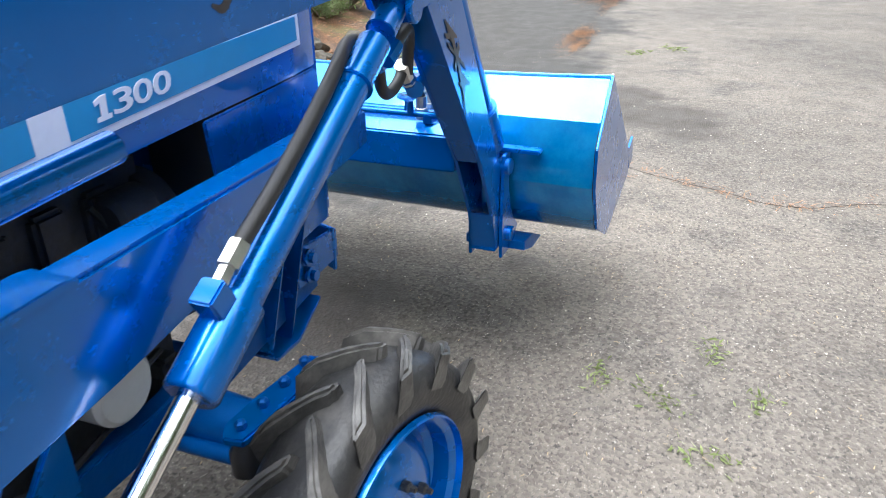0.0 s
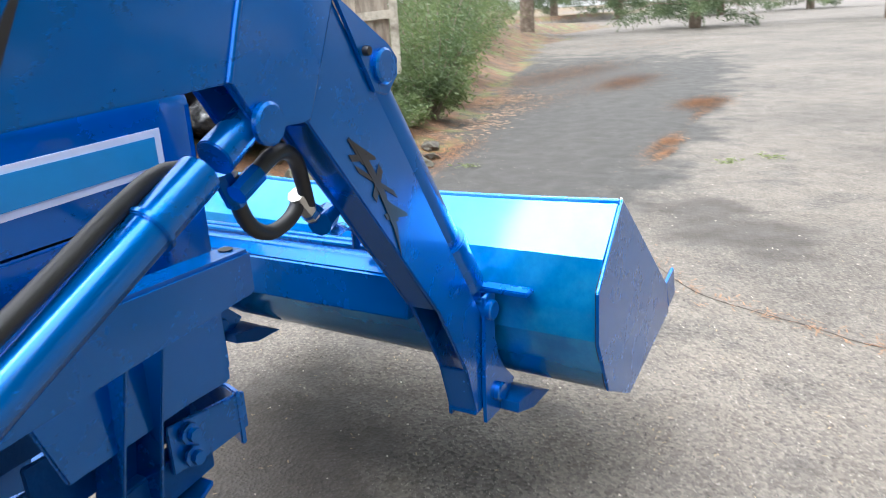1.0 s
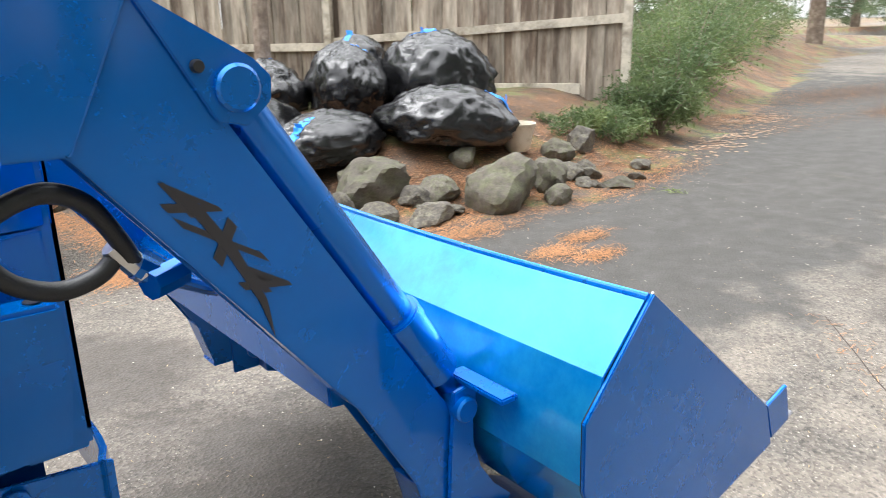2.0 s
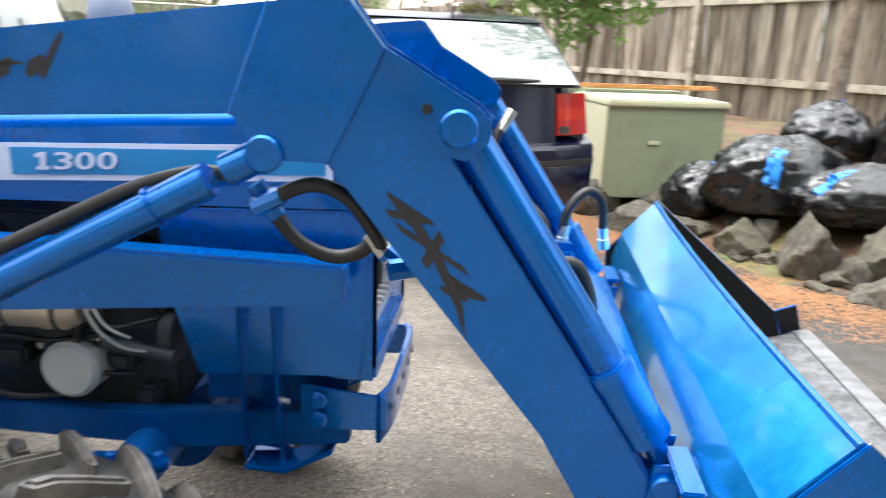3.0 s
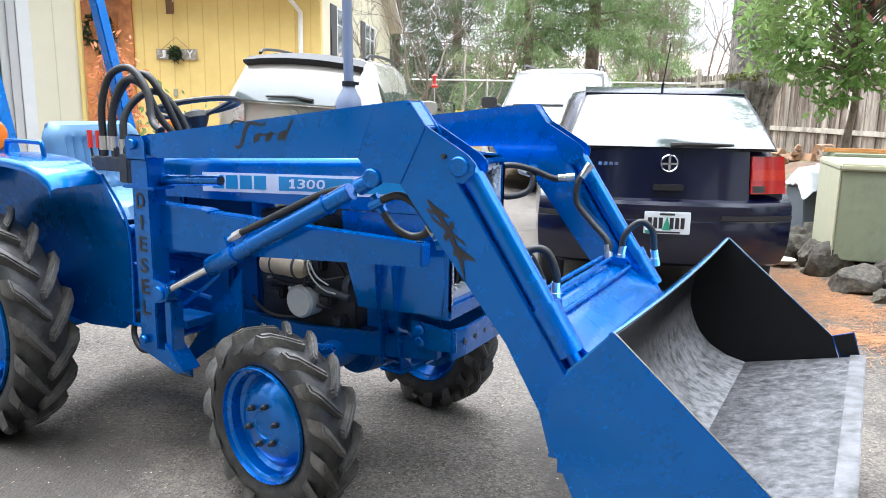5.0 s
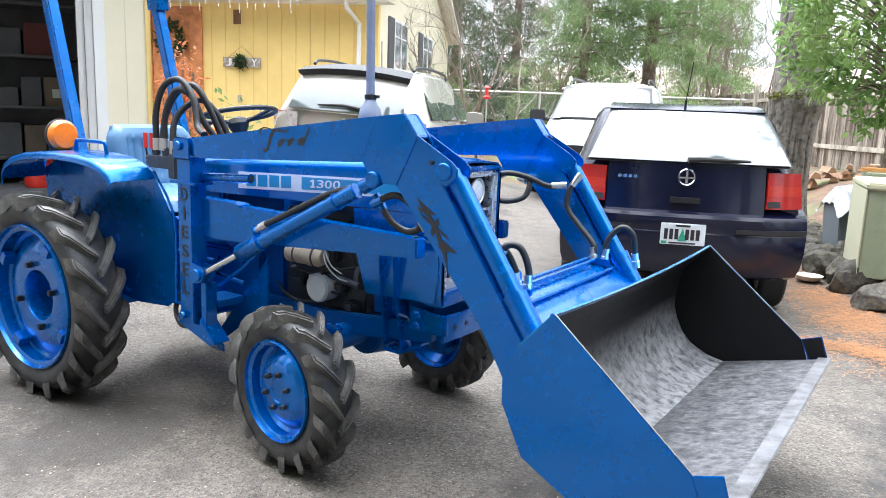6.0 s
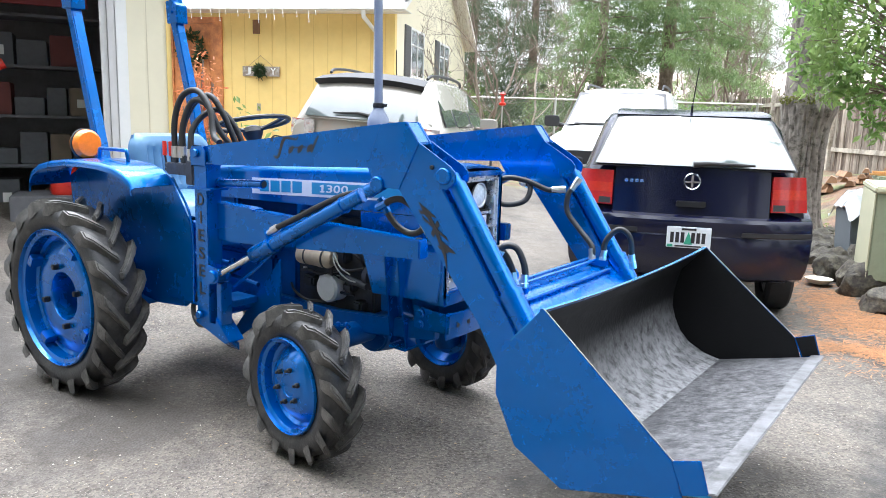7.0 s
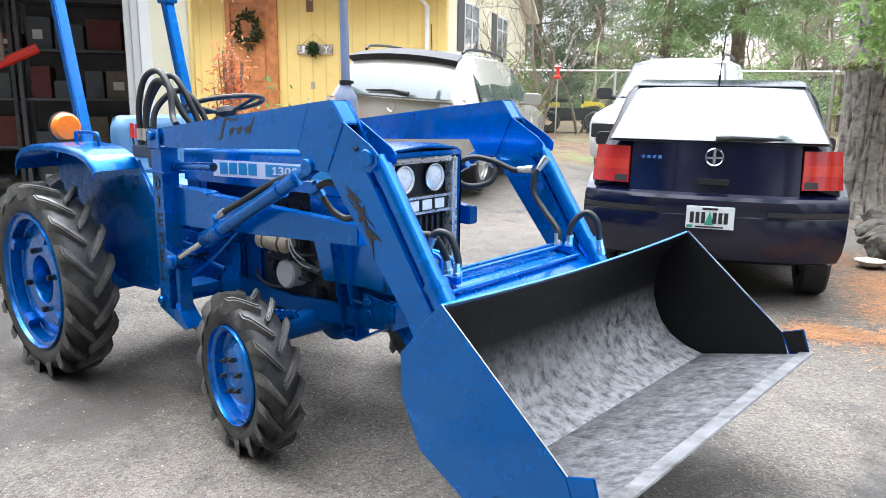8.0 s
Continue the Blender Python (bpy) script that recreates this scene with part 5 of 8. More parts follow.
# dark damp margin along the bed
asphalt = g_mix(g_range(g_math("ADD", wet.outputs["Fac"], g_range(g_noise(1.6, 8), 0.3, 0.7, -0.55, 0.55)), 0.25, 0.62, 0.0, 0.90), asphalt, g_mix(g_noise(80, 3), (0.012, 0.011, 0.010), (0.062, 0.058, 0.053)))
# old stains; those round the tractor and rear wheel also paint in shade
for sx_, sy_, sr_ in ((4.0, -0.7, 0.42), (4.5, -0.3, 0.30), (1.1, 0.4, 0.55), (2.2, -2.2, 0.3), (0.6, -1.9, 0.3), (-0.9, -0.9, 0.5), (-2.0, -1.3, 0.9), (-2.9, -0.9, 0.9), (0.9, 1.6, 0.5)):
    st_ = gn.new("ShaderNodeVectorMath")
    st_.operation = "DISTANCE"
    gl.new(gtc.outputs["Object"], st_.inputs[0])
    st_.inputs[1].default_value = (sx_, sy_, 0)
    asphalt = g_mix(g_range(g_math("ADD", st_.outputs["Value"], g_range(g_noise(2.4, 8), 0.3, 0.7, -sr_ * 0.6, sr_ * 0.6)), sr_ * 0.65, sr_ * 1.2, 0.76, 0.0), asphalt, (0.046, 0.039, 0.033))
moss = g_range(g_noise(1.3), 0.62, 0.74, 0.0, 0.5)
asphalt = g_mix(moss, asphalt, (0.085, 0.078, 0.052))
earth = g_mix(g_range(g_noise(3.0), 0.4, 0.65), (0.085, 0.054, 0.034), (0.23, 0.115, 0.054))
earth = g_mix(g_range(g_noise(70, 5), 0.45, 0.65), earth, (0.065, 0.045, 0.032))
earth = g_mix(g_range(g_noise(1.4), 0.50, 0.62), earth, (0.115, 0.135, 0.045))
att = gn.new("ShaderNodeAttribute")
att.attribute_name = "soil"
edge = g_math("ADD", att.outputs["Fac"], g_range(g_noise(4.5), 0.3, 0.7, -0.35, 0.35))
mask = g_range(edge, 0.45, 0.62)
gl.new(g_mix(mask, asphalt, earth), gb.inputs["Base Color"])
gl.new(g_range(g_noise(5), 0.3, 0.7, 0.62, 0.95), gb.inputs["Roughness"])
bump = gn.new("ShaderNodeBump")
bump.inputs["Strength"].default_value, bump.inputs["Distance"].default_value = 0.8, 0.006
gl.new(g_math("ADD", vor.outputs["Distance"], g_noise(45, 5)), bump.inputs["Height"])
gl.new(bump.outputs["Normal"], gb.inputs["Normal"])
gm.materials.append(M_GROUND)
tagged(new("ground", gm), "worn grey asphalt driveway with planted earth beside it", "ground", kind="structure")

# ---------- vehicles ----------
M_NAVY_CAR = material("dark_blue_car_paint", (0.004, 0.005, 0.023), 0.20, 0.0, 0.06, 3, spec=0.4, coat=0.35, rough_var=0.03)
M_CARWHITE = material("white_car_paint", (0.72, 0.73, 0.73), 0.25, 0, 0.04, 3, coat=0.6)
M_CARBEIGE = material("champagne_car_paint", (0.46, 0.43, 0.38), 0.25, 0.3, 0.04, 3, coat=0.7)
M_CARGLASS = material("car_glass", (0.10, 0.12, 0.12), 0.03, 0, 0.1, 4, rough_var=0.01, coat=1.0, spec=1.0)
M_CARGLASS.node_tree.nodes["Principled BSDF"].inputs["Coat IOR"].default_value = 1.5
M_CARGLASS.node_tree.nodes["Principled BSDF"].inputs["Coat Roughness"].default_value = 0.0
M_TRIM = material("black_trim", (0.02, 0.02, 0.022), 0.5, 0, 0.15, 20)
M_TAIL = material("red_lamp_lens", (0.38, 0.008, 0.008), 0.14, 0, 0.2, 50, coat=0.5)
M_TAIL2 = material("amber_lamp_lens", (0.46, 0.020, 0.008), 0.14, 0, 0.2, 50, coat=0.5)
M_CARTYRE = material("car_tyre", (0.020, 0.020, 0.021), 0.75, 0, 0.2, 20)
M_ALLOY = material("alloy", (0.5, 0.5, 0.5), 0.3, 1.0, 0.1, 20)
M_SILVER = material("silver_badge", (0.75, 0.76, 0.78), 0.15, 1.0, 0.05, 30)
M_PLATE = material("plate_white", (0.72, 0.74, 0.76), 0.4, 0, 0.05, 30)
M_GREEN_BAR = material("plate_green", (0.05, 0.32, 0.20), 0.4, 0, 0.1, 30)


def loft(bm, secs):
    """secs: (y, half outline of (x, z) from the sill to the roof's middle)."""
    rows = []
    for y, half in secs:
        row = [(-x, y, z) for x, z in half] + [(x, y, z) for x, z in half[::-1][1:]]
        rows.append(row)
    v = [[bm.verts.new(p) for p in r] for r in rows]
    for a, b in zip(v, v[1:]):
        for i in range(len(a) - 1):
            bm.faces.new((a[i], a[i + 1], b[i + 1], b[i]))
    bm.faces.new(v[0])
    bm.faces.new(v[-1][::-1])
    return bm


def car_section(hw, zb, zbelt, hr, zr):
    return [(hw - 0.10, zb), (hw - 0.02, zb + 0.06), (hw, zb + 0.25), (hw + 0.005, zbelt - 0.22), (hw - 0.02, zbelt - 0.05), (hw - 0.06, zbelt),
            (hr + 0.05, zr - 0.10), (hr, zr - 0.04), (hr - 0.18, zr - 0.008), (0, zr)]


def car_wheel(parent, x, y, r, w, rim_mat):
    s = 1 if x > 0 else -1
    wh = new("wheel")
    wh.parent = parent
    bm = B()
    lathe(bm, [(r * 0.62, -w / 2 + 0.02), (r * 0.8, -w / 2), (r * 0.95, -w / 2 + 0.01), (r, -w / 2 + 0.03), (r, w / 2 - 0.03), (r * 0.95, w / 2 - 0.01), (r * 0.8, w / 2), (r * 0.62, w / 2 - 0.02)], (x, y, r), "x", 36, close=True)
    part("tyre", bm, M_CARTYRE, wh)
    bm = B()
    lathe(bm, [(r * 0.64, -0.06), (r * 0.64, s * (w / 2 - 0.02)), (r * 0.58, s * (w / 2 - 0.02)), (r * 0.55, s * (w / 2 - 0.05)), (r * 0.2, s * (w / 2 - 0.03)), (0.01, s * (w / 2 - 0.02))], (x, y, r), "x", 30)
    part("rim", bm, rim_mat, wh)


def door_mirror(bm, sd, x, y, z, w, h):
    """A mirror housing, rounded at the front, with a stalk to the door."""
    rows = []
    for dy, k in ((-0.045, 0.90), (-0.04, 1.0), (0.0, 0.97), (0.045, 0.80), (0.07, 0.45)):
        rows.append([(x * sd + sd * (w * k * math.copysign(abs(math.cos(a)) ** 0.5, math.cos(a))), y + dy, z + h * k * math.copysign(abs(math.sin(a)) ** 0.5, math.sin(a))) for a in np.linspace(0, 2 * math.pi, 29)])
    grid_sheet(bm, rows)
    bm.faces.new([bm.verts.new(p) for p in rows[0][:-1]])
    tube(bm, [(sd * (x - 0.22), y + 0.03, z - h), (sd * (x - 0.05), y, z - h * 0.6)], 0.025, 8)


def sheet(name, rows, t, mat_, parent, label="", smooth=50):
    bm = B()
    grid_sheet(bm, rows)
    thick(bm, t)
    return part(name, bm, mat_, parent, label, smooth=smooth)


def ry(x, y0=0.0, k=0.13):
    """The rounding of a car's tail across its width."""
    return y0 + k * (abs(x) / 0.80) ** 3.2


hatch_car = thing("hatchback_car", "dark navy blue hatchback car seen from behind, parked", "car", pose(0.590, 2.768, 0.0, 0, 0, 22.0) @ Matrix.Scale(1.02, 4))
bm = B()
loft(bm, [(0.20, car_section(0.80, 0.30, 0.95, 0.62, 1.16)), (0.30, car_section(0.83, 0.28, 0.98, 0.61, 1.33)), (0.46, car_section(0.85, 0.26, 1.0, 0.585, 1.495)), (0.75, car_section(0.865, 0.24, 1.0, 0.60, 1.535)),
          (1.6, car_section(0.868, 0.24, 0.98, 0.60, 1.55)), (2.2, car_section(0.868, 0.24, 0.96, 0.58, 1.51)), (2.55, car_section(0.868, 0.24, 0.95, 0.60, 1.25)), (2.95, car_section(0.86, 0.24, 0.93, 0.62, 1.0)),
          (3.6, car_section(0.84, 0.25, 0.86, 0.6, 0.90)), (4.0, car_section(0.76, 0.28, 0.74, 0.5, 0.76)), (4.12, car_section(0.6, 0.32, 0.6, 0.4, 0.62))])
part("body", bm, M_NAVY_CAR, hatch_car, smooth=40)
X = np.linspace(-1, 1, 25)
# tailgate, bumper, window, lamps
sheet("tailgate", [[(x * (0.545 - 0.01 * s), ry(x * 0.545, 0.045 + 0.05 * s), 0.735 + 0.395 * s) for x in X] for s in np.linspace(0, 1, 6)], 0.03, M_NAVY_CAR, hatch_car)
sheet("rear_bumper", [[(x * hw, ry(x * hw, y0, 0.14), z) for x in X] for hw, y0, z in ((0.84, 0.20, 0.86), (0.85, 0.10, 0.80), (0.85, 0.015, 0.765), (0.855, 0.0, 0.74), (0.86, 0.0, 0.66), (0.862, 0.005, 0.64), (0.862, 0.0, 0.63), (0.86, 0.008, 0.50), (0.85, 0.03, 0.40), (0.83, 0.07, 0.33), (0.80, 0.14, 0.30))], 0.02, M_NAVY_CAR, hatch_car, smooth=30)
sheet("roof_spoiler", [[(x * hw, ry(x * hw, y0, 0.04), z) for x in X] for hw, y0, z in ((0.545, 0.425, 1.482), (0.555, 0.418, 1.490), (0.555, 0.50, 1.516), (0.54, 0.74, 1.540))], 0.015, M_NAVY_CAR, hatch_car)
sheet("rear_window", [[(x * (0.69 - 0.155 * s), ry(x * 0.62, 0.085 + 0.33 * s - 0.10 * s * (1 - s), 0.06), 1.128 + 0.352 * s) for x in X] for s in np.linspace(0, 1, 8)], 0.006, M_CARGLASS, hatch_car, "rear window mirroring bright sky and trees")
sheet("window_seal", [[(x * (0.71 - 0.155 * s), ry(x * 0.62, 0.095 + 0.34 * s - 0.14 * s * (1 - s), 0.06), 1.112 + 0.374 * s) for x in X] for s in np.linspace(0, 1, 8)], 0.006, M_TRIM, hatch_car)
for sd in (-1, 1):
    def lamp(x0, x1, z0, z1, mt, nm, lab="", lift=0.0):
        return sheet(nm, [[(sd * x, ry(x, 0.03 - lift + 0.05 * (z - 0.8) / 0.3, 0.15), z) for x in np.linspace(x0, x1 - 0.03 * (z - 0.8) / 0.3, 10)] for z in np.linspace(z0, z1, 5)], 0.02, mt, hatch_car, lab)
    lamp(0.553, 0.815, 0.825, 1.075, M_TAIL, "tail_lamp", "red and amber tail lamp")
    lamp(0.557, 0.808, 0.915, 0.985, M_TAIL2, "indicator_band", lift=0.004)
    lamp(0.565, 0.655, 0.835, 0.878, M_TRIM, "reversing_lens", lift=0.004)
    sheet("bumper_strip", [[(sd * x, ry(x, -0.010, 0.14), z) for x in np.linspace(0.36, 0.86, 10)] for z in (0.648, 0.66, 0.678)], 0.012, M_TRIM, hatch_car)
    sheet("side_window", [[(sd * (0.80 - 0.20 * s + 0.004), y, 0.985 + 0.42 * s) for y in np.linspace(0.55 + 0.1 * s, 2.45 - 0.35 * s, 8)] for s in np.linspace(0, 1, 4)], 0.006, M_CARGLASS, hatch_car)
    bm = B()
    door_mirror(bm, sd, 0.97, 2.35, 1.0, 0.1, 0.07)
    part("mirror", bm, M_TRIM, hatch_car)
    for y in (0.72, 3.23):
        car_wheel(hatch_car, sd * 0.745, y, 0.315, 0.20, M_ALLOY)
bm2 = B()
lathe(bm2, [(0.050, -0.006), (0.056, -0.012), (0.060, -0.006), (0.058, 0.004), (0.049, 0.004)], (0, 0.056, 1.022), "y", 40, close=True)
box(bm2, -0.05, 0.05, 0.046, 0.052, 1.012, 1.024)
box(bm2, -0.008, 0.008, 0.046, 0.052, 0.975, 1.07)
part("badge", bm2, M_SILVER, hatch_car, "round silver badge")
for k in range(4):
    bm = B()
    box(bm, -0.47 + k * 0.036, -0.445 + k * 0.036, 0.055, 0.062, 1.000, 1.022)
    part("name_bar", bm, M_SILVER, hatch_car, bevel=0.003)
bm = B()
box(bm, -0.15, 0.155, -0.012, -0.004, 0.548, 0.700)
plate = part("number_plate", bm, M_PLATE, hatch_car, "white plate with dark bars and a green patch", bevel=0.003)
for x0, x1, z0, z1 in [(-0.125 + k * 0.036, -0.100 + k * 0.036, 0.585, 0.660) for k in (0, 1, 2, 4, 5, 6)] + [(-0.05, 0.05, 0.676, 0.690), (-0.09, 0.09, 0.556, 0.566)]:
    bm = B()
    box(bm, x0, x1, -0.0145, -0.011, z0, z1)
    part("plate_bar", bm, M_BLACK_DECAL, plate)
bm = B()
prism(bm, [(-0.030, 0.575), (0.030, 0.575), (0.0, 0.668)], -0.0143, -0.0112)
part("plate_emblem", bm, M_GREEN_BAR, plate)
bm = B()
box(bm, -0.142, -0.105, -0.0143, -0.0112, 0.553, 0.572)
part("plate_emblem", bm, M_GREEN_BAR, plate)
bm = B()
box(bm, -0.10, 0.105, 0.028, 0.06, 0.838, 0.880)
part("handle_recess", bm, M_BLACK, hatch_car, bevel=0.006)
bm = B()
tube(bm, [(0.0, 0.065, 1.140), (0.10, 0.068, 1.150), (0.42, 0.105, 1.147)], [0.024, 0.017, 0.009], 8)
part("rear_wiper", bm, M_BLACK, hatch_car)
bm = B()
tube(bm, [(0.0, 0.56, 1.52), (0.0, 0.53, 1.57)], 0.009, 8)
tube(bm, [(0.0, 0.53, 1.57), (0.015, 0.42, 1.84)], 0.004, 6)
part("aerial", bm, M_BLACK, hatch_car)

# pale SUV parked beside the house
suv = thing("suv_car", "pale champagne SUV seen from behind, parked by the house", "car", pose(-4.03, 4.262, 0.25, 0, 3, 21) @ Matrix.Diagonal((1.10, 1.05, 1.04, 1.0)))
bm = B()
loft(bm, [(0.10, car_section(0.84, 0.34, 1.0, 0.60, 1.15)), (0.18, car_section(0.88, 0.32, 1.06, 0.60, 1.30)), (0.40, car_section(0.90, 0.30, 1.08, 0.62, 1.60)), (0.8, car_section(0.92, 0.28, 1.08, 0.64, 1.68)),
          (1.9, car_section(0.92, 0.28, 1.06, 0.64, 1.70)), (2.6, car_section(0.92, 0.28, 1.05, 0.63, 1.62)), (3.4, car_section(0.91, 0.28, 1.04, 0.65, 1.12)), (4.3, car_section(0.86, 0.30, 0.9, 0.6, 0.95)), (4.6, car_section(0.7, 0.35, 0.75, 0.5, 0.8))])
part("body", bm, M_CARBEIGE, suv, smooth=40)
sheet("tailgate", [[(x * 0.80, ry(x * 0.8, 0.03 + 0.06 * s, 0.13), 0.72 + 0.40 * s) for x in X] for s in np.linspace(0, 1, 5)], 0.03, M_CARBEIGE, suv)
sheet("rear_bumper", [[(x * hw, ry(x * hw, y0, 0.14), z) for x in X] for hw, y0, z in ((0.90, 0.08, 0.76), (0.91, 0.0, 0.72), (0.915, -0.02, 0.55), (0.90, 0.02, 0.42), (0.86, 0.10, 0.36))], 0.02, M_CARBEIGE, suv)
sheet("rear_window", [[(x * (0.675 - 0.10 * s), ry(x * 0.68, 0.015 + 0.30 * s - 0.12 * s * (1 - s), 0.10), 1.11 + 0.44 * s) for x in X] for s in np.linspace(0, 1, 7)], 0.006, M_CARGLASS, suv)
sheet("window_seal", [[(x * (0.70 - 0.10 * s), ry(x * 0.70, 0.025 + 0.30 * s - 0.12 * s * (1 - s), 0.10), 1.085 + 0.49 * s) for x in X] for s in np.linspace(0, 1, 7)], 0.006, M_CARBEIGE, suv)
sheet("spoiler", [[(x * hw, ry(x * hw, y0, 0.08), z - 0.05 * x * x) for x in X] for hw, y0, z in ((0.62, 0.31, 1.525), (0.66, 0.24, 1.57), (0.66, 0.22, 1.60), (0.64, 0.42, 1.655), (0.6, 0.6, 1.68))], 0.012, M_TRIM, suv, "black tailgate spoiler")
bm = B()
tube(bm, [(-0.30, 0.01, 1.165), (0.0, 0.01, 1.18), (0.20, 0.02, 1.15)], [0.012, 0.018, 0.026], 8)
part("rear_wiper", bm, M_BLACK, suv)
bm = B()
lathe(bm, [(0.045, -0.004), (0.052, -0.010), (0.056, -0.002), (0.05, 0.004)], (0, 0.035, 0.99), "y", 30, close=True)
part("badge", bm, M_SILVER, suv)
for sd in (-1, 1):
    sheet("tail_lamp", [[(sd * x, ry(x, 0.03, 0.13) - 0.012, z) for x in np.linspace(0.56, 0.90, 8)] for z in np.linspace(0.88, 1.06, 4)], 0.02, material("clear_lamp", (0.6, 0.55, 0.52), 0.15, 0.3, 0.4, 20, (0.5, 0.05, 0.03), (0.5, 0.6), 9, coat=0.6), suv)
    for y0, y1, y2, y3 in ((0.62, 1.15, 0.68, 1.15), (1.22, 2.05, 1.22, 2.02), (2.12, 3.0, 2.10, 2.62)):
        sheet("side_window", [[(sd * (0.865 - 0.20 * s + 0.010), y0 + (y2 - y0) * s + (y1 + (y3 - y1) * s - y0 - (y2 - y0) * s) * q, 1.10 + 0.44 * s) for q in np.linspace(0, 1, 5)] for s in np.linspace(0, 1, 4)], 0.006, M_CARGLASS, suv)
    bm = B()
    tube(bm, spline([(sd * 0.60, 0.62, 1.65), (sd * 0.61, 0.78, 1.700), (sd * 0.61, 1.4, 1.722), (sd * 0.61, 2.2, 1.700), (sd * 0.60, 2.40, 1.64)], 5), 0.018, 10)
    part("roof_rail", bm, M_TRIM, suv)
    bm = B()
    door_mirror(bm, sd, 1.03, 2.55, 1.14, 0.125, 0.085)
    part("mirror", bm, M_CARBEIGE, suv)
    for y in (0.85, 3.57):
        car_wheel(suv, sd * 0.79, y, 0.36, 0.22, M_ALLOY)
bm = B()
tube(bm, [(0.18, 0.75, 1.68), (0.18, 0.68, 1.98)], 0.006, 6)
part("aerial", bm, M_BLACK, suv)

# white SUV facing the drive
van = thing("white_suv_car", "white SUV with dark windscreen, parked nose-on behind the hatchback", "car", pose(-2.60, 8.50, 0.06, 0, 0, 14) @ Matrix.Diagonal((1.14, 1.1, 1.19, 1.0)))
bm = B()
loft(bm, [(0.0, car_section(0.72, 0.35, 0.75, 0.55, 0.80)), (0.15, car_section(0.86, 0.32, 0.92, 0.62, 1.0)), (1.1, car_section(0.90, 0.30, 1.02, 0.66, 1.10)), (1.35, car_section(0.90, 0.30, 1.04, 0.72, 1.16)), (1.95, car_section(0.90, 0.30, 1.06, 0.66, 1.66)),
          (2.4, car_section(0.90, 0.30, 1.06, 0.66, 1.73)), (4.0, car_section(0.90, 0.30, 1.06, 0.66, 1.72)), (4.6, car_section(0.86, 0.34, 1.0, 0.6, 1.5))])
part("body", bm, M_CARWHITE, van, smooth=40)
sheet("windscreen", [[(x * (0.74 - 0.10 * s), 1.265 + 0.585 * s + 0.06 * x * x, 1.155 + 0.47 * s) for x in X] for s in np.linspace(0, 1, 7)], 0.006, M_CARGLASS, van)
sheet("windscreen_seal", [[(x * (0.79 - 0.11 * s), 1.275 + 0.60 * s + 0.06 * x * x, 1.128 + 0.515 * s) for x in X] for s in np.linspace(0, 1, 7)], 0.004, M_TRIM, van)
bm = B()
box(bm, -0.80, 0.80, -0.02, 0.02, 0.62, 0.80)
part("radiator_grille", bm, M_TRIM, van, bevel=0.01)
for sd in (-1, 1):
    bm = B()
    box(bm, sd * 0.70 - 0.14, sd * 0.70 + 0.14, 0.02, 0.10, 0.66, 0.84)
    part("headlamp", bm, M_LAMP, van, bevel=0.03)
bm = B()
tube(bm, [(-0.62, 1.27, 1.165), (0.0, 1.24, 1.165), (0.55, 1.27, 1.17)], 0.014, 8)
part("wiper", bm, M_BLACK, van)
for sd in (-1, 1):
    bm = B()
    door_mirror(bm, sd, 1.05, 1.62, 1.19, 0.125, 0.085)
    tube(bm, [(sd * 0.84, 1.62, 1.12), (sd * 1.0, 1.62, 1.16)], 0.03, 8)
    part("mirror", bm, M_TRIM, van)
    bm = B()
    tube(bm, spline([(sd * 0.60, 2.2, 1.70), (sd * 0.60, 2.4, 1.775), (sd * 0.60, 3.6, 1.775), (sd * 0.60, 3.8, 1.70)], 5), 0.018, 8)
    part("roof_rail", bm, M_TRIM, van)
    sheet("side_window", [[(sd * (0.845 - 0.17 * s + 0.010), y, 1.10 + 0.44 * s) for y in np.linspace(1.75 + 0.3 * s, 4.0, 6)] for s in np.linspace(0, 1, 4)], 0.006, M_CARGLASS, van)
    for y in (0.85, 3.6):
        car_wheel(van, sd * 0.78, y, 0.36, 0.22, M_ALLOY)

# ---------- house ----------
M_SIDING = material("yellow_siding_paint", (0.84, 0.62, 0.22), 0.6, 0, 0.05, 4, (0.80, 0.57, 0.19), (0.4, 0.7), 1.5, 0.1, 60)
M_CREAM = material("pale_cream_paint", (0.80, 0.74, 0.56), 0.6, 0, 0.04, 4)
M_WHITE = material("white_trim_paint", (0.80, 0.80, 0.78), 0.5, 0, 0.05, 6)
M_SHINGLE = material("grey_shingle", (0.24, 0.23, 0.22), 0.9, 0, 0.3, 8, island=0.25, bump=0.4, bump_scale=80)
M_DOOR = material("orange_brown_door", (0.58, 0.22, 0.065), 0.4, 0, 0.25, 7, (0.40, 0.13, 0.04), (0.45, 0.65), 5, coat=0.3)
M_DARKWIN = material("window_glass", (0.06, 0.09, 0.09), 0.05, 0, 0.1, 3, coat=0.8, rough_var=0.02)
M_SHUTTER = material("grey_shutter", (0.11, 0.11, 0.115), 0.6, 0, 0.1, 20)

HOUSE = pose(-8.44, 10.50, 0.24, 0, 0, 23.5) @ Matrix.Scale(1.10, 4)
house = thing("house", "yellow board-sided house with white gutter and grey shingle roof", "house", HOUSE)
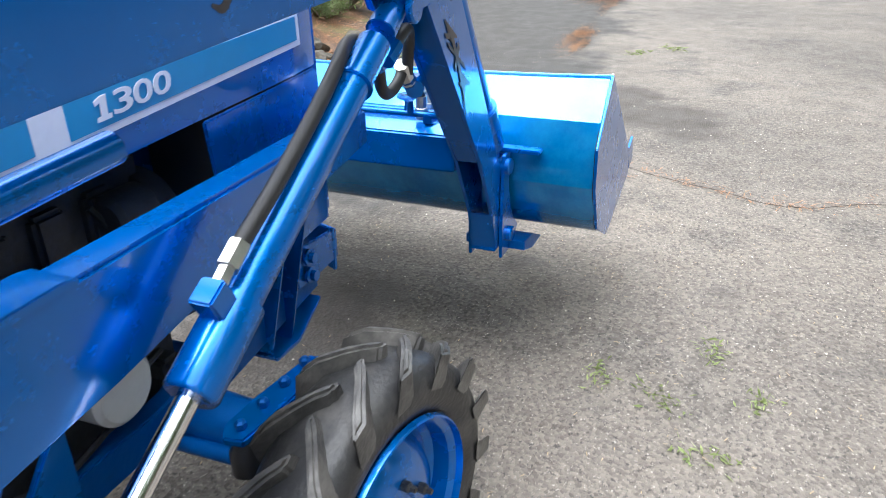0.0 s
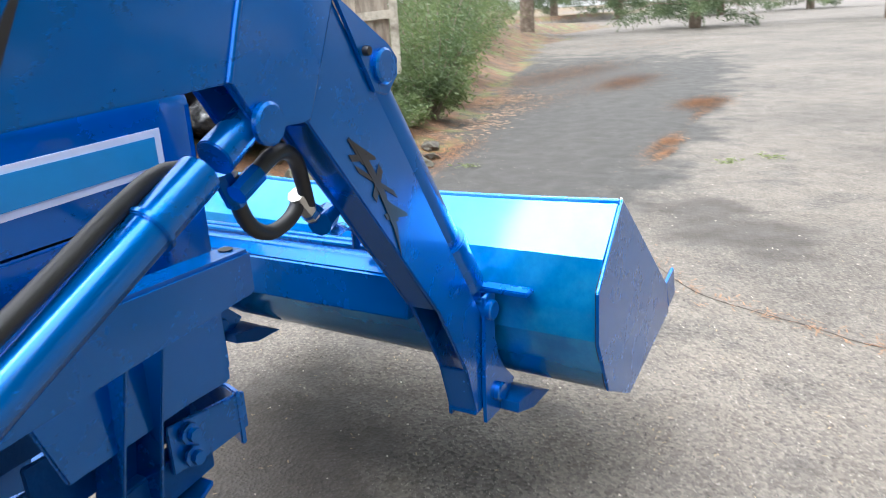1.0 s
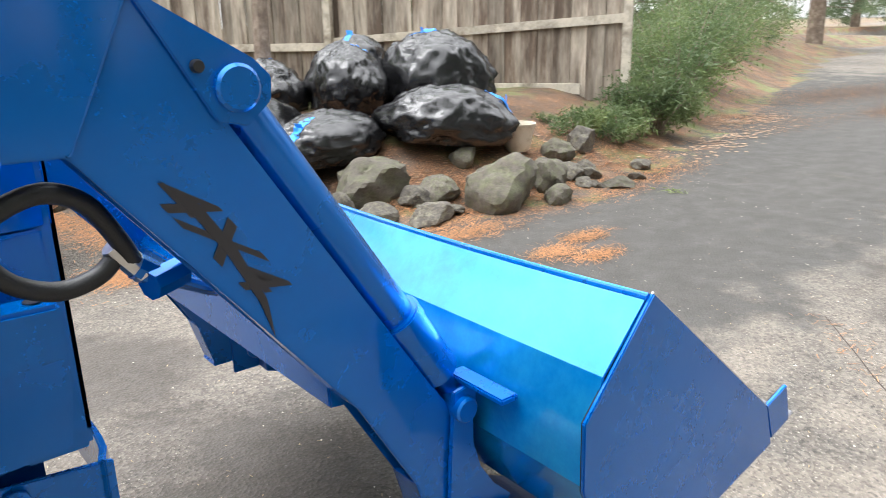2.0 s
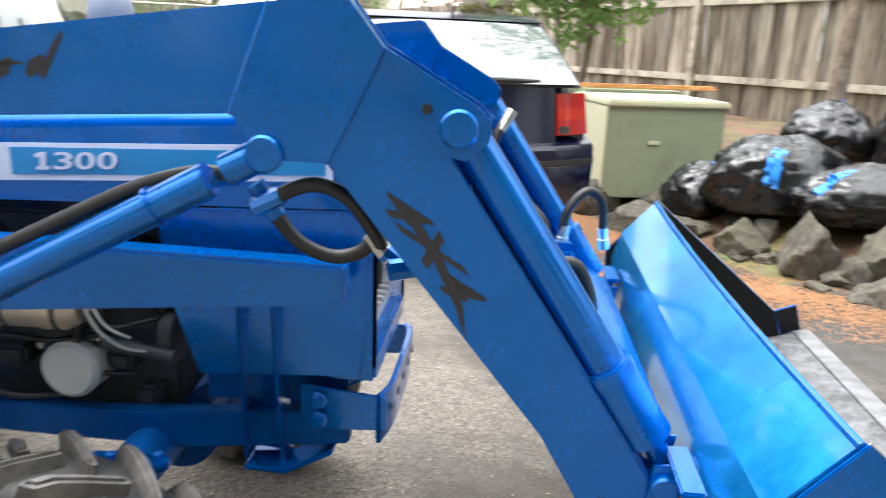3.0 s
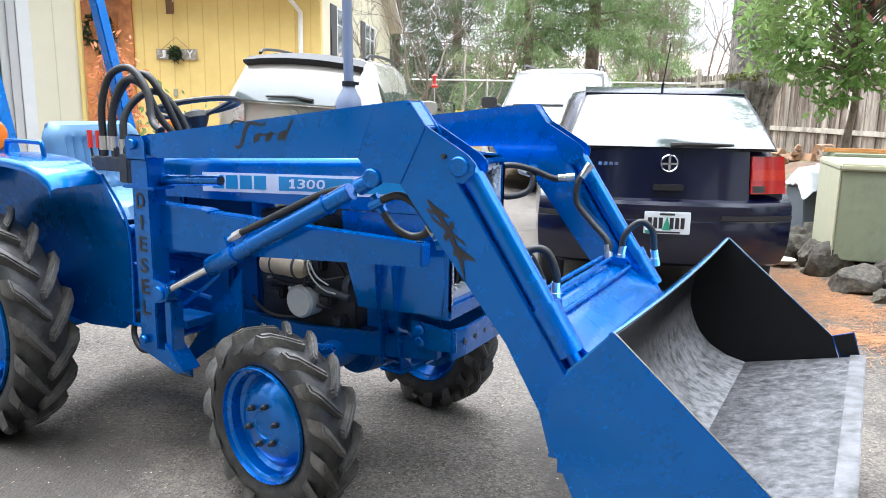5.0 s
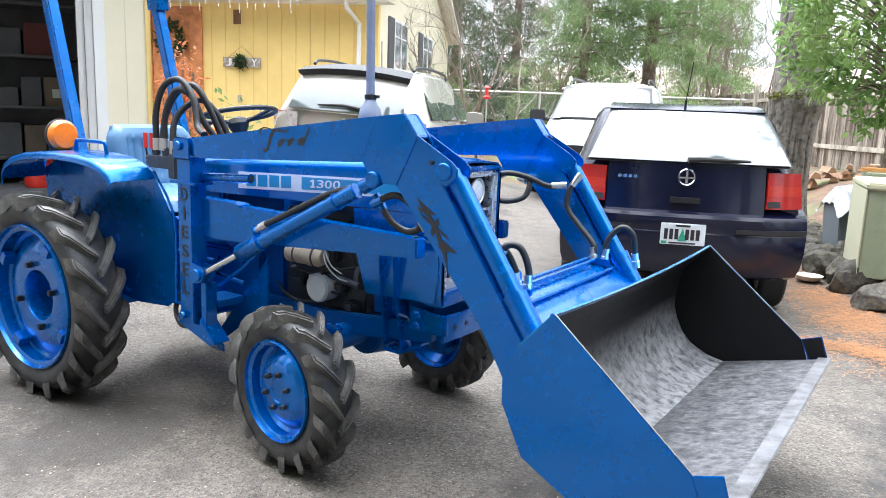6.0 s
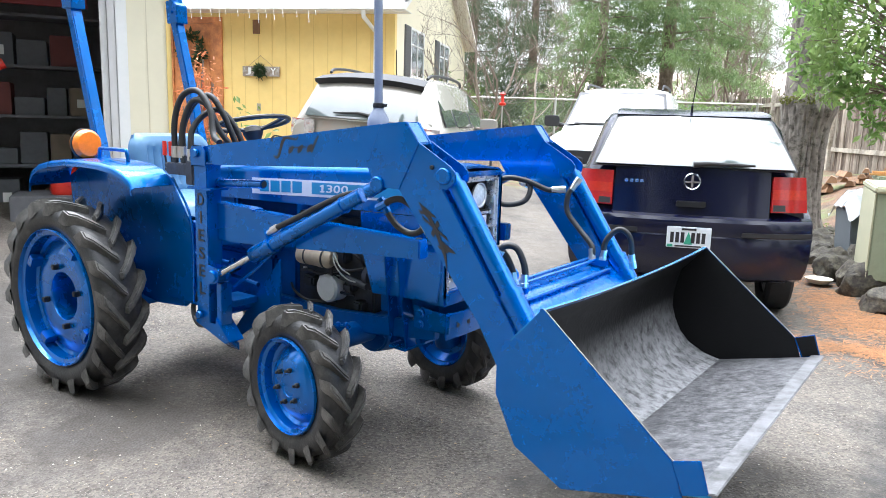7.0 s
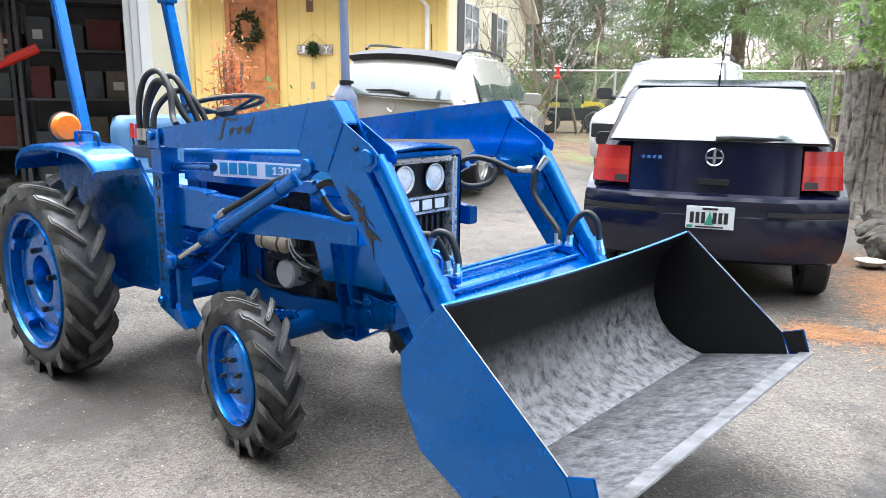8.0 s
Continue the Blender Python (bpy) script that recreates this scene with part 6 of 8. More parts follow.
# local: x along the entry wall (its corner at 0), y back, z up
EAVE = 3.16
bm = B()
box(bm, -9.0, 0.0, 0.0, 0.15, -0.5, EAVE)
wall = part("wall", bm, M_SIDING, house, "yellow vertical board siding")
bm = B()
box(bm, 0.0, 0.015, -0.006, 0.0, -0.5, EAVE)
groove = part("batten", bm, material("batten_paint", (0.70, 0.49, 0.16), 0.7, 0, 0.05, 8), wall, m=pose(-0.2, 0, 0))
for k in range(1, 29):
    again(groove, wall, pose(-0.2 - k * 0.305, 0, 0))
bm = B()
prism(bm, [(0.15, -0.5), (8.0, -0.5), (8.0, EAVE), (4.0, EAVE + 2.0), (0.15, EAVE + 0.1)], -0.15, 0.0, "x")
part("gable_wall", bm, M_CREAM, house, "pale cream gable wall")
for y0 in (1.3, 4.3):
    wf = new("window")
    wf.parent = house
    bm = B()
    box(bm, 0.0, 0.012, y0, y0 + 1.15, 2.02, 2.98)
    part("pane", bm, M_DARKWIN, wf)
    bm = B()
    for a in ((y0 - 0.05, y0, 1.97, 3.03), (y0 + 1.15, y0 + 1.20, 1.97, 3.03), (y0 + 0.55, y0 + 0.60, 2.02, 2.98), (y0, y0 + 1.15, 1.97, 2.02), (y0, y0 + 1.15, 2.98, 3.03), (y0, y0 + 1.15, 2.66, 2.69)):
        box(bm, 0.0, 0.03, *a)
    part("window_frame", bm, M_WHITE, wf)
    bm = B()
    box(bm, 0.0, 0.03, y0 - 0.55, y0 - 0.07, 1.97, 3.03)
    shutter_panel = part("shutter", bm, M_SHUTTER, wf, "dark grey louvred shutter")
    for k in range(14):
        bm = B()
        box(bm, 0.03, 0.036, y0 - 0.52, y0 - 0.10, 2.0 + k * 0.073, 2.05 + k * 0.073)
        part("slat", bm, M_SHUTTER, shutter_panel)
# roof with shingle courses
bm = B()
for k in range(26):
    y0, z0 = -0.5 + k * 0.18, EAVE + 0.10 + k * 0.09
    for i in range(31):
        x0 = -9.3 + i * 0.31 + (0.15 if k % 2 else 0)
        prism(bm, [(y0, z0), (y0 + 0.20, z0 + 0.10), (y0 + 0.20, z0 + 0.115), (y0, z0 + 0.02)], x0, x0 + 0.30, "x")
part("roof", bm, M_SHINGLE, house, "grey asphalt shingle roof", smooth=0)
bm = B()
prism(bm, [(-0.5, EAVE + 0.06), (4.0, EAVE + 2.3), (8.4, EAVE + 0.1), (8.4, EAVE + 0.0), (4.0, EAVE + 2.2), (-0.5, EAVE - 0.04)], -9.3, 0.33, "x")
part("roof_deck", bm, M_WHITE, house)
bm = B()
box(bm, -9.3, 0.35, -0.62, -0.50, EAVE - 0.03, EAVE + 0.11)
box(bm, -9.3, 0.35, -0.50, 0.0, EAVE - 0.03, EAVE - 0.01)
part("gutter", bm, M_WHITE, house, "white rain gutter", bevel=0.01)
bm = B()
tube(bm, [(-0.50, -0.55, EAVE - 0.02), (-0.50, -0.50, EAVE - 0.15), (-0.37, -0.08, EAVE - 0.40), (-0.37, -0.06, 0.0)], 0.045, 10)
part("downspout", bm, M_WHITE, house, "white downspout")
bm = B()
box(bm, -4.87, -3.95, -0.02, 0.02, 0.0, 2.92)
door = part("door", bm, M_DOOR, house, "orange-brown wooden front door", bevel=0.005)
bm = B()
for x0, x1 in ((-4.79, -4.46), (-4.37, -4.04)):
    for z0, z1 in ((0.15, 1.15), (1.3, 2.75)):
        box(bm, x0, x1, -0.035, -0.02, z0, z1)
part("door_panel", bm, M_DOOR, door, bevel=0.01)
bm = B()
box(bm, -5.0, -4.87, -0.05, 0.0, 0.0, 3.05)
box(bm, -3.95, -3.74, -0.05, 0.0, 0.0, 3.05)
box(bm, -4.87, -3.95, -0.05, 0.0, 2.92, 3.05)
part("door_frame", bm, M_DOOR, house, bevel=0.005)

bm = B()
box(bm, -3.28, -2.46, -0.045, -0.02, 1.86, 2.06)
for k in range(4):
    box(bm, -3.28, -2.46, -0.048, -0.045, 1.865 + k * 0.05, 1.905 + k * 0.05)
joy = part("wall_sign", bm, material("weathered_sign_wood", (0.30, 0.24, 0.19), 0.8, 0, 0.3, 20, (0.5, 0.47, 0.43), (0.5, 0.65), 8), house, "weathered plank sign with white letters and a wreath")
for ch, x0 in (("J", -3.22), ("Y", -2.66)):
    lettering("sign_letter", ch, M_WHITE, joy, pose(x0, -0.050, 1.885, 90, 0, 0), 0.13, 0.15, 0.003)
bm = B()
tube(bm, [(-3.15, -0.05, 2.06), (-2.87, -0.05, 2.28), (-2.6, -0.05, 2.06)], 0.006, 6)
part("hanging_cord", bm, material("cord", (0.45, 0.30, 0.15), 0.8), joy)


def leaf_cloud(points, size, aspect=2.6, seed=1, droop=0.3, fold=0.25, per=1, jitter=0.0):
    """Small pointed leaves at points, as raw vertices and faces: two halves folded on the midrib."""
    rg = np.random.default_rng(seed)
    P = np.repeat(np.asarray(points, float), per, axis=0)
    P = P + rg.normal(0, 1, P.shape) * jitter
    n = len(P)
    d = rg.normal(0, 1, (n, 3))
    d[:, 2] -= droop
    d /= np.linalg.norm(d, axis=1)[:, None]
    u = np.cross(d, rg.normal(0, 1, (n, 3)))
    u /= np.linalg.norm(u, axis=1)[:, None] + 1e-9
    w = np.cross(d, u)
    s = size * rg.uniform(0.6, 1.25, n)[:, None]
    half = s / aspect / 2
    v = np.stack([P, P + d * s * 0.5 + u * half + w * half * fold, P + d * s, P + d * s * 0.5 - u * half + w * half * fold], 1).reshape(-1, 3)
    i = np.arange(n)[:, None] * 4
    f = np.concatenate([i + [0, 1, 2], i + [0, 2, 3]])
    return v, f


def raw_part(name, v, f, mat_, parent, label="", smooth=False):
    me = bpy.data.meshes.new(name)
    me.from_pydata(np.asarray(v).tolist(), [], np.asarray(f).tolist())
    me.materials.append(mat_)
    if smooth:
        me.polygons.foreach_set("use_smooth", [True] * len(me.polygons))
    ob = new(name, me)
    ob.parent = parent
    if label:
        tagged(ob, label)
    return ob


def foliage_mat(name, c1, c2, island=0.35, rough=0.5):
    mt = material(name, c1, rough, 0, 0.2, 1.2, c2, (0.4, 0.62), 0.9, island=island)
    bs = mt.node_tree.nodes["Principled BSDF"]
    # thin leaves let light through
    tr, mx = mt.node_tree.nodes.new("ShaderNodeBsdfTranslucent"), mt.node_tree.nodes.new("ShaderNodeMixShader")
    mx.inputs[0].default_value = 0.5
    L = mt.node_tree.links
    L.new(bs.inputs["Base Color"].links[0].from_socket, tr.inputs["Color"])
    L.new(bs.outputs[0], mx.inputs[1])
    L.new(tr.outputs[0], mx.inputs[2])
    L.new(mx.outputs[0], mt.node_tree.nodes["Material Output"].inputs["Surface"])
    return mt


M_FIR = foliage_mat("fir_needles", (0.15, 0.225, 0.09), (0.28, 0.37, 0.16))
M_FIR_DARK = foliage_mat("dark_fir_needles", (0.10, 0.145, 0.075), (0.17, 0.22, 0.105))
M_LAUREL = foliage_mat("glossy_leaf", (0.14, 0.25, 0.065), (0.29, 0.38, 0.14), 0.45, 0.27)
M_JUNIPER = foliage_mat("juniper", (0.085, 0.13, 0.055), (0.16, 0.20, 0.075))
M_BUSH = foliage_mat("bright_bush_leaf", (0.18, 0.28, 0.075), (0.29, 0.36, 0.125))
M_NANDINA = foliage_mat("orange_leaf", (0.78, 0.26, 0.11), (0.82, 0.42, 0.20), 0.3)
M_BARK = material("tree_bark", (0.17, 0.125, 0.095), 0.9, 0, 0.3, 10, (0.28, 0.225, 0.18), (0.45, 0.65), 5, 0.9, 22)
M_OAKBARK = material("furrowed_bark", (0.22, 0.195, 0.17), 0.92, 0, 0.45, 14, (0.085, 0.075, 0.06), (0.50, 0.62), 9, 1.0, 30)
M_TWIG = material("bare_twigs", (0.20, 0.155, 0.125), 0.85, 0, 0.2, 8, (0.30, 0.25, 0.20), (0.4, 0.6), 3)
M_WREATH = foliage_mat("wreath_green", (0.035, 0.075, 0.030), (0.06, 0.10, 0.04))
rgw = np.random.default_rng(3)


def wreath(cx, cz, r, y, size, name, parent):
    a = rgw.uniform(0, 2 * math.pi, 260)
    pts = np.stack([cx + (r + rgw.normal(0, 0.03, 260)) * np.cos(a), y + rgw.uniform(-0.08, -0.02, 260), cz + (r * 1.15 + rgw.normal(0, 0.03, 260)) * np.sin(a)], 1)
    v, f = leaf_cloud(pts, size, 3, 5, 0.0)
    return raw_part(name, v, f, M_WREATH, parent, "green evergreen wreath")


wreath(-2.87, 1.96, 0.08, -0.05, 0.09, "sign_wreath", joy)
wreath(-4.42, 2.37, 0.25, -0.06, 0.16, "door_wreath", door)
bm = B()
box(bm, -3.05, -2.90, -0.03, 0.0, 2.72, 3.0)
part("wall_plaque", bm, material("rust_plaque", (0.20, 0.10, 0.05), 0.7, 0, 0.2, 12), house)
bm = B()
box(bm, -2.98, -2.90, -0.02, 0.0, 1.15, 1.30)
part("wall_outlet", bm, material("outlet_grey", (0.35, 0.33, 0.25), 0.6), house)
rgl = random.Random(4)
bm = B()
tube(bm, [(-8.6, -0.625, EAVE - 0.02), (-1.4, -0.625, EAVE - 0.02)], 0.006, 5)
string = part("light_string", bm, M_WHITE, house, "white icicle light string")
x = -8.6
while x < -1.4:
    drop = rgl.uniform(0.05, 0.22)
    bm = B()
    tube(bm, [(x, -0.625, EAVE - 0.02), (x + 0.02, -0.625, EAVE - 0.04 - drop), (x + 0.02, -0.625, EAVE - 0.075 - drop)], [0.006, 0.006, 0.012], 5)
    part("icicle_light", bm, M_WHITE, string)
    x += rgl.uniform(0.12, 0.35)

# ---------- garage wing, open ----------
garage = thing("garage", "open garage with white jamb, dark and cluttered inside", "garage", pose(-4.12, 1.76, 0.10, 0, 0, 59))
bm = B()
box(bm, -0.37, 0.0, 0.0, 0.14, 0.0, 3.0)
part("wall", bm, M_CREAM, garage, "pale cream painted board wall")
bm = B()
box(bm, -0.205, -0.197, -0.004, 0.0, 0.0, 3.0)
part("batten_groove", bm, material("cream_groove", (0.66, 0.60, 0.44), 0.7), garage)
bm = B()
box(bm, -0.03, 0.012, -0.02, 0.0, 0.0, 3.0)
box(bm, 0.0, 0.012, -0.02, 0.10, 0.0, 3.0)
part("corner_board", bm, M_SIDING, garage)
for x0, x1, y0, nm in ((-0.465, -0.37, -0.03, "door_casing"), (-0.535, -0.468, -0.012, "door_stop"), (-0.60, -0.538, 0.02, "door_jamb")):
    bm = B()
    box(bm, x0, x1, y0, 0.14, 0.0, 2.45)
    part(nm, bm, material("grey_white_trim", (0.62, 0.61, 0.60), 0.5, 0, 0.05, 8) if nm != "door_casing" else M_WHITE, garage, bevel=0.004)
bm = B()
box(bm, -6.5, 0.0, 0.0, 0.14, 2.45, 3.0)
part("header_wall", bm, M_CREAM, garage)
M_DARKWALL = material("unpainted_board", (0.46, 0.46, 0.47), 0.85, 0, 0.2, 5)
for a in ((-6.5, 0.0, 6.0, 6.1, 0.0, 3.0), (-6.6, -6.5, 0.14, 6.1, 0.0, 3.0), (-0.1, 0.0, 0.14, 6.1, 0.0, 3.0), (-6.8, 0.15, -0.3, 6.2, 3.0, 3.1)):
    bm = B()
    box(bm, *a)
    part("inner_wall" if a[4] == 0.0 else "garage_ceiling", bm, M_DARKWALL, garage)
bm = B()
box(bm, -6.5, -0.1, 0.14, 6.0, 0.0, 0.012)
part("garage_floor", bm, material("garage_concrete", (0.28, 0.27, 0.25), 0.8, 0, 0.2, 4), garage)
M_SHELF = material("dark_shelf", (0.13, 0.13, 0.14), 0.6, 0, 0.2, 10)
M_CARTON = material("carton", (0.24, 0.19, 0.14), 0.8, 0, 0.15, 8)
M_TUB = material("dark_tub_plastic", (0.10, 0.105, 0.115), 0.45, 0, 0.2, 12)
GX = pose(-4.12, 1.76, 0.10, 0, 0, 59)


def shelf(x, y, w, d, h, levels):
    t = thing("storage_shelf", "dark steel storage shelf crammed with boxes in the garage", "shelf", GX @ pose(x, y, 0.012))
    for sx in (-1, 1):
        for sy in (-1, 1):
            b = B()
            box(b, sx * w / 2 - 0.02, sx * w / 2 + 0.02, sy * d / 2 - 0.02, sy * d / 2 + 0.02, 0, h)
            part("shelf_post", b, M_SHELF, t)
    for k in range(levels):
        z = 0.15 + k * (h - 0.2) / (levels - 1)
        b = B()
        box(b, -w / 2, w / 2, -d / 2, d / 2, z, z + 0.03)
        part("shelf_board", b, M_SHELF, t)
    return t


for x, y in ((-1.15, 1.75), (-2.5, 1.9), (-3.9, 2.0)):
    shelf(x, y, 1.25, 0.5, 2.3, 5)
rgb = random.Random(8)
for x0 in (-1.15, -2.5, -3.9):
    for k in range(4):
        z = 0.012 + 0.18 + k * 0.525
        xx = x0 - 0.55
        while xx < x0 + 0.4:
            w_ = rgb.uniform(0.18, 0.36)
            h_ = rgb.uniform(0.16, 0.36)
            bm = B()
            box(bm, 0, w_, -0.2, 0.18, 0, h_)
            col = rgb.choice(["dark", "dark", "dark", "carton", "red"])
            mt = {"dark": M_TUB, "carton": M_CARTON, "red": material("dull_red_box", (0.16, 0.035, 0.03), 0.5)}[col]
            bx = solid("storage_box", bm, mt, {"dark": "black plastic storage box on a garage shelf", "carton": "brown cardboard box on a garage shelf", "red": "dull red box on a garage shelf"}[col], "box", "garage boxes", bevel=0.008, m=GX @ pose(xx, 1.78 if x0 > -2 else 1.9, z))
            if rgb.random() < 0.35:
                bm = B()
                box(bm, w_ * 0.25, w_ * 0.65, -0.203, -0.2, h_ * 0.3, h_ * 0.6)
                part("paper_label", bm, M_WHITE, bx)
            xx += w_ + 0.03
for x, y, z, r, tilt in ((-2.02, 0.75, 0.72, 0.10, 20), ):
    wm = thing("spare_wheel", "small alloy wheel propped among the garage clutter", "wheel", GX @ pose(x, y, 0.012))
    bm = B()
    lathe(bm, [(0.10, -0.03), (0.115, -0.025), (0.115, 0.03), (0.10, 0.035), (0.09, 0.0)], (0, 0, 0.72), "y", 28, close=True)
    for k in range(5):
        a = k * 2 * math.pi / 5
        tube(bm, [(0.02 * math.cos(a), -0.02, 0.72 + 0.02 * math.sin(a)), (0.10 * math.cos(a), -0.02, 0.72 + 0.10 * math.sin(a))], 0.014, 6)
    lathe(bm, [(0.03, -0.03), (0.03, 0.03)], (0, 0, 0.72), "y", 16)
    part("alloy_rim", bm, M_ALLOY, wm)
    bm = B()
    tube(bm, [(0, 0.05, 0.0), (0, 0.05, 0.72)], 0.03, 8)
    box(bm, -0.25, 0.25, -0.1, 0.25, 0, 0.3)
    part("stand", bm, M_BLACK, wm)
red = thing("snow_shovel", "red plastic scoop hanging by a strap in the garage", "shovel", GX @ pose(-1.68, 0.75, 0))
bm = B()
tube(bm, spline([(-0.35, 0, 1.62), (-0.15, 0, 1.56), (0.0, 0, 1.63), (0.22, 0.02, 1.74)], 6), [0.035] * 10 + [0.05] * 9, 10)
part("scoop", bm, M_RED, red)
bm = B()
tube(bm, [(-0.1, 0, 1.60), (-0.12, 0, 2.3), (-0.12, 0, 3.0)], 0.03, 8)
part("strap", bm, M_CARTON, red)
bm = B()
box(bm, -5.8, -0.7, 0.55, 0.60, 2.28, 2.40)
solid("overhead_rail", bm, material("dull_red_rail", (0.18, 0.02, 0.02), 0.5), "dull red overhead door rail in the garage", "rail", m=GX)
gear = thing("floor_jack", "red and black clutter heap on the garage floor", "tool", GX @ pose(-0.98, 0.8, 0.012))
bm = B()
box(bm, -0.5, 0.3, -0.2, 0.4, 0, 0.45)
part("crate", bm, M_SHELF, gear, bevel=0.01)
bm = B()
lathe(bm, [(0.14, 0.0), (0.16, 0.05), (0.12, 0.25), (0.05, 0.33)], (0.0, 0.0, 0.45), "z", 10)
part("red_cap", bm, M_RED, gear)

nandina = thing("nandina_shrub", "orange-leaved shrub beside the front door", "shrub", pose(-4.85, 2.62, 0.2) @ Matrix.Diagonal((1, 1, 0.88, 1)))
bm = B()
rgn = np.random.default_rng(11)
pts = []
for k in range(16):
    a, r = rgn.uniform(0, 6.28), rgn.uniform(0.05, 0.24)
    top = (r * math.cos(a), r * math.sin(a), rgn.uniform(1.35, 2.05))
    path = spline([(0.3 * top[0], 0.3 * top[1], 0), (0.5 * top[0], 0.5 * top[1], 0.8), top], 5)
    tube(bm, path, 0.008, 5)
    for p in path[5:]:
        for _ in range(11):
            pts.append(np.array(p) + rgn.normal(0, 0.065, 3))
part("stem", bm, M_TWIG, nandina)
v, f = leaf_cloud(pts, 0.085, 3.2, 12, 0.1)
raw_part("foliage", v, f, M_NANDINA, nandina, "orange-red pointed leaves")
porch = thing("porch_bush", "low green shrub below the orange one", "shrub", pose(-4.95, 3.1, 0.2))
pts = rgn.normal(0, 1, (700, 3)) * (0.28, 0.28, 0.28) + (0, 0, 0.55)
v, f = leaf_cloud(pts, 0.10, 2.4, 13)
raw_part("foliage", v, f, M_BUSH, porch)
bm = B()
for k in range(6):
    tube(bm, [(0, 0, 0), (0.2 * math.cos(k), 0.2 * math.sin(k), 0.5)], 0.008, 5)
part("stem", bm, M_TWIG, porch)

# ---------- board fence ----------
FO, FD = Vector((7.29, 3.79)), Vector((-0.525, 0.851))
M_BOARD = material("weathered_fence_board", (0.092, 0.067, 0.050), 0.9, 0, 0.50, 14, (0.30, 0.262, 0.215), (0.42, 0.60), 3.2, 0.6, 45, island=0.85)


def along_grain(mt, k=0.14):
    """Draws the pattern out along the board and shifts it from board to board."""
    nt = mt.node_tree
    tc = [n for n in nt.nodes if n.type == "TEX_COORD"][0]
    info = nt.nodes.new("ShaderNodeObjectInfo")
    far = nt.nodes.new("ShaderNodeMath")
    far.operation = "MULTIPLY"
    far.inputs[1].default_value = 37.0
    nt.links.new(info.outputs["Random"], far.inputs[0])
    mp = nt.nodes.new("ShaderNodeMapping")
    mp.inputs["Scale"].default_value = (1, 1, k)
    nt.links.new(far.outputs[0], mp.inputs["Location"])
    for l in [l for l in nt.links if l.from_node == tc]:
        nt.links.new(mp.outputs[0], l.to_socket)
    nt.links.new(tc.outputs["Object"], mp.inputs["Vector"])


along_grain(M_BOARD)
fence = thing("board_fence", "weathered grey-brown board fence with rails, standing behind the bed", "fence", pose(FO.x, FO.y, 0, 0, 0, math.degrees(math.atan2(FD.y, FD.x))))
rgf = random.Random(5)
board_meshes = []
for k in range(6):
    bm = B()
    hh = 1.85 + rgf.uniform(-0.02, 0.02)
    box(bm, 0, 0.196, -0.009, 0.009, 0, hh)
    board_meshes.append(mesh_of(bm, "fence_board", 0.003))
    board_meshes[-1].materials.append(M_BOARD)
for k in range(126):
    o = new("fence_board", board_meshes[k % 6])
    o.parent = fence
    o.matrix_basis = pose(0.06 + k * 0.189, 0.03 + (0.010 if k % 2 else -0.010) + rgf.uniform(-0.002, 0.002), 0.44 + rgf.uniform(-0.015, 0.015), rgf.uniform(-0.2, 0.2), rgf.uniform(-0.4, 0.4), 0)
M_POST = material("fence_post_wood", (0.54, 0.49, 0.41), 0.88, 0, 0.2, 9, (0.20, 0.17, 0.13), (0.45, 0.65), 3, 0.5, 40)
for k in range(9):
    bm = B()
    box(bm, -0.05, 0.05, -0.05, 0.05, 0.2, 2.5)
    part("fence_post", bm, M_POST, fence, "pale wooden post", bevel=0.006, m=pose(k * 3.6, 0.085, 0))
for z in (1.0, 2.05):
    for k in range(8):
        # the first bay's lower rail follows the slope
        lift = 0.27 if k == 0 and z == 1.0 else 0.0
        bm = B()
        prism(bm, [(0.05, z + lift), (3.55, z + 0.25 * lift), (3.55, z + 0.25 * lift + 0.09), (0.05, z + lift + 0.10)], 0.04, 0.078)
        part("fence_rail", bm, M_POST, fence, "pale weathered rail", bevel=0.004, m=pose(k * 3.6, 0, 0))
bm = B()
box(bm, 0.5, 3.4, 0.05, 0.075, 0.5, 0.62)
part("kick_board", bm, M_POST, fence, bevel=0.003)

# ---------- rubbish bags, box and pots on the bed ----------
M_BAG = material("black_plastic_film", (0.010, 0.010, 0.011), 0.24, 0, 0.2, 10, bump=0.9, bump_scale=26, spec=0.6)
M_TAPE = material("blue_tape", (0.02, 0.22, 0.70), 0.45, 0, 0.08, 20)


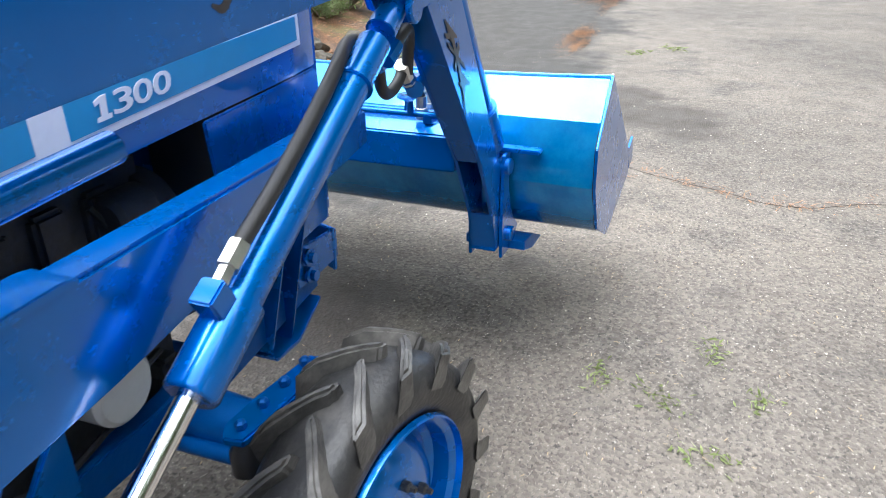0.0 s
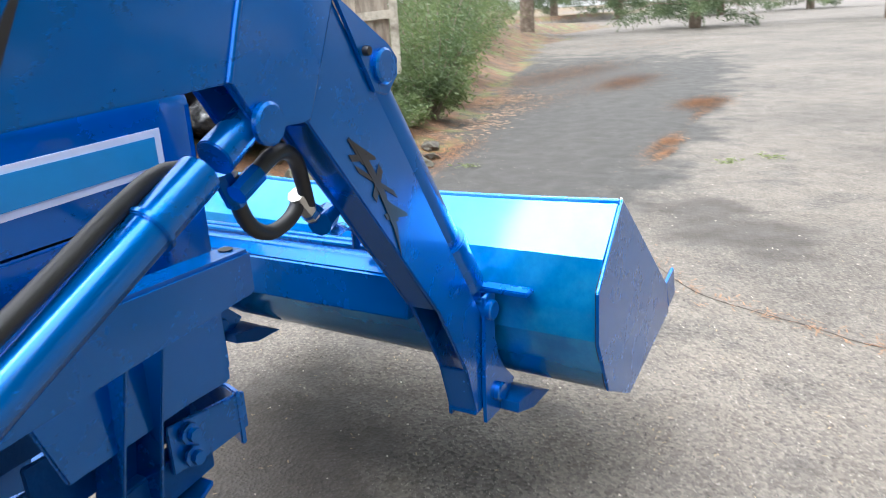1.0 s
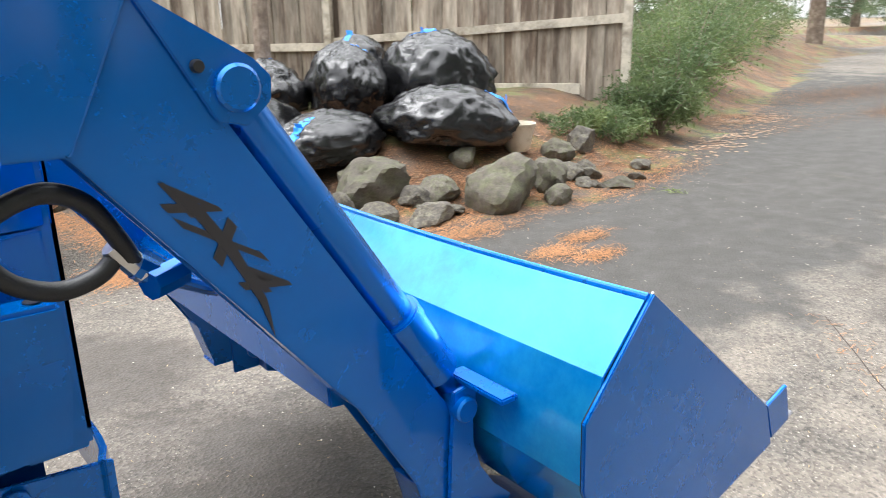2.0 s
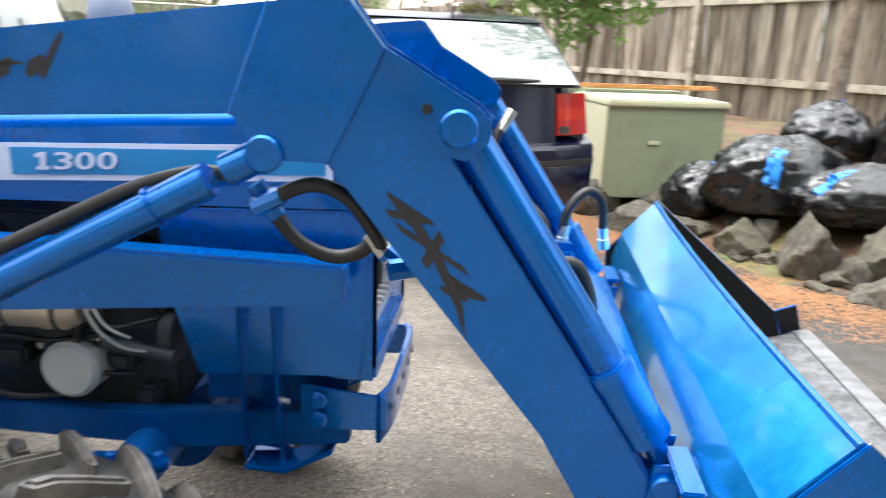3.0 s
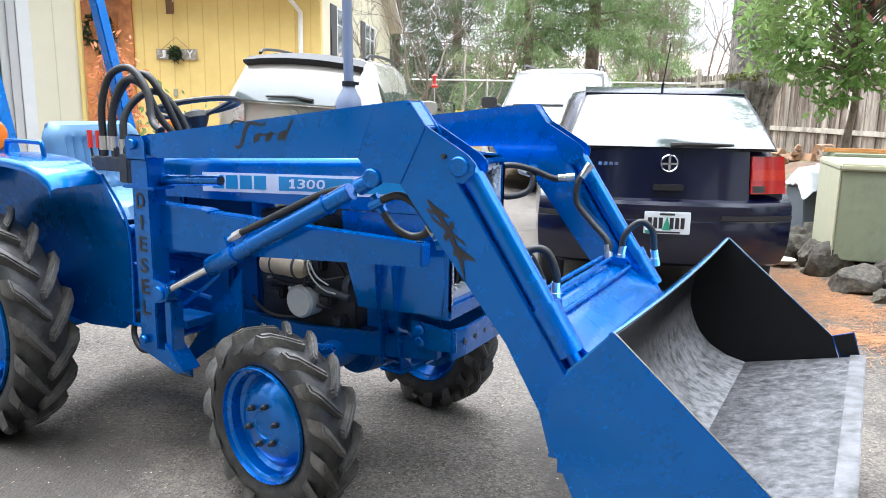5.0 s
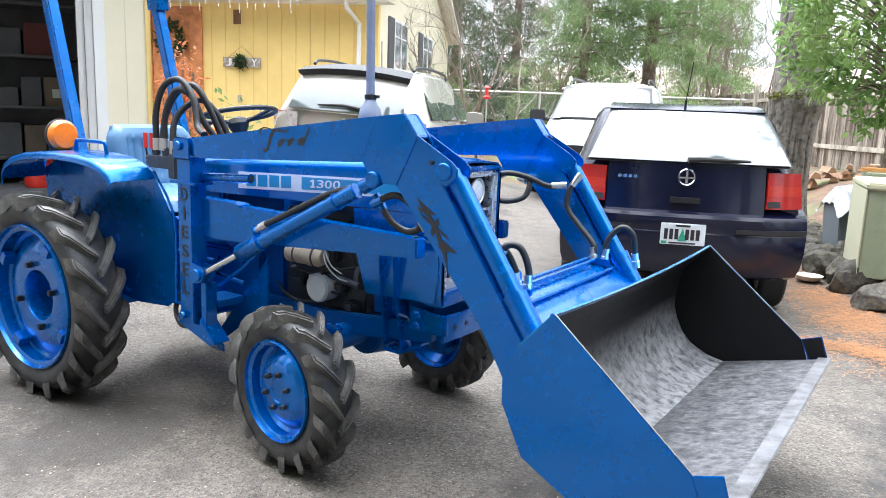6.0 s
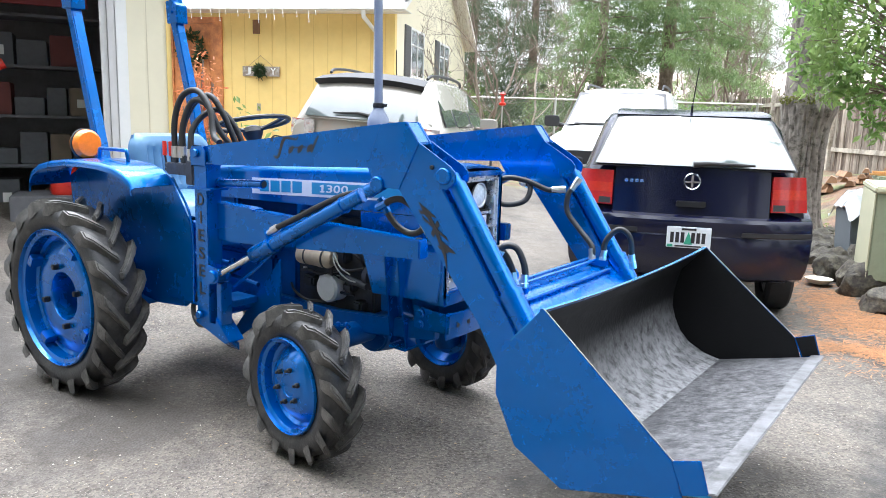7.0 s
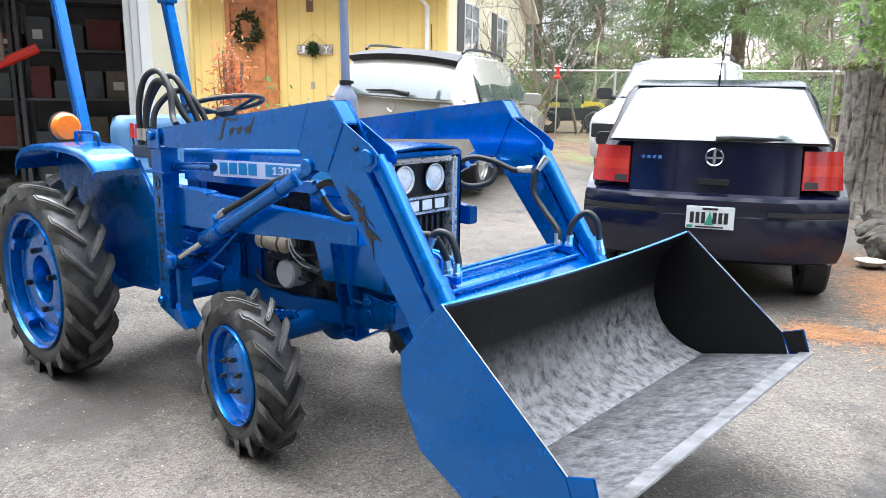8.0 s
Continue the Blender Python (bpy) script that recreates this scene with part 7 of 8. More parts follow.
def bag(x, y, sx, sy, sz, seed, rz, tie=None, tilt=0):
    """tie: direction in which the taped mouth lies."""
    t = thing("rubbish_bag", "full black plastic rubbish bag tied with blue tape", "bag", pose(x, y, ground_z(x, y), 0, tilt, rz), "rubbish bags")

    def skin(c, proud=0.0):
        n1 = noise.noise(c * 1.3 + Vector((seed * 7.1, seed * 3.3, 0)))
        fold = noise.noise(Vector((c.x * 3 + seed, c.y * 9 + n1 * 3, c.z * 3)))
        ridge = 1 - abs(noise.noise(Vector((c.x * 3.5 + seed, c.y * 3.5, c.z * 9 + n1 * 4)))) * 2
        cr = 1 - abs(noise.noise(Vector((c.x * 9 + seed + n1 * 3, c.y * 9, c.z * 22)))) * 2
        n2 = noise.noise(c * 2.3 + Vector((seed * 2.7, 5.0, seed)))
        fine = 1 - abs(noise.noise(Vector((c.x * 6 + seed + n1 * 5, c.y * 6 + n2 * 3, c.z * 40)))) * 2
        k = 0.97 + 0.20 * n1 + 0.11 * n2 + 0.04 * fold + 0.085 * ridge + 0.048 * cr + 0.020 * fine + proud
        px, py, pz = (math.copysign(abs(e_) ** 0.9, e_) * k for e_ in c)
        taper = 1.08 - 0.46 * max(0, pz) ** 1.2
        px += 0.16 * math.sin(seed * 2.1) * max(0, pz)
        pz = pz if pz < 0.55 else 0.55 + (pz - 0.55) * 0.62
        pz = max(pz, -0.62 + 0.05 * n1)
        return Vector((px * sx * taper, py * sy * taper, (pz + 0.60) * sz / 1.6))

    bm = B()
    bmesh.ops.create_icosphere(bm, subdivisions=5, radius=1.0)
    for v in bm.verts:
        v.co = skin(v.co.normalized())
    part("sack", bm, M_BAG, t, smooth=180)
    d = Vector(tie).normalized()
    u = (Vector((0.25, 0, 1)) - d * d.z).normalized()
    w_ = d.cross(u)
    bm = B()
    grid_sheet(bm, [[skin((d + u * a_ * 0.42 + w_ * b_ * 0.13).normalized(), 0.018) for b_ in (-1, -0.3, 0.3, 1)] for a_ in np.linspace(-1, 1, 13)])
    thick(bm, 0.002)
    part("tape", bm, M_TAPE, t, "blue tape tie")
    bm = B()
    e = skin(d, 0.02)
    grid_sheet(bm, [[e + w_ * q_ * 0.03 + Vector((0.02 * math.sin(3 * s_ + seed), -0.03 * s_, 0.03 - 0.14 * s_)) for q_ in (-1, 1)] for s_ in np.linspace(0, 1, 6)])
    thick(bm, 0.002)
    part("tape_end", bm, M_TAPE, t)
    return t


bag(2.33, 4.35, 0.25, 0.24, 0.44, 1, 20, (0.10, -0.12, 0.33))
bag(2.84, 4.08, 0.54, 0.36, 0.58, 2, 30, (-0.20, -0.22, 0.10))
bag(3.50, 4.95, 0.38, 0.32, 0.50, 3, 60, (0.30, -0.05, 0.45))
bag(4.15, 4.55, 0.36, 0.32, 0.72, 4, 10, (-0.12, -0.12, 0.72))
bag(3.88, 4.15, 0.34, 0.28, 0.62, 9, 40, (0.10, -0.14, 0.42))
bag(4.72, 3.95, 0.44, 0.38, 0.74, 5, -25, (-0.24, -0.05, 0.66))
bag(3.25, 3.54, 0.47, 0.28, 0.42, 6, 12, (-0.40, -0.16, 0.22))
bag(4.20, 3.28, 0.47, 0.36, 0.50, 7, -20, (0.42, -0.12, 0.22), 6)

M_BOX = material("olive_utility_paint", (0.30, 0.33, 0.22), 0.5, 0, 0.08, 5, (0.23, 0.25, 0.17), (0.5, 0.7), 3, 0.1, 60)
# paler copy of the olive; on the left side it paints in the light
M_BOX_LIT = material("pale_olive_panel", (0.56, 0.55, 0.38), 0.55, 0, 0.06, 6)
ub = thing("utility_box", "olive green steel utility cabinet on the planted bed", "cabinet", pose(1.60, 4.66, 0.36, 0, 0, 11))
bm = B()
box(bm, 0.0, 1.02, 0.0, 1.0, -0.20, 0.58)
part("body", bm, M_BOX, ub, bevel=0.01)
bm = B()
box(bm, -0.02, 1.04, -0.03, 1.02, 0.565, 0.625)
part("lid", bm, M_BOX_LIT, ub, "pale olive lid", bevel=0.015)
bm = B()
box(bm, -0.014, -0.002, 0.0, 1.0, -0.20, 0.563)
part("side_cover", bm, M_BOX_LIT, ub, "olive left side, painted pale as lit", bevel=0.004)
bm = B()
box(bm, 0.36, 0.46, -0.012, 0.0, 0.26, 0.29)
part("latch", bm, M_BOX_LIT, ub)
ub2 = thing("utility_box", "smaller olive green utility cabinet behind the first", "cabinet", pose(1.52, 5.86, 0.36, 0, 0, 11))
bm = B()
box(bm, 0.0, 0.95, 0.0, 0.55, -0.10, 0.60)
part("body", bm, M_BOX, ub2, bevel=0.01)
bm = B()
box(bm, -0.02, 0.97, -0.02, 0.57, 0.59, 0.645)
part("lid", bm, M_BOX, ub2, bevel=0.012)
plank_m = material("fresh_lumber", (0.70, 0.38, 0.14), 0.7, 0, 0.12, 9, (0.62, 0.30, 0.10), (0.4, 0.6), 4, 0.2, 70)
for k, (dx, dy, dz, rz) in enumerate(((0, 0, 0, 20), (0.05, 0.10, 0.0, 19), (0.02, 0.04, 0.022, 21))):
    bm = B()
    box(bm, 0, 1.5, 0, 0.09, 0, 0.02)
    solid("lumber_plank", bm, plank_m, "fresh orange-brown plank lying on the utility box", "plank", "stacked planks", bevel=0.002, m=pose(1.40 + dx, 6.08 + dy, 1.006 + dz, 0, 0, rz - 9))
tote = thing("storage_tote", "grey plastic tote under clear plastic sheeting", "tote", pose(1.32, 6.40, 0.12, 0, 0, 25) @ Matrix.Diagonal((1, 1, 1.25, 1)))
bm = B()
prism(bm, [(-0.05, 0.0), (0.55, 0.0), (0.58, 0.38), (-0.08, 0.38)], 0, 0.5)
part("tub", bm, material("grey_plastic", (0.14, 0.16, 0.18), 0.5, 0, 0.1, 10), tote, bevel=0.01)
bm = B()
rows = []
for i in range(26):
    u = i / 25
    row = []
    for j in range(20):
        w_ = j / 19
        e = max(0, 1 - ((2 * u - 1) ** 4 + (2 * w_ - 1) ** 4) / 1.6)
        row.append((-0.12 + 0.78 * u, -0.10 + 0.72 * w_, 0.30 + 0.26 * e + 0.05 * noise.noise((u * 5, w_ * 5, 0)) + 0.02 * noise.noise((u * 17, w_ * 17, 1))))
    rows.append(row)
grid_sheet(bm, rows)
thick(bm, 0.004)
part("plastic_sheet", bm, material("milky_plastic", (0.62, 0.64, 0.66), 0.2, 0, 0.1, 8, bump=0.4, bump_scale=20, coat=0.5), tote, "crumpled milky plastic sheeting")
pot = thing("flower_pot", "pale glazed flower pot on the bed", "pot", pose(4.77, 3.00, ground_z(4.77, 3.00)))
bm = B()
lathe(bm, [(0.09, 0.0), (0.115, 0.06), (0.135, 0.17), (0.145, 0.20), (0.155, 0.215), (0.155, 0.235), (0.14, 0.235), (0.125, 0.18), (0.02, 0.17)], (0, 0, 0), "z", 32)
part("vessel", bm, material("pale_glaze", (0.50, 0.46, 0.38), 0.4, 0, 0.1, 10, (0.38, 0.33, 0.26), (0.5, 0.6), 8), pot)
dish = thing("pet_dish", "shallow white dish on the ground by the rocks", "dish", pose(1.19, 4.98, 0.0))
bm = B()
lathe(bm, [(0.06, 0.0), (0.09, 0.01), (0.12, 0.045), (0.125, 0.05), (0.115, 0.048), (0.085, 0.018), (0.01, 0.012)], (0, 0, 0.02), "z", 30)
part("bowl", bm, material("cream_dish", (0.62, 0.56, 0.46), 0.4), dish)

# ---------- split firewood by the fence ----------
M_LOG = material("split_firewood", (0.34, 0.20, 0.11), 0.85, 0, 0.3, 8, (0.18, 0.12, 0.08), (0.45, 0.62), 5, 0.6, 50, island=0.4)
LOGS = (0.1, 11.3)
rgq = random.Random(33)
for k in range(16):
    bm = B()
    r_ = rgq.uniform(0.06, 0.10)
    prism(bm, [(-r_, 0), (r_, 0.01), (r_ * 0.7, r_ * 1.1), (-r_ * 0.2, r_ * 1.4)], 0, rgq.uniform(0.35, 0.5))
    lx, ly = LOGS[0] + 0.24 * (k % 5) + rgq.uniform(-0.05, 0.05), LOGS[1] + 0.12 * (k % 5) + rgq.uniform(-0.08, 0.08)
    solid("firewood_log", bm, M_LOG, "split brown firewood log heaped by the fence", "log", "firewood heap", bevel=0.006, m=pose(lx, ly, ground_z(lx, ly) + 0.09 * (k // 5), 0, rgq.uniform(-8, 8), rgq.uniform(-35, 60)))

# ---------- rocks along the bed ----------
M_ROCK = material("basalt_rock", (0.056, 0.048, 0.041), 0.85, 0, 0.45, 9, (0.125, 0.115, 0.080), (0.44, 0.66), 4, 1.0, 22, island=0.3)
M_MOSSY = material("mossy_rock", (0.075, 0.064, 0.052), 0.88, 0, 0.45, 9, (0.080, 0.080, 0.046), (0.44, 0.62), 3.5, 0.8, 26, island=0.25)
rock_meshes = []
for k in range(9):
    bm = B()
    bmesh.ops.create_icosphere(bm, subdivisions=4, radius=1.0)
    rgk = random.Random(40 + k)
    planes = [Vector((rgk.gauss(0, 1), rgk.gauss(0, 1), rgk.gauss(0, 1))).normalized() for _ in range(13)]
    for v in bm.verts:
        c = v.co.normalized()
        r = 1.0
        for i, pn in enumerate(planes):
            dd = c.dot(pn)
            if dd > 0.05:
                r = min(r, (0.58 + 0.06 * (i % 5)) / dd)
        r += 0.09 * noise.noise(c * 2 + Vector((k * 5, 0, 0))) + 0.05 * noise.noise(c * 7 + Vector((k, 3, 0))) + 0.012 * noise.noise(c * 19)
        v.co = c * r
    rock_meshes.append(mesh_of(bm, "rock", smooth=28))


def rock(x, y, sx, sy, sz, rz, k, mossy=False, z=None):
    me = rock_meshes[k % 9]
    if not me.materials:
        me.materials.append(M_ROCK)
    o = new("rock", me)
    zz = ground_z(x, y) if z is None else z
    o.matrix_basis = pose(x, y, zz + sz * 0.36, 0, 0, rz) @ Matrix.Diagonal((sx, sy, sz, 1))
    if mossy:
        o.material_slots[0].link = "OBJECT"
        o.material_slots[0].material = M_MOSSY
    tagged(o, "mossy grey boulder bordering the bed" if mossy else "dark grey basalt rock bordering the bed", "rock", "border rocks")
    return o


for i, (x, y, sx, sy, sz, rz, mo) in enumerate(((3.24, 3.02, 0.38, 0.27, 0.24, 5, 1), (3.97, 2.42, 0.36, 0.28, 0.30, -20, 1), (3.66, 2.68, 0.18, 0.16, 0.16, 40, 1), (2.74, 3.12, 0.22, 0.20, 0.30, 60, 0),
                                                (3.36, 2.46, 0.24, 0.15, 0.11, 15, 0), (2.90, 2.88, 0.13, 0.12, 0.14, 80, 0), (3.02, 2.62, 0.18, 0.14, 0.12, 0, 0), (4.54, 2.42, 0.19, 0.18, 0.21, 10, 1), (5.14, 2.88, 0.19, 0.16, 0.16, 70, 1),
                                                (5.62, 3.04, 0.19, 0.15, 0.17, 20, 0), (4.13, 2.98, 0.14, 0.12, 0.12, 0, 1), (4.95, 2.55, 0.13, 0.12, 0.12, 50, 0), (2.45, 3.55, 0.22, 0.2, 0.18, 0, 1), (2.62, 3.68, 0.14, 0.12, 0.14, 35, 0),
                                                (1.58, 4.80, 0.24, 0.2, 0.22, 10, 0), (1.78, 4.22, 0.22, 0.2, 0.18, -20, 0), (1.28, 5.32, 0.26, 0.20, 0.22, 60, 0), (1.44, 5.08, 0.20, 0.16, 0.22, 50, 0), (1.05, 6.25, 0.24, 0.2, 0.16, 0, 0),
                                                (1.18, 5.62, 0.20, 0.16, 0.24, 20, 0), (0.92, 6.7, 0.24, 0.2, 0.17, 45, 0), (0.85, 7.35, 0.28, 0.2, 0.2, 5, 0), (1.38, 6.2, 0.22, 0.2, 0.18, 80, 0), (0.55, 8.0, 0.22, 0.2, 0.16, 30, 0),
                                                (2.05, 4.6, 0.2, 0.16, 0.14, 15, 0), (1.72, 4.98, 0.18, 0.14, 0.15, 70, 0), (0.35, 8.8, 0.25, 0.2, 0.18, 0, 0), (2.1, 3.95, 0.18, 0.15, 0.14, 0, 0), (1.62, 5.9, 0.18, 0.15, 0.18, 25, 0))):
    rock(x, y, sx, sy, sz, rz, i, bool(mo))
rgr = random.Random(21)
for k in range(60):
    t = rgr.uniform(1.2, 11.5)
    i = int(t)
    s = t - i
    x = BED[i][0] + (BED[i + 1][0] - BED[i][0]) * s + rgr.uniform(-0.05, 0.45)
    y = BED[i][1] + (BED[i + 1][1] - BED[i][1]) * s + rgr.uniform(0.0, 0.45)
    q = rgr.uniform(0.05, 0.13)
    rock(x, y, q * rgr.uniform(1, 1.5), q, q * rgr.uniform(0.5, 0.9), rgr.uniform(0, 180), k, rgr.random() < 0.3)


# ---------- trees ----------
def bare_branches(bm, p, d, length, r, depth, rg, tips, bend=0.25, spread=0.7):
    pts, q, dd = [Vector(p)], Vector(p), Vector(d).normalized()
    n = 4
    for i in range(n):
        dd = (dd + Vector((rg.uniform(-1, 1), rg.uniform(-1, 1), rg.uniform(-0.6, 0.9))) * bend).normalized()
        q = q + dd * length / n
        pts.append(q.copy())
    tube(bm, pts, [r * (1 - 0.45 * i / n) for i in range(n + 1)], 5 if r < 0.03 else 7, caps=False)
    if depth == 0:
        tips.append(pts[-1])
        return
    for k in range(3 if depth > 1 else 4):
        i = rg.randint(1, n)
        nd = (dd + Vector((rg.uniform(-1, 1), rg.uniform(-1, 1), rg.uniform(-0.3, 0.8))) * spread).normalized()
        bare_branches(bm, pts[i], nd, length * rg.uniform(0.55, 0.8), r * (1 - 0.45 * i / n) * 0.6, depth - 1, rg, tips, bend, spread)


def bare_tree(x, y, stems, height, r, depth, seed, label):
    t = thing("bare_tree", label, "tree", pose(x, y, ground_z(x, y)))
    rg = random.Random(seed)
    for k in range(stems):
        bm = B()
        a = 2 * math.pi * k / stems + rg.uniform(-0.4, 0.4)
        bare_branches(bm, (0.1 * math.cos(a), 0.1 * math.sin(a), -0.05), (0.45 * math.cos(a), 0.45 * math.sin(a), 1.0), height * 0.5, r, depth, rg, [], 0.42, 0.95)
        part("trunk" if k == 0 else "stem", bm, M_TWIG, t)
    return t


def conifer_parts(height, radius, seed, mat_, base=0.12, density=0.85, spray=0.21):
    rg = np.random.default_rng(seed)
    t = thing("conifer", "tall green fir tree with drooping boughs behind the drive", "tree", None, "fir trees")
    bm = B()
    tube(bm, [(0, 0, -0.2), (0.05, 0, height * 0.4), (0, 0.03, height * 0.97)], [height * 0.017, height * 0.012, 0.02], 12)
    part("trunk", bm, M_BARK, t, "rough brown trunk")
    bm = B()
    pts = []
    n = int(height * 9 * density)
    for k in range(n):
        z = height * (base + (0.97 - base) * (k / n) ** 1.05)
        rr = radius * (1 - (z / height - base) / (1.02 - base)) ** 0.85 * rg.uniform(0.65, 1.1) + 0.15
        a = k * 2.4 + rg.uniform(-0.5, 0.5)
        drop = rg.uniform(0.1, 0.35) * rr
        path = [(0, 0, z), (0.5 * rr * math.cos(a), 0.5 * rr * math.sin(a), z + 0.06 * rr - drop * 0.2), (rr * math.cos(a), rr * math.sin(a), z - drop)]
        tube(bm, path, [0.02 + 0.006 * rr, 0.015, 0.006], 4, caps=False)
        m_ = int(26 * rr * density) + 6
        for s in rg.uniform(0.18, 1.0, m_):
            c = np.array(path[0]) * (1 - s) + np.array(path[2]) * s
            side = (1 - s) * 0.30 * rr + 0.10
            c = c + np.array([-math.sin(a), math.cos(a), 0]) * rg.normal(0, side * 0.55) + (0, 0, rg.normal(-0.06, 0.06))
            pts.append(c)
    tagged(part("bough", bm, M_BARK, t), kind="stuff")
    v, f = leaf_cloud(np.array(pts), spray, 6.5, seed, 0.9, 0.2, per=8, jitter=0.10)
    raw_part("crown", v, f, mat_, t, "hanging green needle sprays")
    return t


def put(t, x, y, rz=0, s=1.0):
    t.matrix_basis = pose(x, y, ground_z(x, y) - 0.05, 0, 0, rz) @ Matrix.Scale(s, 4)
    return t


CAMREF = Vector((2.15, -2.7))


def out(az, d):
    return CAMREF.x + d * math.cos(radians(az)), CAMREF.y + d * math.sin(radians(az))


fir_a = put(conifer_parts(15, 3.4, 31, M_FIR, 0.22), *out(108.8, 26))
fir_b = put(conifer_parts(13, 3.0, 32, M_FIR_DARK, 0.06), *out(118.5, 32))
fir_c = put(conifer_parts(11, 2.6, 33, M_FIR, 0.10), *out(113.5, 24))


def copy_at(t, x, y, rz, s):
    c = copy_thing(t, pose(x, y, ground_z(x, y) - 0.05, 0, 0, rz))
    c.matrix_basis = pose(x, y, ground_z(x, y) - 0.05, 0, 0, rz) @ Matrix.Scale(s, 4)
    return c


for t, az, d, rz, s in ((fir_b, 123, 34, 50, 1.1),  (fir_c, 131, 44, 60, 1.6), (fir_b, 84, 36, 10, 0.6), (fir_c, 103.5, 36, 130, 0.9), (fir_c, 106.0, 44, 30, 1.2),
                        (fir_c, 136, 46, 10, 1.7), (fir_a, 68, 30, 150, 0.8), (fir_b, 62, 22, 250, 1.1), (fir_a, 50, 20, 20, 1.1), (fir_b, 38, 22, 70, 1.1), (fir_a, 28, 30, 130, 1.2), (fir_b, 15, 34, 10, 1.2), (fir_a, 2, 36, 10, 1.2), (fir_b, -4, 58, 20, 1.4), (fir_b, 6, 62, 80, 1.4), (fir_b, 12, 56, 140, 1.3), (fir_b, 19, 60, 200, 1.5), (fir_b, 24, 54, 30, 1.3), (fir_b, 32, 60, 100, 1.5), (fir_b, 41, 54, 170, 1.3),
                        (fir_b, -15, 34, 60, 1.6), (fir_a, -35, 26, 160, 2.2), (fir_b, -55, 20, 200, 2.3), (fir_a, -75, 17, 30, 2.0), (fir_b, -95, 18, 10, 2.3), (fir_a, -112, 20, 230, 2.0), (fir_b, -130, 24, 110, 2.1), (fir_a, -150, 30, 70, 1.8), (fir_b, 178, 34, 10, 1.2), (fir_c, 160, 40, 0, 1.6)):
    x, y = out(az, d)
    copy_at(t, x, y, rz, s)

fir_tall = put(conifer_parts(30, 2.7, 34, M_FIR_DARK, 0.12, 0.8, 0.30), 7.2, -9.8)
for x, y, s in ((2.0, -12.5, 1.0), (9.0, -4.6, 1.0)):
    copy_at(fir_tall, x, y, 70 * s, s)
bare_tree(*out(122.0, 19.0), 4, 5.6, 0.040, 5, 7, "bare many-stemmed shrub tree in front of the wire fence")
bare_tree(*out(119.0, 20.5), 3, 6.0, 0.04, 4, 17, "bare grey-brown tree behind the wire fence")
bare_tree(*out(104.5, 27), 5, 7.0, 0.05, 4, 27, "bare pale thicket tree in the distance")
bare_tree(*out(101.0, 29), 5, 8.0, 0.05, 4, 37, "bare pale thicket tree in the distance")
bare_tree(*out(98.0, 27), 5, 7.0, 0.04, 4, 47, "bare pale thicket tree in the distance")
bare_tree(*out(106.5, 33), 5, 8.0, 0.05, 4, 57, "bare pale thicket tree in the distance")
bare_tree(*out(115.5, 31), 5, 8.0, 0.05, 4, 67, "bare pale thicket tree in the distance")


def bush(x, y, rx, ry_, h, n, size, mat_, seed, label, name="bush", z0=0.0, aspect=2.4):
    t = thing(name, label, "shrub", pose(x, y, ground_z(x, y)))
    rg = np.random.default_rng(seed)
    bm = B()
    pts = []
    for k in range(max(10, n // 120)):
        a, rr = rg.uniform(0, 6.28), rg.uniform(0.2, 1.0) ** 0.6
        end = np.array([rx * rr * math.cos(a), ry_ * rr * math.sin(a), z0 + h * rg.uniform(0.35, 1.0) * (1.15 - 0.45 * rr)])
        tube(bm, [(end[0] * 0.1, end[1] * 0.1, -0.03), tuple(end * (0.6, 0.6, 0.55)), tuple(end)], [0.014, 0.009, 0.004], 5, caps=False)
        m_ = 120
        s = rg.uniform(0.45, 1.05, m_)[:, None]
        pts.append(end * (s * 0.75 + 0.25) * (1, 1, 1) + rg.normal(0, 0.13, (m_, 3)) * (rx, ry_, h * 0.8))
    part("stem", bm, M_TWIG, t)
    v, f = leaf_cloud(np.concatenate(pts), size, aspect, seed, 0.1)
    v[:, 2] = np.maximum(v[:, 2], 0.0)
    raw_part("foliage", v, f, mat_, t)
    return t


bush(*out(106.3, 21), 1.6, 1.2, 1.7, 5000, 0.13, M_BUSH, 41, "bright green leafy bush behind the wire fence")
bush(*out(124.5, 20.5), 1.2, 1.0, 2.2, 3600, 0.12, M_BUSH, 42, "green bush beside the house")
for i, (x, y, rx, h) in enumerate(((7.35, 3.42, 0.60, 0.75), (8.5, 4.0, 0.85, 1.25), (9.6, 4.7, 1.0, 1.4), (11.3, 5.4, 1.2, 1.5), (13.6, 6.7, 1.4, 1.6), (16.5, 7.9, 1.8, 1.8))):
    bush(x, y, rx, rx * 0.8, h, 5200, 0.085, M_JUNIPER, 50 + i, "spreading green juniper at the edge of the drive", "juniper_bush", aspect=4.0)
for i, (x, y, rx, h) in enumerate(((5.9, 3.35, 0.45, 0.25), (6.45, 3.2, 0.45, 0.30), (6.75, 3.45, 0.4, 0.36))):
    bush(x, y, rx, rx * 0.7, h, 1800, 0.06, M_JUNIPER, 60 + i, "low green groundcover on the bed", "groundcover_plant", aspect=4.0)
bush(0.25, 8.4, 0.6, 0.5, 0.25, 1500, 0.06, M_BUSH, 66, "low mossy green plant under the oak", "groundcover_plant", aspect=3.0)

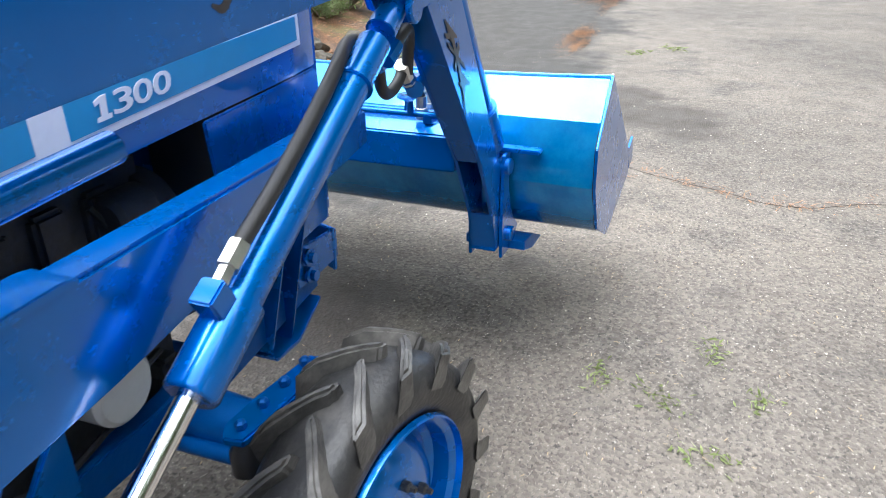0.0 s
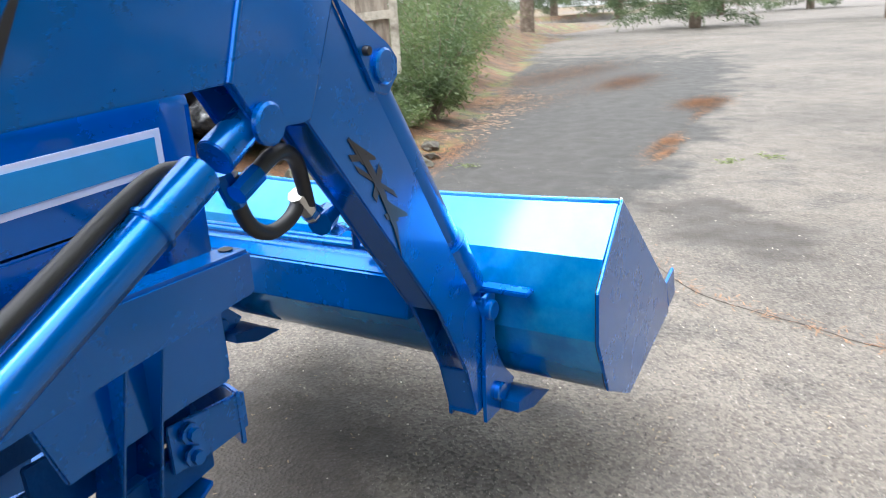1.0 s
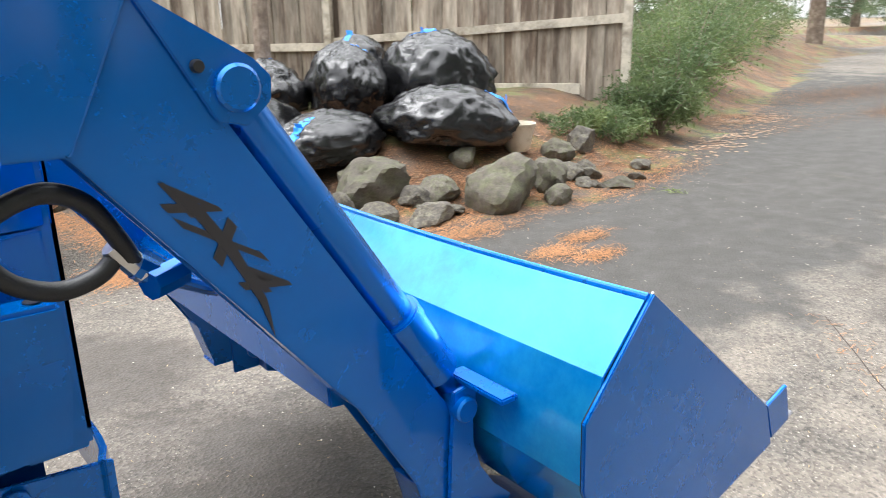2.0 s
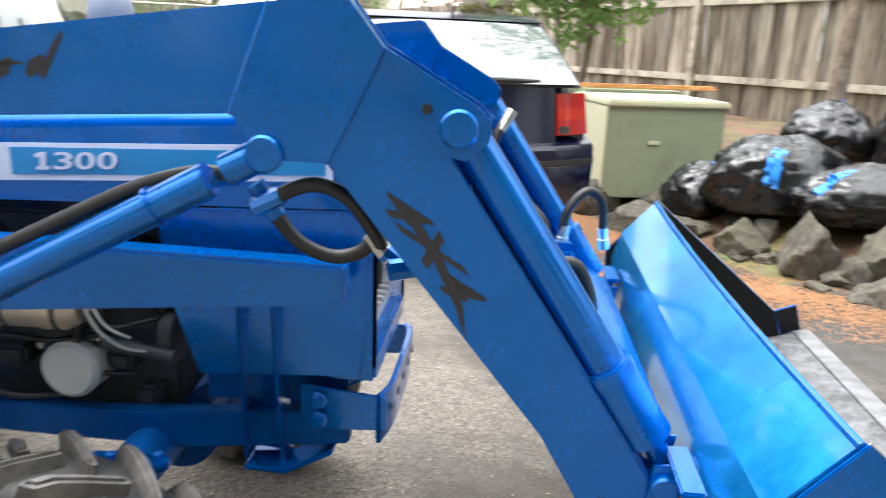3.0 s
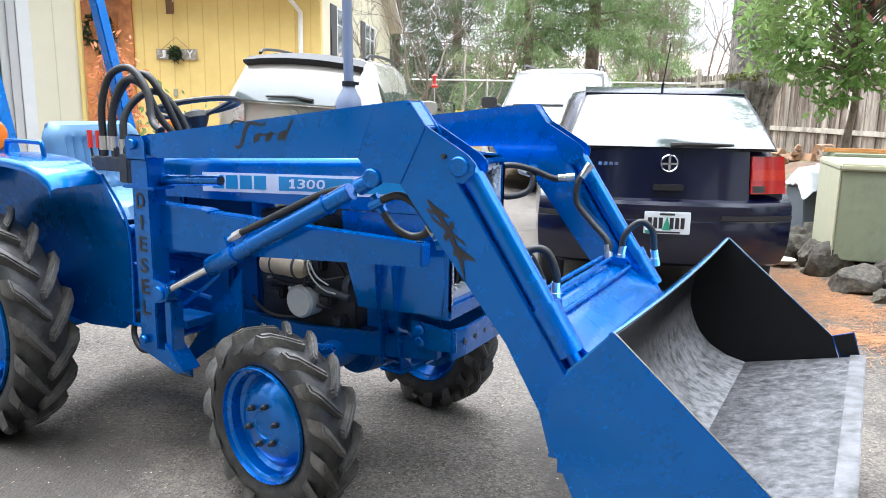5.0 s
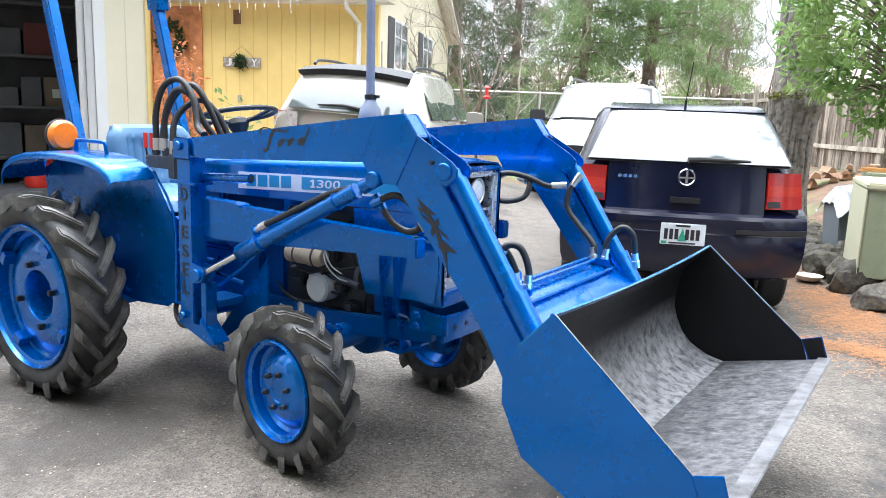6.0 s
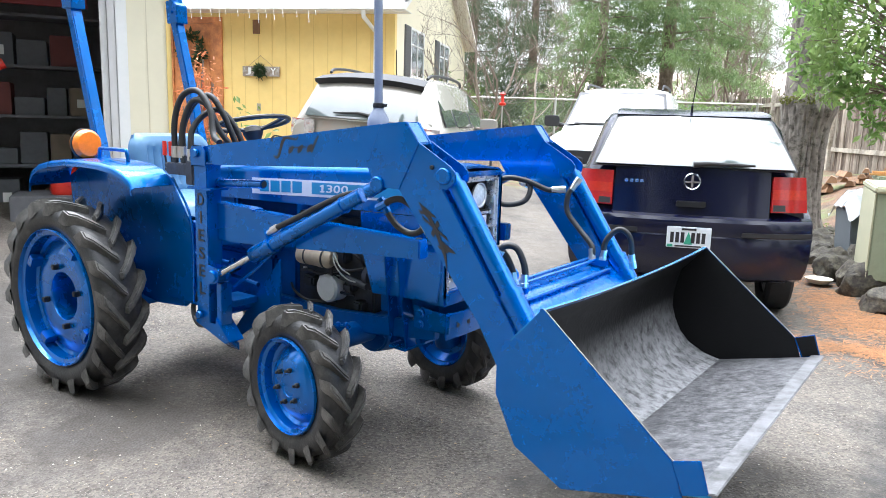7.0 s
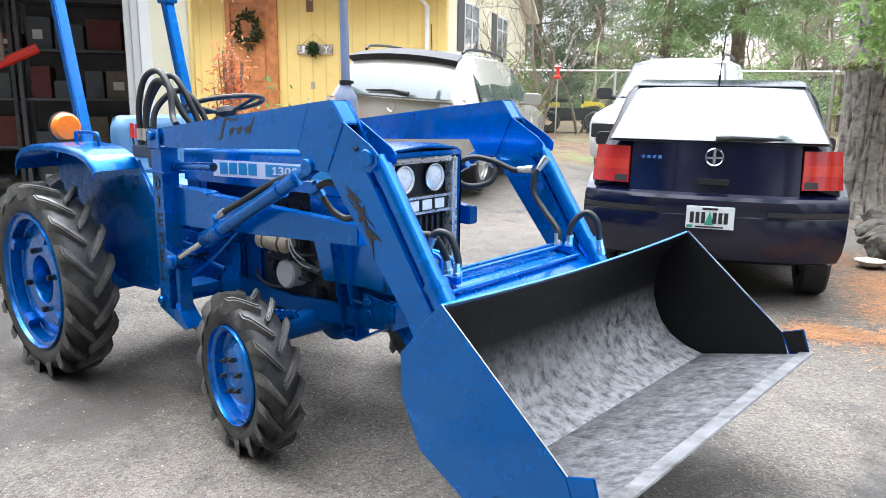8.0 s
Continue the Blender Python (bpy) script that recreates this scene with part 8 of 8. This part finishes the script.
# neighbours' houses glimpsed between the trees
def far_house(az, d, w, h, rz, c_wall, label):
    t = thing("neighbour_house", label, "house", pose(*out(az, d), 0.3, 0, 0, rz))
    bm = B()
    box(bm, -w / 2, w / 2, 0, 7, 0, h)
    part("wall", bm, material("far_siding", c_wall, 0.7, 0, 0.06, 3), t)
    bm = B()
    prism(bm, [(-0.6, h - 0.05), (3.5, h + 1.6), (7.6, h - 0.05), (7.6, h + 0.1), (3.5, h + 1.8), (-0.6, h + 0.1)], -w / 2 - 0.5, w / 2 + 0.5, "x")
    part("roof", bm, material("far_roof", (0.55, 0.44, 0.40), 0.85, 0, 0.1, 3), t, "pale pinkish shingle roof")
    bm = B()
    box(bm, -w / 2 - 0.5, w / 2 + 0.5, -0.66, -0.60, h - 0.12, h + 0.06)
    part("fascia", bm, M_WHITE, t)
    for x0 in (-w * 0.3, w * 0.1):
        bm = B()
        box(bm, x0, x0 + 1.4, -0.03, 0.0, 1.0, h - 0.7)
        wn_ = part("window", bm, M_WHITE, t)
        bm = B()
        box(bm, x0 + 0.08, x0 + 1.32, -0.045, -0.03, 1.08, h - 0.78)
        part("pane", bm, M_DARKWIN, wn_)
    return t


far_house(98.0, 42, 9, 2.5, 12, (0.62, 0.56, 0.50), "pale low house with pinkish roof far behind the trees")
far_house(112.0, 46, 8, 2.6, 20, (0.70, 0.70, 0.70), "white low house glimpsed far behind the firs")

# oak with a mossy burl
oak = thing("oak_tree", "thick old tree with furrowed bark and a mossy burl", "tree", pose(0.40, 8.15, ground_z(0.40, 8.15)))
bm = B()
n = 110
rows = []
profile = ((-0.1, 0.50), (0.1, 0.40), (0.3, 0.335), (0.6, 0.30), (1.2, 0.285), (1.6, 0.305), (1.75, 0.325), (1.9, 0.30), (2.5, 0.285), (3.4, 0.265), (5.0, 0.22), (9.0, 0.05))
zs = [-0.1 + 0.05 * k for k in range(71)] + [3.9, 4.5, 5.5, 7.0, 9.0]
for z in zs:
    r = float(np.interp(z, [p[0] for p in profile], [p[1] for p in profile]))
    row = []
    for k in range(n + 1):
        a = 2 * math.pi * (k % n) / n
        ca, sa = math.cos(a), math.sin(a)
        furrow = abs(noise.noise((ca * 7, sa * 7, z * 1.3))) + 0.6 * abs(noise.noise((ca * 15, sa * 15, z * 2.6 + 9)))
        rr = r * (1 + 0.10 * noise.noise((ca * 1.2, sa * 1.2, z * 0.8)) - 0.16 * max(0, 0.28 - furrow) / 0.28)
        lump = 0.05 * math.exp(-((z - 1.72) / 0.13) ** 2) * max(0, math.cos(a + 0.6))
        row.append(((rr + lump) * ca, (rr + lump) * sa, z))
    rows.append(row)
grid_sheet(bm, rows)
bmesh.ops.remove_doubles(bm, verts=bm.verts, dist=0.0005)
part("trunk", bm, M_OAKBARK, oak, "grey furrowed bark with moss", smooth=80)
bm = B()
rgo = random.Random(9)
for k in range(7):
    a = k * 0.95
    bare_branches(bm, (0.1 * math.cos(a), 0.1 * math.sin(a), 3.4 + k * 0.6), (math.cos(a), math.sin(a), 0.55), 2.2, 0.09, 3, rgo, [])
part("limb", bm, M_BARK, oak)
pts = [(0.34 * math.cos(a) * rgo.uniform(0.95, 1.05), 0.34 * math.sin(a), 1.84 + rgo.uniform(-0.06, 0.04)) for a in np.linspace(-2.6, 0.6, 420)]
v, f = leaf_cloud(pts, 0.045, 2, 70, 0.4)
raw_part("moss_tuft", v, f, material("moss", (0.16, 0.17, 0.03), 0.9, 0, 0.2, 9, island=0.3), oak, "yellow-green moss")

# broad-leaved shrub overhanging the bed
lau = thing("laurel_tree", "broad-leaved evergreen with glossy leaves overhanging the bed", "tree", pose(1.62, 7.0, ground_z(1.62, 7.0)))
rgl3 = np.random.default_rng(15)
bm = B()
lz = ground_z(1.62, 7.0)
tube(bm, spline([(0, 0, -0.05), (-0.05, -0.05, 0.7), (0.0, -0.15, 1.3), (-0.1, -0.3, 2.0), (-0.15, -0.4, 3.0)], 5), [0.05 - 0.0015 * i for i in range(21)], 8)
pts = []
for k in range(400):
    q = rgl3.normal(0, 1, 3)
    q = q / np.linalg.norm(q) * rgl3.uniform(0.35, 1.0) ** 0.6
    c = np.array([-0.22, -0.45, 2.65 - lz]) + q * (1.10, 0.85, 1.25)
    low = 1.72 - lz - 0.28 * min(max((c[0] + 0.7) / 0.6, 0), 1) + 0.12 * math.sin(c[0] * 7)
    if c[2] < low:
        c[2] = low + rgl3.uniform(0, 0.5)
    if k % 3 == 0:
        hub_ = np.array([-0.05, -0.2, 1.2 + 0.55 * (c[2] - 1.0)])
        tube(bm, spline([tuple(hub_), tuple(hub_ * 0.45 + c * 0.55 + (0, 0, 0.10)), tuple(c)], 3), [0.013, 0.011, 0.010, 0.008, 0.007, 0.005, 0.004], 5, caps=False)
    m_ = rgl3.integers(9, 15)
    pts.extend(c + rgl3.normal(0, 0.055, (m_, 3)))
part("trunk", bm, M_BARK, lau)
v, f = leaf_cloud(pts, 0.135, 2.5, 16, 0.25, 0.35)
raw_part("foliage", v, f, M_LAUREL, lau, "glossy mid-green pointed leaves")
v, f = leaf_cloud(rgl3.normal(0, 1, (14, 3)) * (0.12, 0.12, 0.14) + (0.15, -1.1, 2.05), 0.15, 2.2, 17)
raw_part("withered_leaf", v, f, material("withered_leaf", (0.16, 0.03, 0.02), 0.6, 0, 0.2, 6), lau, "dark red withered leaves")["kind"] = "stuff"

# slender tree between the bags and the board fence
slim = thing("slender_tree", "slender dark-barked tree standing behind the rubbish bags", "tree", pose(3.62, 5.25, ground_z(3.62, 5.25)))
bm = B()
tube(bm, spline([(0, 0, -0.1), (0.02, 0.0, 0.9), (0.10, 0.02, 1.8), (0.20, 0.0, 3.0), (0.10, -0.1, 5.0), (0.05, -0.2, 8.2)], 4), np.linspace(0.085, 0.02, 21).tolist(), 10)
part("trunk", bm, M_BARK, slim, "dark slender trunk")
bm = B()
rgs = np.random.default_rng(91)
pts = []
for k in range(26):
    a, z0 = k * 2.4 + rgs.uniform(-0.3, 0.3), 3.6 + 4.4 * k / 26
    reach = rgs.uniform(1.2, 2.5) * (1.0 - 0.45 * k / 26)
    root = np.array([0.15, -0.05, z0])
    tip = root + np.array([reach * math.cos(a), reach * math.sin(a), rgs.uniform(0.4, 1.1)])
    tube(bm, spline([tuple(root), tuple(root * 0.5 + tip * 0.5 + (0, 0, 0.15)), tuple(tip)], 3), 0.014, 5, caps=False)
    for q in rgs.uniform(0.35, 1.0, 14):
        pts.append((root + (tip - root) * q)[None, :] + rgs.normal(0, 0.14, (14, 3)))
tagged(part("limb", bm, M_BARK, slim), kind="stuff")
v, f = leaf_cloud(np.concatenate(pts), 0.11, 2.4, 92, 0.3, 0.3)
raw_part("foliage", v, f, M_LAUREL, slim, "sparse green leaves high up")

# ---------- wire fence and quad bike ----------
wire = thing("wire_fence", "galvanised chain-link fence with top rail", "fence", pose(-8.6, 13.4, 0.42, 0, 0, 26.5) @ Matrix.Scale(1.1, 4))
for k in range(4):
    bm = B()
    tube(bm, [(k * 2.2, 0, -0.2), (k * 2.2, 0, 1.50)], 0.03, 10)
    part("fence_post", bm, M_STEEL, wire)
bm = B()
tube(bm, [(-0.1, 0, 1.46), (6.7, 0, 1.46)], 0.02, 8)
part("top_rail", bm, M_STEEL, wire)
bm = B()
s_ = 0.09
for k in range(int(6.6 / s_) + 16):
    for sg in (1, -1):
        x0, x1 = k * s_ - (1.44 if sg > 0 else 0), k * s_ + (0 if sg > 0 else -1.44)
        xa, xb = (k * s_ - 1.44, k * s_) if sg > 0 else (k * s_, k * s_ - 1.44)
        za, zb = 0.0, 1.44
        def clip(xx):
            return min(max(xx, 0), 6.6)
        ta, tb = (clip(xa) - xa) / (xb - xa), (clip(xb) - xa) / (xb - xa)
        if tb - ta > 0.02:
            tube(bm, [(clip(xa), 0, za + 1.44 * ta), (clip(xb), 0, za + 1.44 * tb)], 0.004, 3, caps=False)
mesh_wire = part("wire_mesh", bm, material("wire", (0.20, 0.24, 0.22), 0.5, 0.6, 0.1, 20), wire, "dark green-grey wire mesh")
tagged(mesh_wire, kind="stuff")
quad = thing("quad_bike", "yellow and black quad bike parked on the grass", "quad bike", pose(*out(119.7, 20.8), 0.45, 0, 0, 35))
M_YELLOW = material("yellow_plastic", (0.75, 0.62, 0.04), 0.35, 0, 0.06, 10)
for nm, pts_, mt in (("rear_fender", [(-0.85, 0.62), (-0.75, 0.80), (-0.35, 0.82), (-0.30, 0.66), (-0.5, 0.70)], M_YELLOW), ("front_fender", [(0.25, 0.66), (0.35, 0.84), (0.80, 0.80), (0.9, 0.66), (0.6, 0.72)], M_YELLOW), ("seat", [(-0.7, 0.80), (-0.65, 0.92), (-0.1, 0.88), (0.1, 0.80)], M_BLACK), ("chassis", [(-0.6, 0.3), (-0.6, 0.65), (0.6, 0.65), (0.65, 0.35)], M_BLACK)):
    bm = B()
    prism(bm, pts_, -0.32, 0.32)
    part(nm, bm, mt, quad, bevel=0.02)
for x in (-0.6, 0.6):
    for y in (-0.42, 0.42):
        bm = B()
        lathe(bm, [(0.13, -0.11), (0.25, -0.12), (0.29, -0.08), (0.29, 0.08), (0.25, 0.12), (0.13, 0.11)], (x, y, 0.29), "y", 22, close=True)
        part("tyre", bm, M_CARTYRE, quad)
bm = B()
tube(bm, [(0.2, -0.38, 1.05), (0.3, 0, 1.0), (0.2, 0.38, 1.05)], 0.02, 8)
tube(bm, [(0.3, 0, 0.75), (0.3, 0, 1.0)], 0.03, 8)
part("handlebar", bm, M_BLACK, quad)
feeder = thing("bird_feeder", "red hanging bird feeder", "feeder", pose(*out(120.5, 17.2), 1.78) @ Matrix.Scale(0.72, 4))
bm = B()
lathe(bm, [(0.02, 0.42), (0.12, 0.36), (0.05, 0.33), (0.05, 0.12), (0.12, 0.08), (0.10, 0.02), (0.02, 0.0)], (0, 0, 0), "z", 18)
part("jar", bm, M_RED, feeder)
bm = B()
tube(bm, [(0, 0, -2.2), (0, 0, 0.0)], 0.02, 6)
part("pole", bm, M_STEEL, feeder)

# ---------- litter on the asphalt ----------
rgn2 = np.random.default_rng(77)


def needles(name, spots, n, length, wid, mat_, label):
    """Fallen needles: thin slivers lying in drifts."""
    V, F = [], []
    for cx, cy, rx, ry_, share in spots:
        m_ = int(n * share)
        p = np.stack([cx + rgn2.normal(0, rx, m_), cy + rgn2.normal(0, ry_, m_)], 1)
        a = rgn2.uniform(0, np.pi, m_)
        L = length * rgn2.uniform(0.6, 1.3, m_)
        dx, dy = np.cos(a) * L / 2, np.sin(a) * L / 2
        ox, oy = -np.sin(a) * wid, np.cos(a) * wid
        z = np.array([ground_z(x_, y_) for x_, y_ in p]) + rgn2.uniform(0.002, 0.010, m_)
        base = len(V)
        q = np.stack([np.stack([p[:, 0] - dx - ox, p[:, 1] - dy - oy, z], 1), np.stack([p[:, 0] + dx - ox, p[:, 1] + dy - oy, z], 1),
                      np.stack([p[:, 0] + dx + ox, p[:, 1] + dy + oy, z + 0.0006], 1), np.stack([p[:, 0] - dx + ox, p[:, 1] - dy + oy, z + 0.0006], 1)], 1).reshape(-1, 3)
        V.extend(q.tolist())
        i = base + np.arange(m_)[:, None] * 4
        F.extend((i + [0, 1, 2, 3]).tolist())
    me = bpy.data.meshes.new(name)
    me.from_pydata(V, [], F)
    me.materials.append(mat_)
    return tagged(new(name, me), label, "litter", kind="stuff")


M_NEEDLE = material("fallen_needles", (0.46, 0.225, 0.10), 0.8, 0, 0.25, 2, island=0.5)
spots = [(4.1, 3.05, 0.8, 0.3, 0.06), (3.2, 4.2, 0.8, 0.6, 0.06), (5.2, 3.6, 0.6, 0.5, 0.05), (2.6, 3.4, 0.4, 0.3, 0.03), (14.4, 4.1, 1.4, 0.5, 0.16), (12.3, 2.5, 0.8, 0.25, 0.12), (12.2, 4.4, 1.2, 0.6, 0.12), (9.75, 0.72, 0.35, 0.16, 0.08), (23.9, 5.4, 2.0, 0.9, 0.06), (9.6, 3.1, 0.7, 0.3, 0.03),
         (6.8, 0.48, 0.35, 0.05, 0.014), (6.3, 0.35, 0.2, 0.04, 0.008), (6.9, 0.42, 0.12, 0.06, 0.008), (8.9, 0.53, 0.35, 0.05, 0.010), (4.9, 2.25, 0.5, 0.14, 0.05), (3.6, 1.19, 0.10, 0.05, 0.010), (3.83, 1.48, 0.12, 0.05, 0.010), (3.46, 1.39, 0.10, 0.06, 0.010), (5.8, 2.43, 0.4, 0.14, 0.04), (3.22, 2.06, 0.3, 0.08, 0.03),
         (3.45, 2.35, 0.7, 0.10, 0.05), (3.4, 2.75, 0.6, 0.25, 0.09), (1.40, 2.73, 0.12, 0.10, 0.025), (1.82, 2.84, 0.14, 0.08, 0.025), (1.73, 3.7, 0.18, 0.28, 0.07), (1.40, 4.4, 0.15, 0.25, 0.04), (2.4, 2.75, 0.3, 0.2, 0.05), (0.9, 5.1, 0.25, 0.3, 0.03), (5.5, 2.85, 0.7, 0.18, 0.07), (3.9, 2.75, 0.5, 0.12, 0.05), (4.6, 3.6, 0.6, 0.4, 0.06), (6.3, 3.1, 0.5, 0.25, 0.05), (9.7, 3.75, 0.5, 0.25, 0.05), (-9.5, 12.2, 2.0, 0.8, 0.06)]
needles("needle_litter", spots, 52000, 0.055, 0.0017, M_NEEDLE, "orange-brown pine needles drifted on the asphalt")
needles("fallen_leaves", [(9.6, 3.55, 0.5, 0.2, 0.4), (8.2, 2.95, 0.5, 0.15, 0.3), (7.0, 2.75, 0.5, 0.2, 0.2), (5.2, 3.0, 0.6, 0.2, 0.2)], 420, 0.055, 0.017, material("dead_leaf", (0.30, 0.20, 0.13), 0.8, 0, 0.2, 6, island=0.6), "curled dead leaves along the edge of the bed")
needles("leaf_crumbs", [(-1.0, -1.5, 2.2, 1.4, 0.35), (2.0, -0.8, 2.0, 1.2, 0.3), (1.0, 3.0, 2.5, 1.5, 0.15), (4.5, 0.5, 2.0, 1.2, 0.2)], 2600, 0.013, 0.0014, material("dry_crumbs", (0.33, 0.25, 0.15), 0.85, 0, 0.2, 3, island=0.5), "scattered dry leaf crumbs on the asphalt")
crack = [(3.6, -0.1), (3.30, -0.35), (3.01, -0.60), (2.88, -0.85), (2.79, -1.10), (2.69, -1.32), (2.71, -1.52), (2.86, -1.83), (3.0, -2.5)]
cs = []
for (ax, ay), (bx, by) in zip(crack, crack[1:]):
    for s in np.linspace(0, 1, 7)[:-1]:
        cs.append((ax + (bx - ax) * s, ay + (by - ay) * s, 0.045, 0.045, 1 / 42))
needles("crack_litter", cs, 170, 0.045, 0.0016, M_NEEDLE, "needles caught along a crack in the asphalt")
bm = B()
rows = []
pts = spline([(x, y, 0.0012) for x, y in crack], 8)
for i, p in enumerate(pts):
    w_ = 0.0022 + 0.0016 * noise.noise((i * 0.7, 0, 0))
    jx = 0.02 * noise.noise((i * 0.9, 5, 0))
    rows.append([(p.x - w_ * 2 + jx, p.y + jx, 0.0012), (p.x + w_ * 2 + jx, p.y + jx, 0.0012)])
grid_sheet(bm, rows)
solid("asphalt_crack", bm, material("crack_dirt", (0.045, 0.035, 0.028), 0.95, 0, 0.3, 40), "dark dirt-filled crack across the asphalt", "crack", kind="structure")
M_SPRIG = foliage_mat("fallen_sprig", (0.20, 0.26, 0.09), (0.30, 0.34, 0.14), 0.3)
for i, (x, y) in enumerate(((1.30, -1.15), (1.0, -1.03), (0.78, -1.16), (6.04, -0.23), (1.05, -0.83), (6.32, -0.51), (5.3, 1.79), (1.08, -1.30))):
    t = thing("fallen_sprig", "pale green sprig fallen on the asphalt", "sprig", pose(x, y, 0.003, 0, 0, i * 47), "fallen sprigs")
    s = 0.07 if x < 3 else 0.12
    pts = np.stack([rgn2.normal(0, s * 0.6, 46), rgn2.normal(0, s * 0.35, 46), rgn2.uniform(0.002, 0.012, 46)], 1)
    v, f = leaf_cloud(pts, s * 0.45, 4, 80 + i, 0.0)
    v[:, 2] = np.clip(v[:, 2], 0.001, 0.02)
    raw_part("sprig_needles", v, f, M_SPRIG, t)
V, F = [], []
P = np.stack([rgn2.uniform(-4, 6, 1500), rgn2.uniform(-4, 3, 1500)], 1)
for x, y in P:
    s = rgn2.uniform(0.002, 0.006)
    a = rgn2.uniform(0, 3)
    b = len(V)
    V.extend([(x + s * math.cos(a), y + s * math.sin(a), 0.002), (x + s * math.cos(a + 2), y + s * math.sin(a + 2), 0.002), (x + s * math.cos(a + 4), y + s * math.sin(a + 4), 0.002), (x, y, 0.002 + s * 0.8)])
    F.extend([(b, b + 1, b + 3), (b + 1, b + 2, b + 3), (b + 2, b, b + 3)])
me = bpy.data.meshes.new("grit")
me.from_pydata(V, [], F)
me.materials.append(material("pale_grit", (0.42, 0.38, 0.32), 0.8, 0, 0.2, 5, island=0.6))
tagged(new("grit", me), "scattered pale grit and leaf crumbs on the asphalt", "litter", kind="stuff")
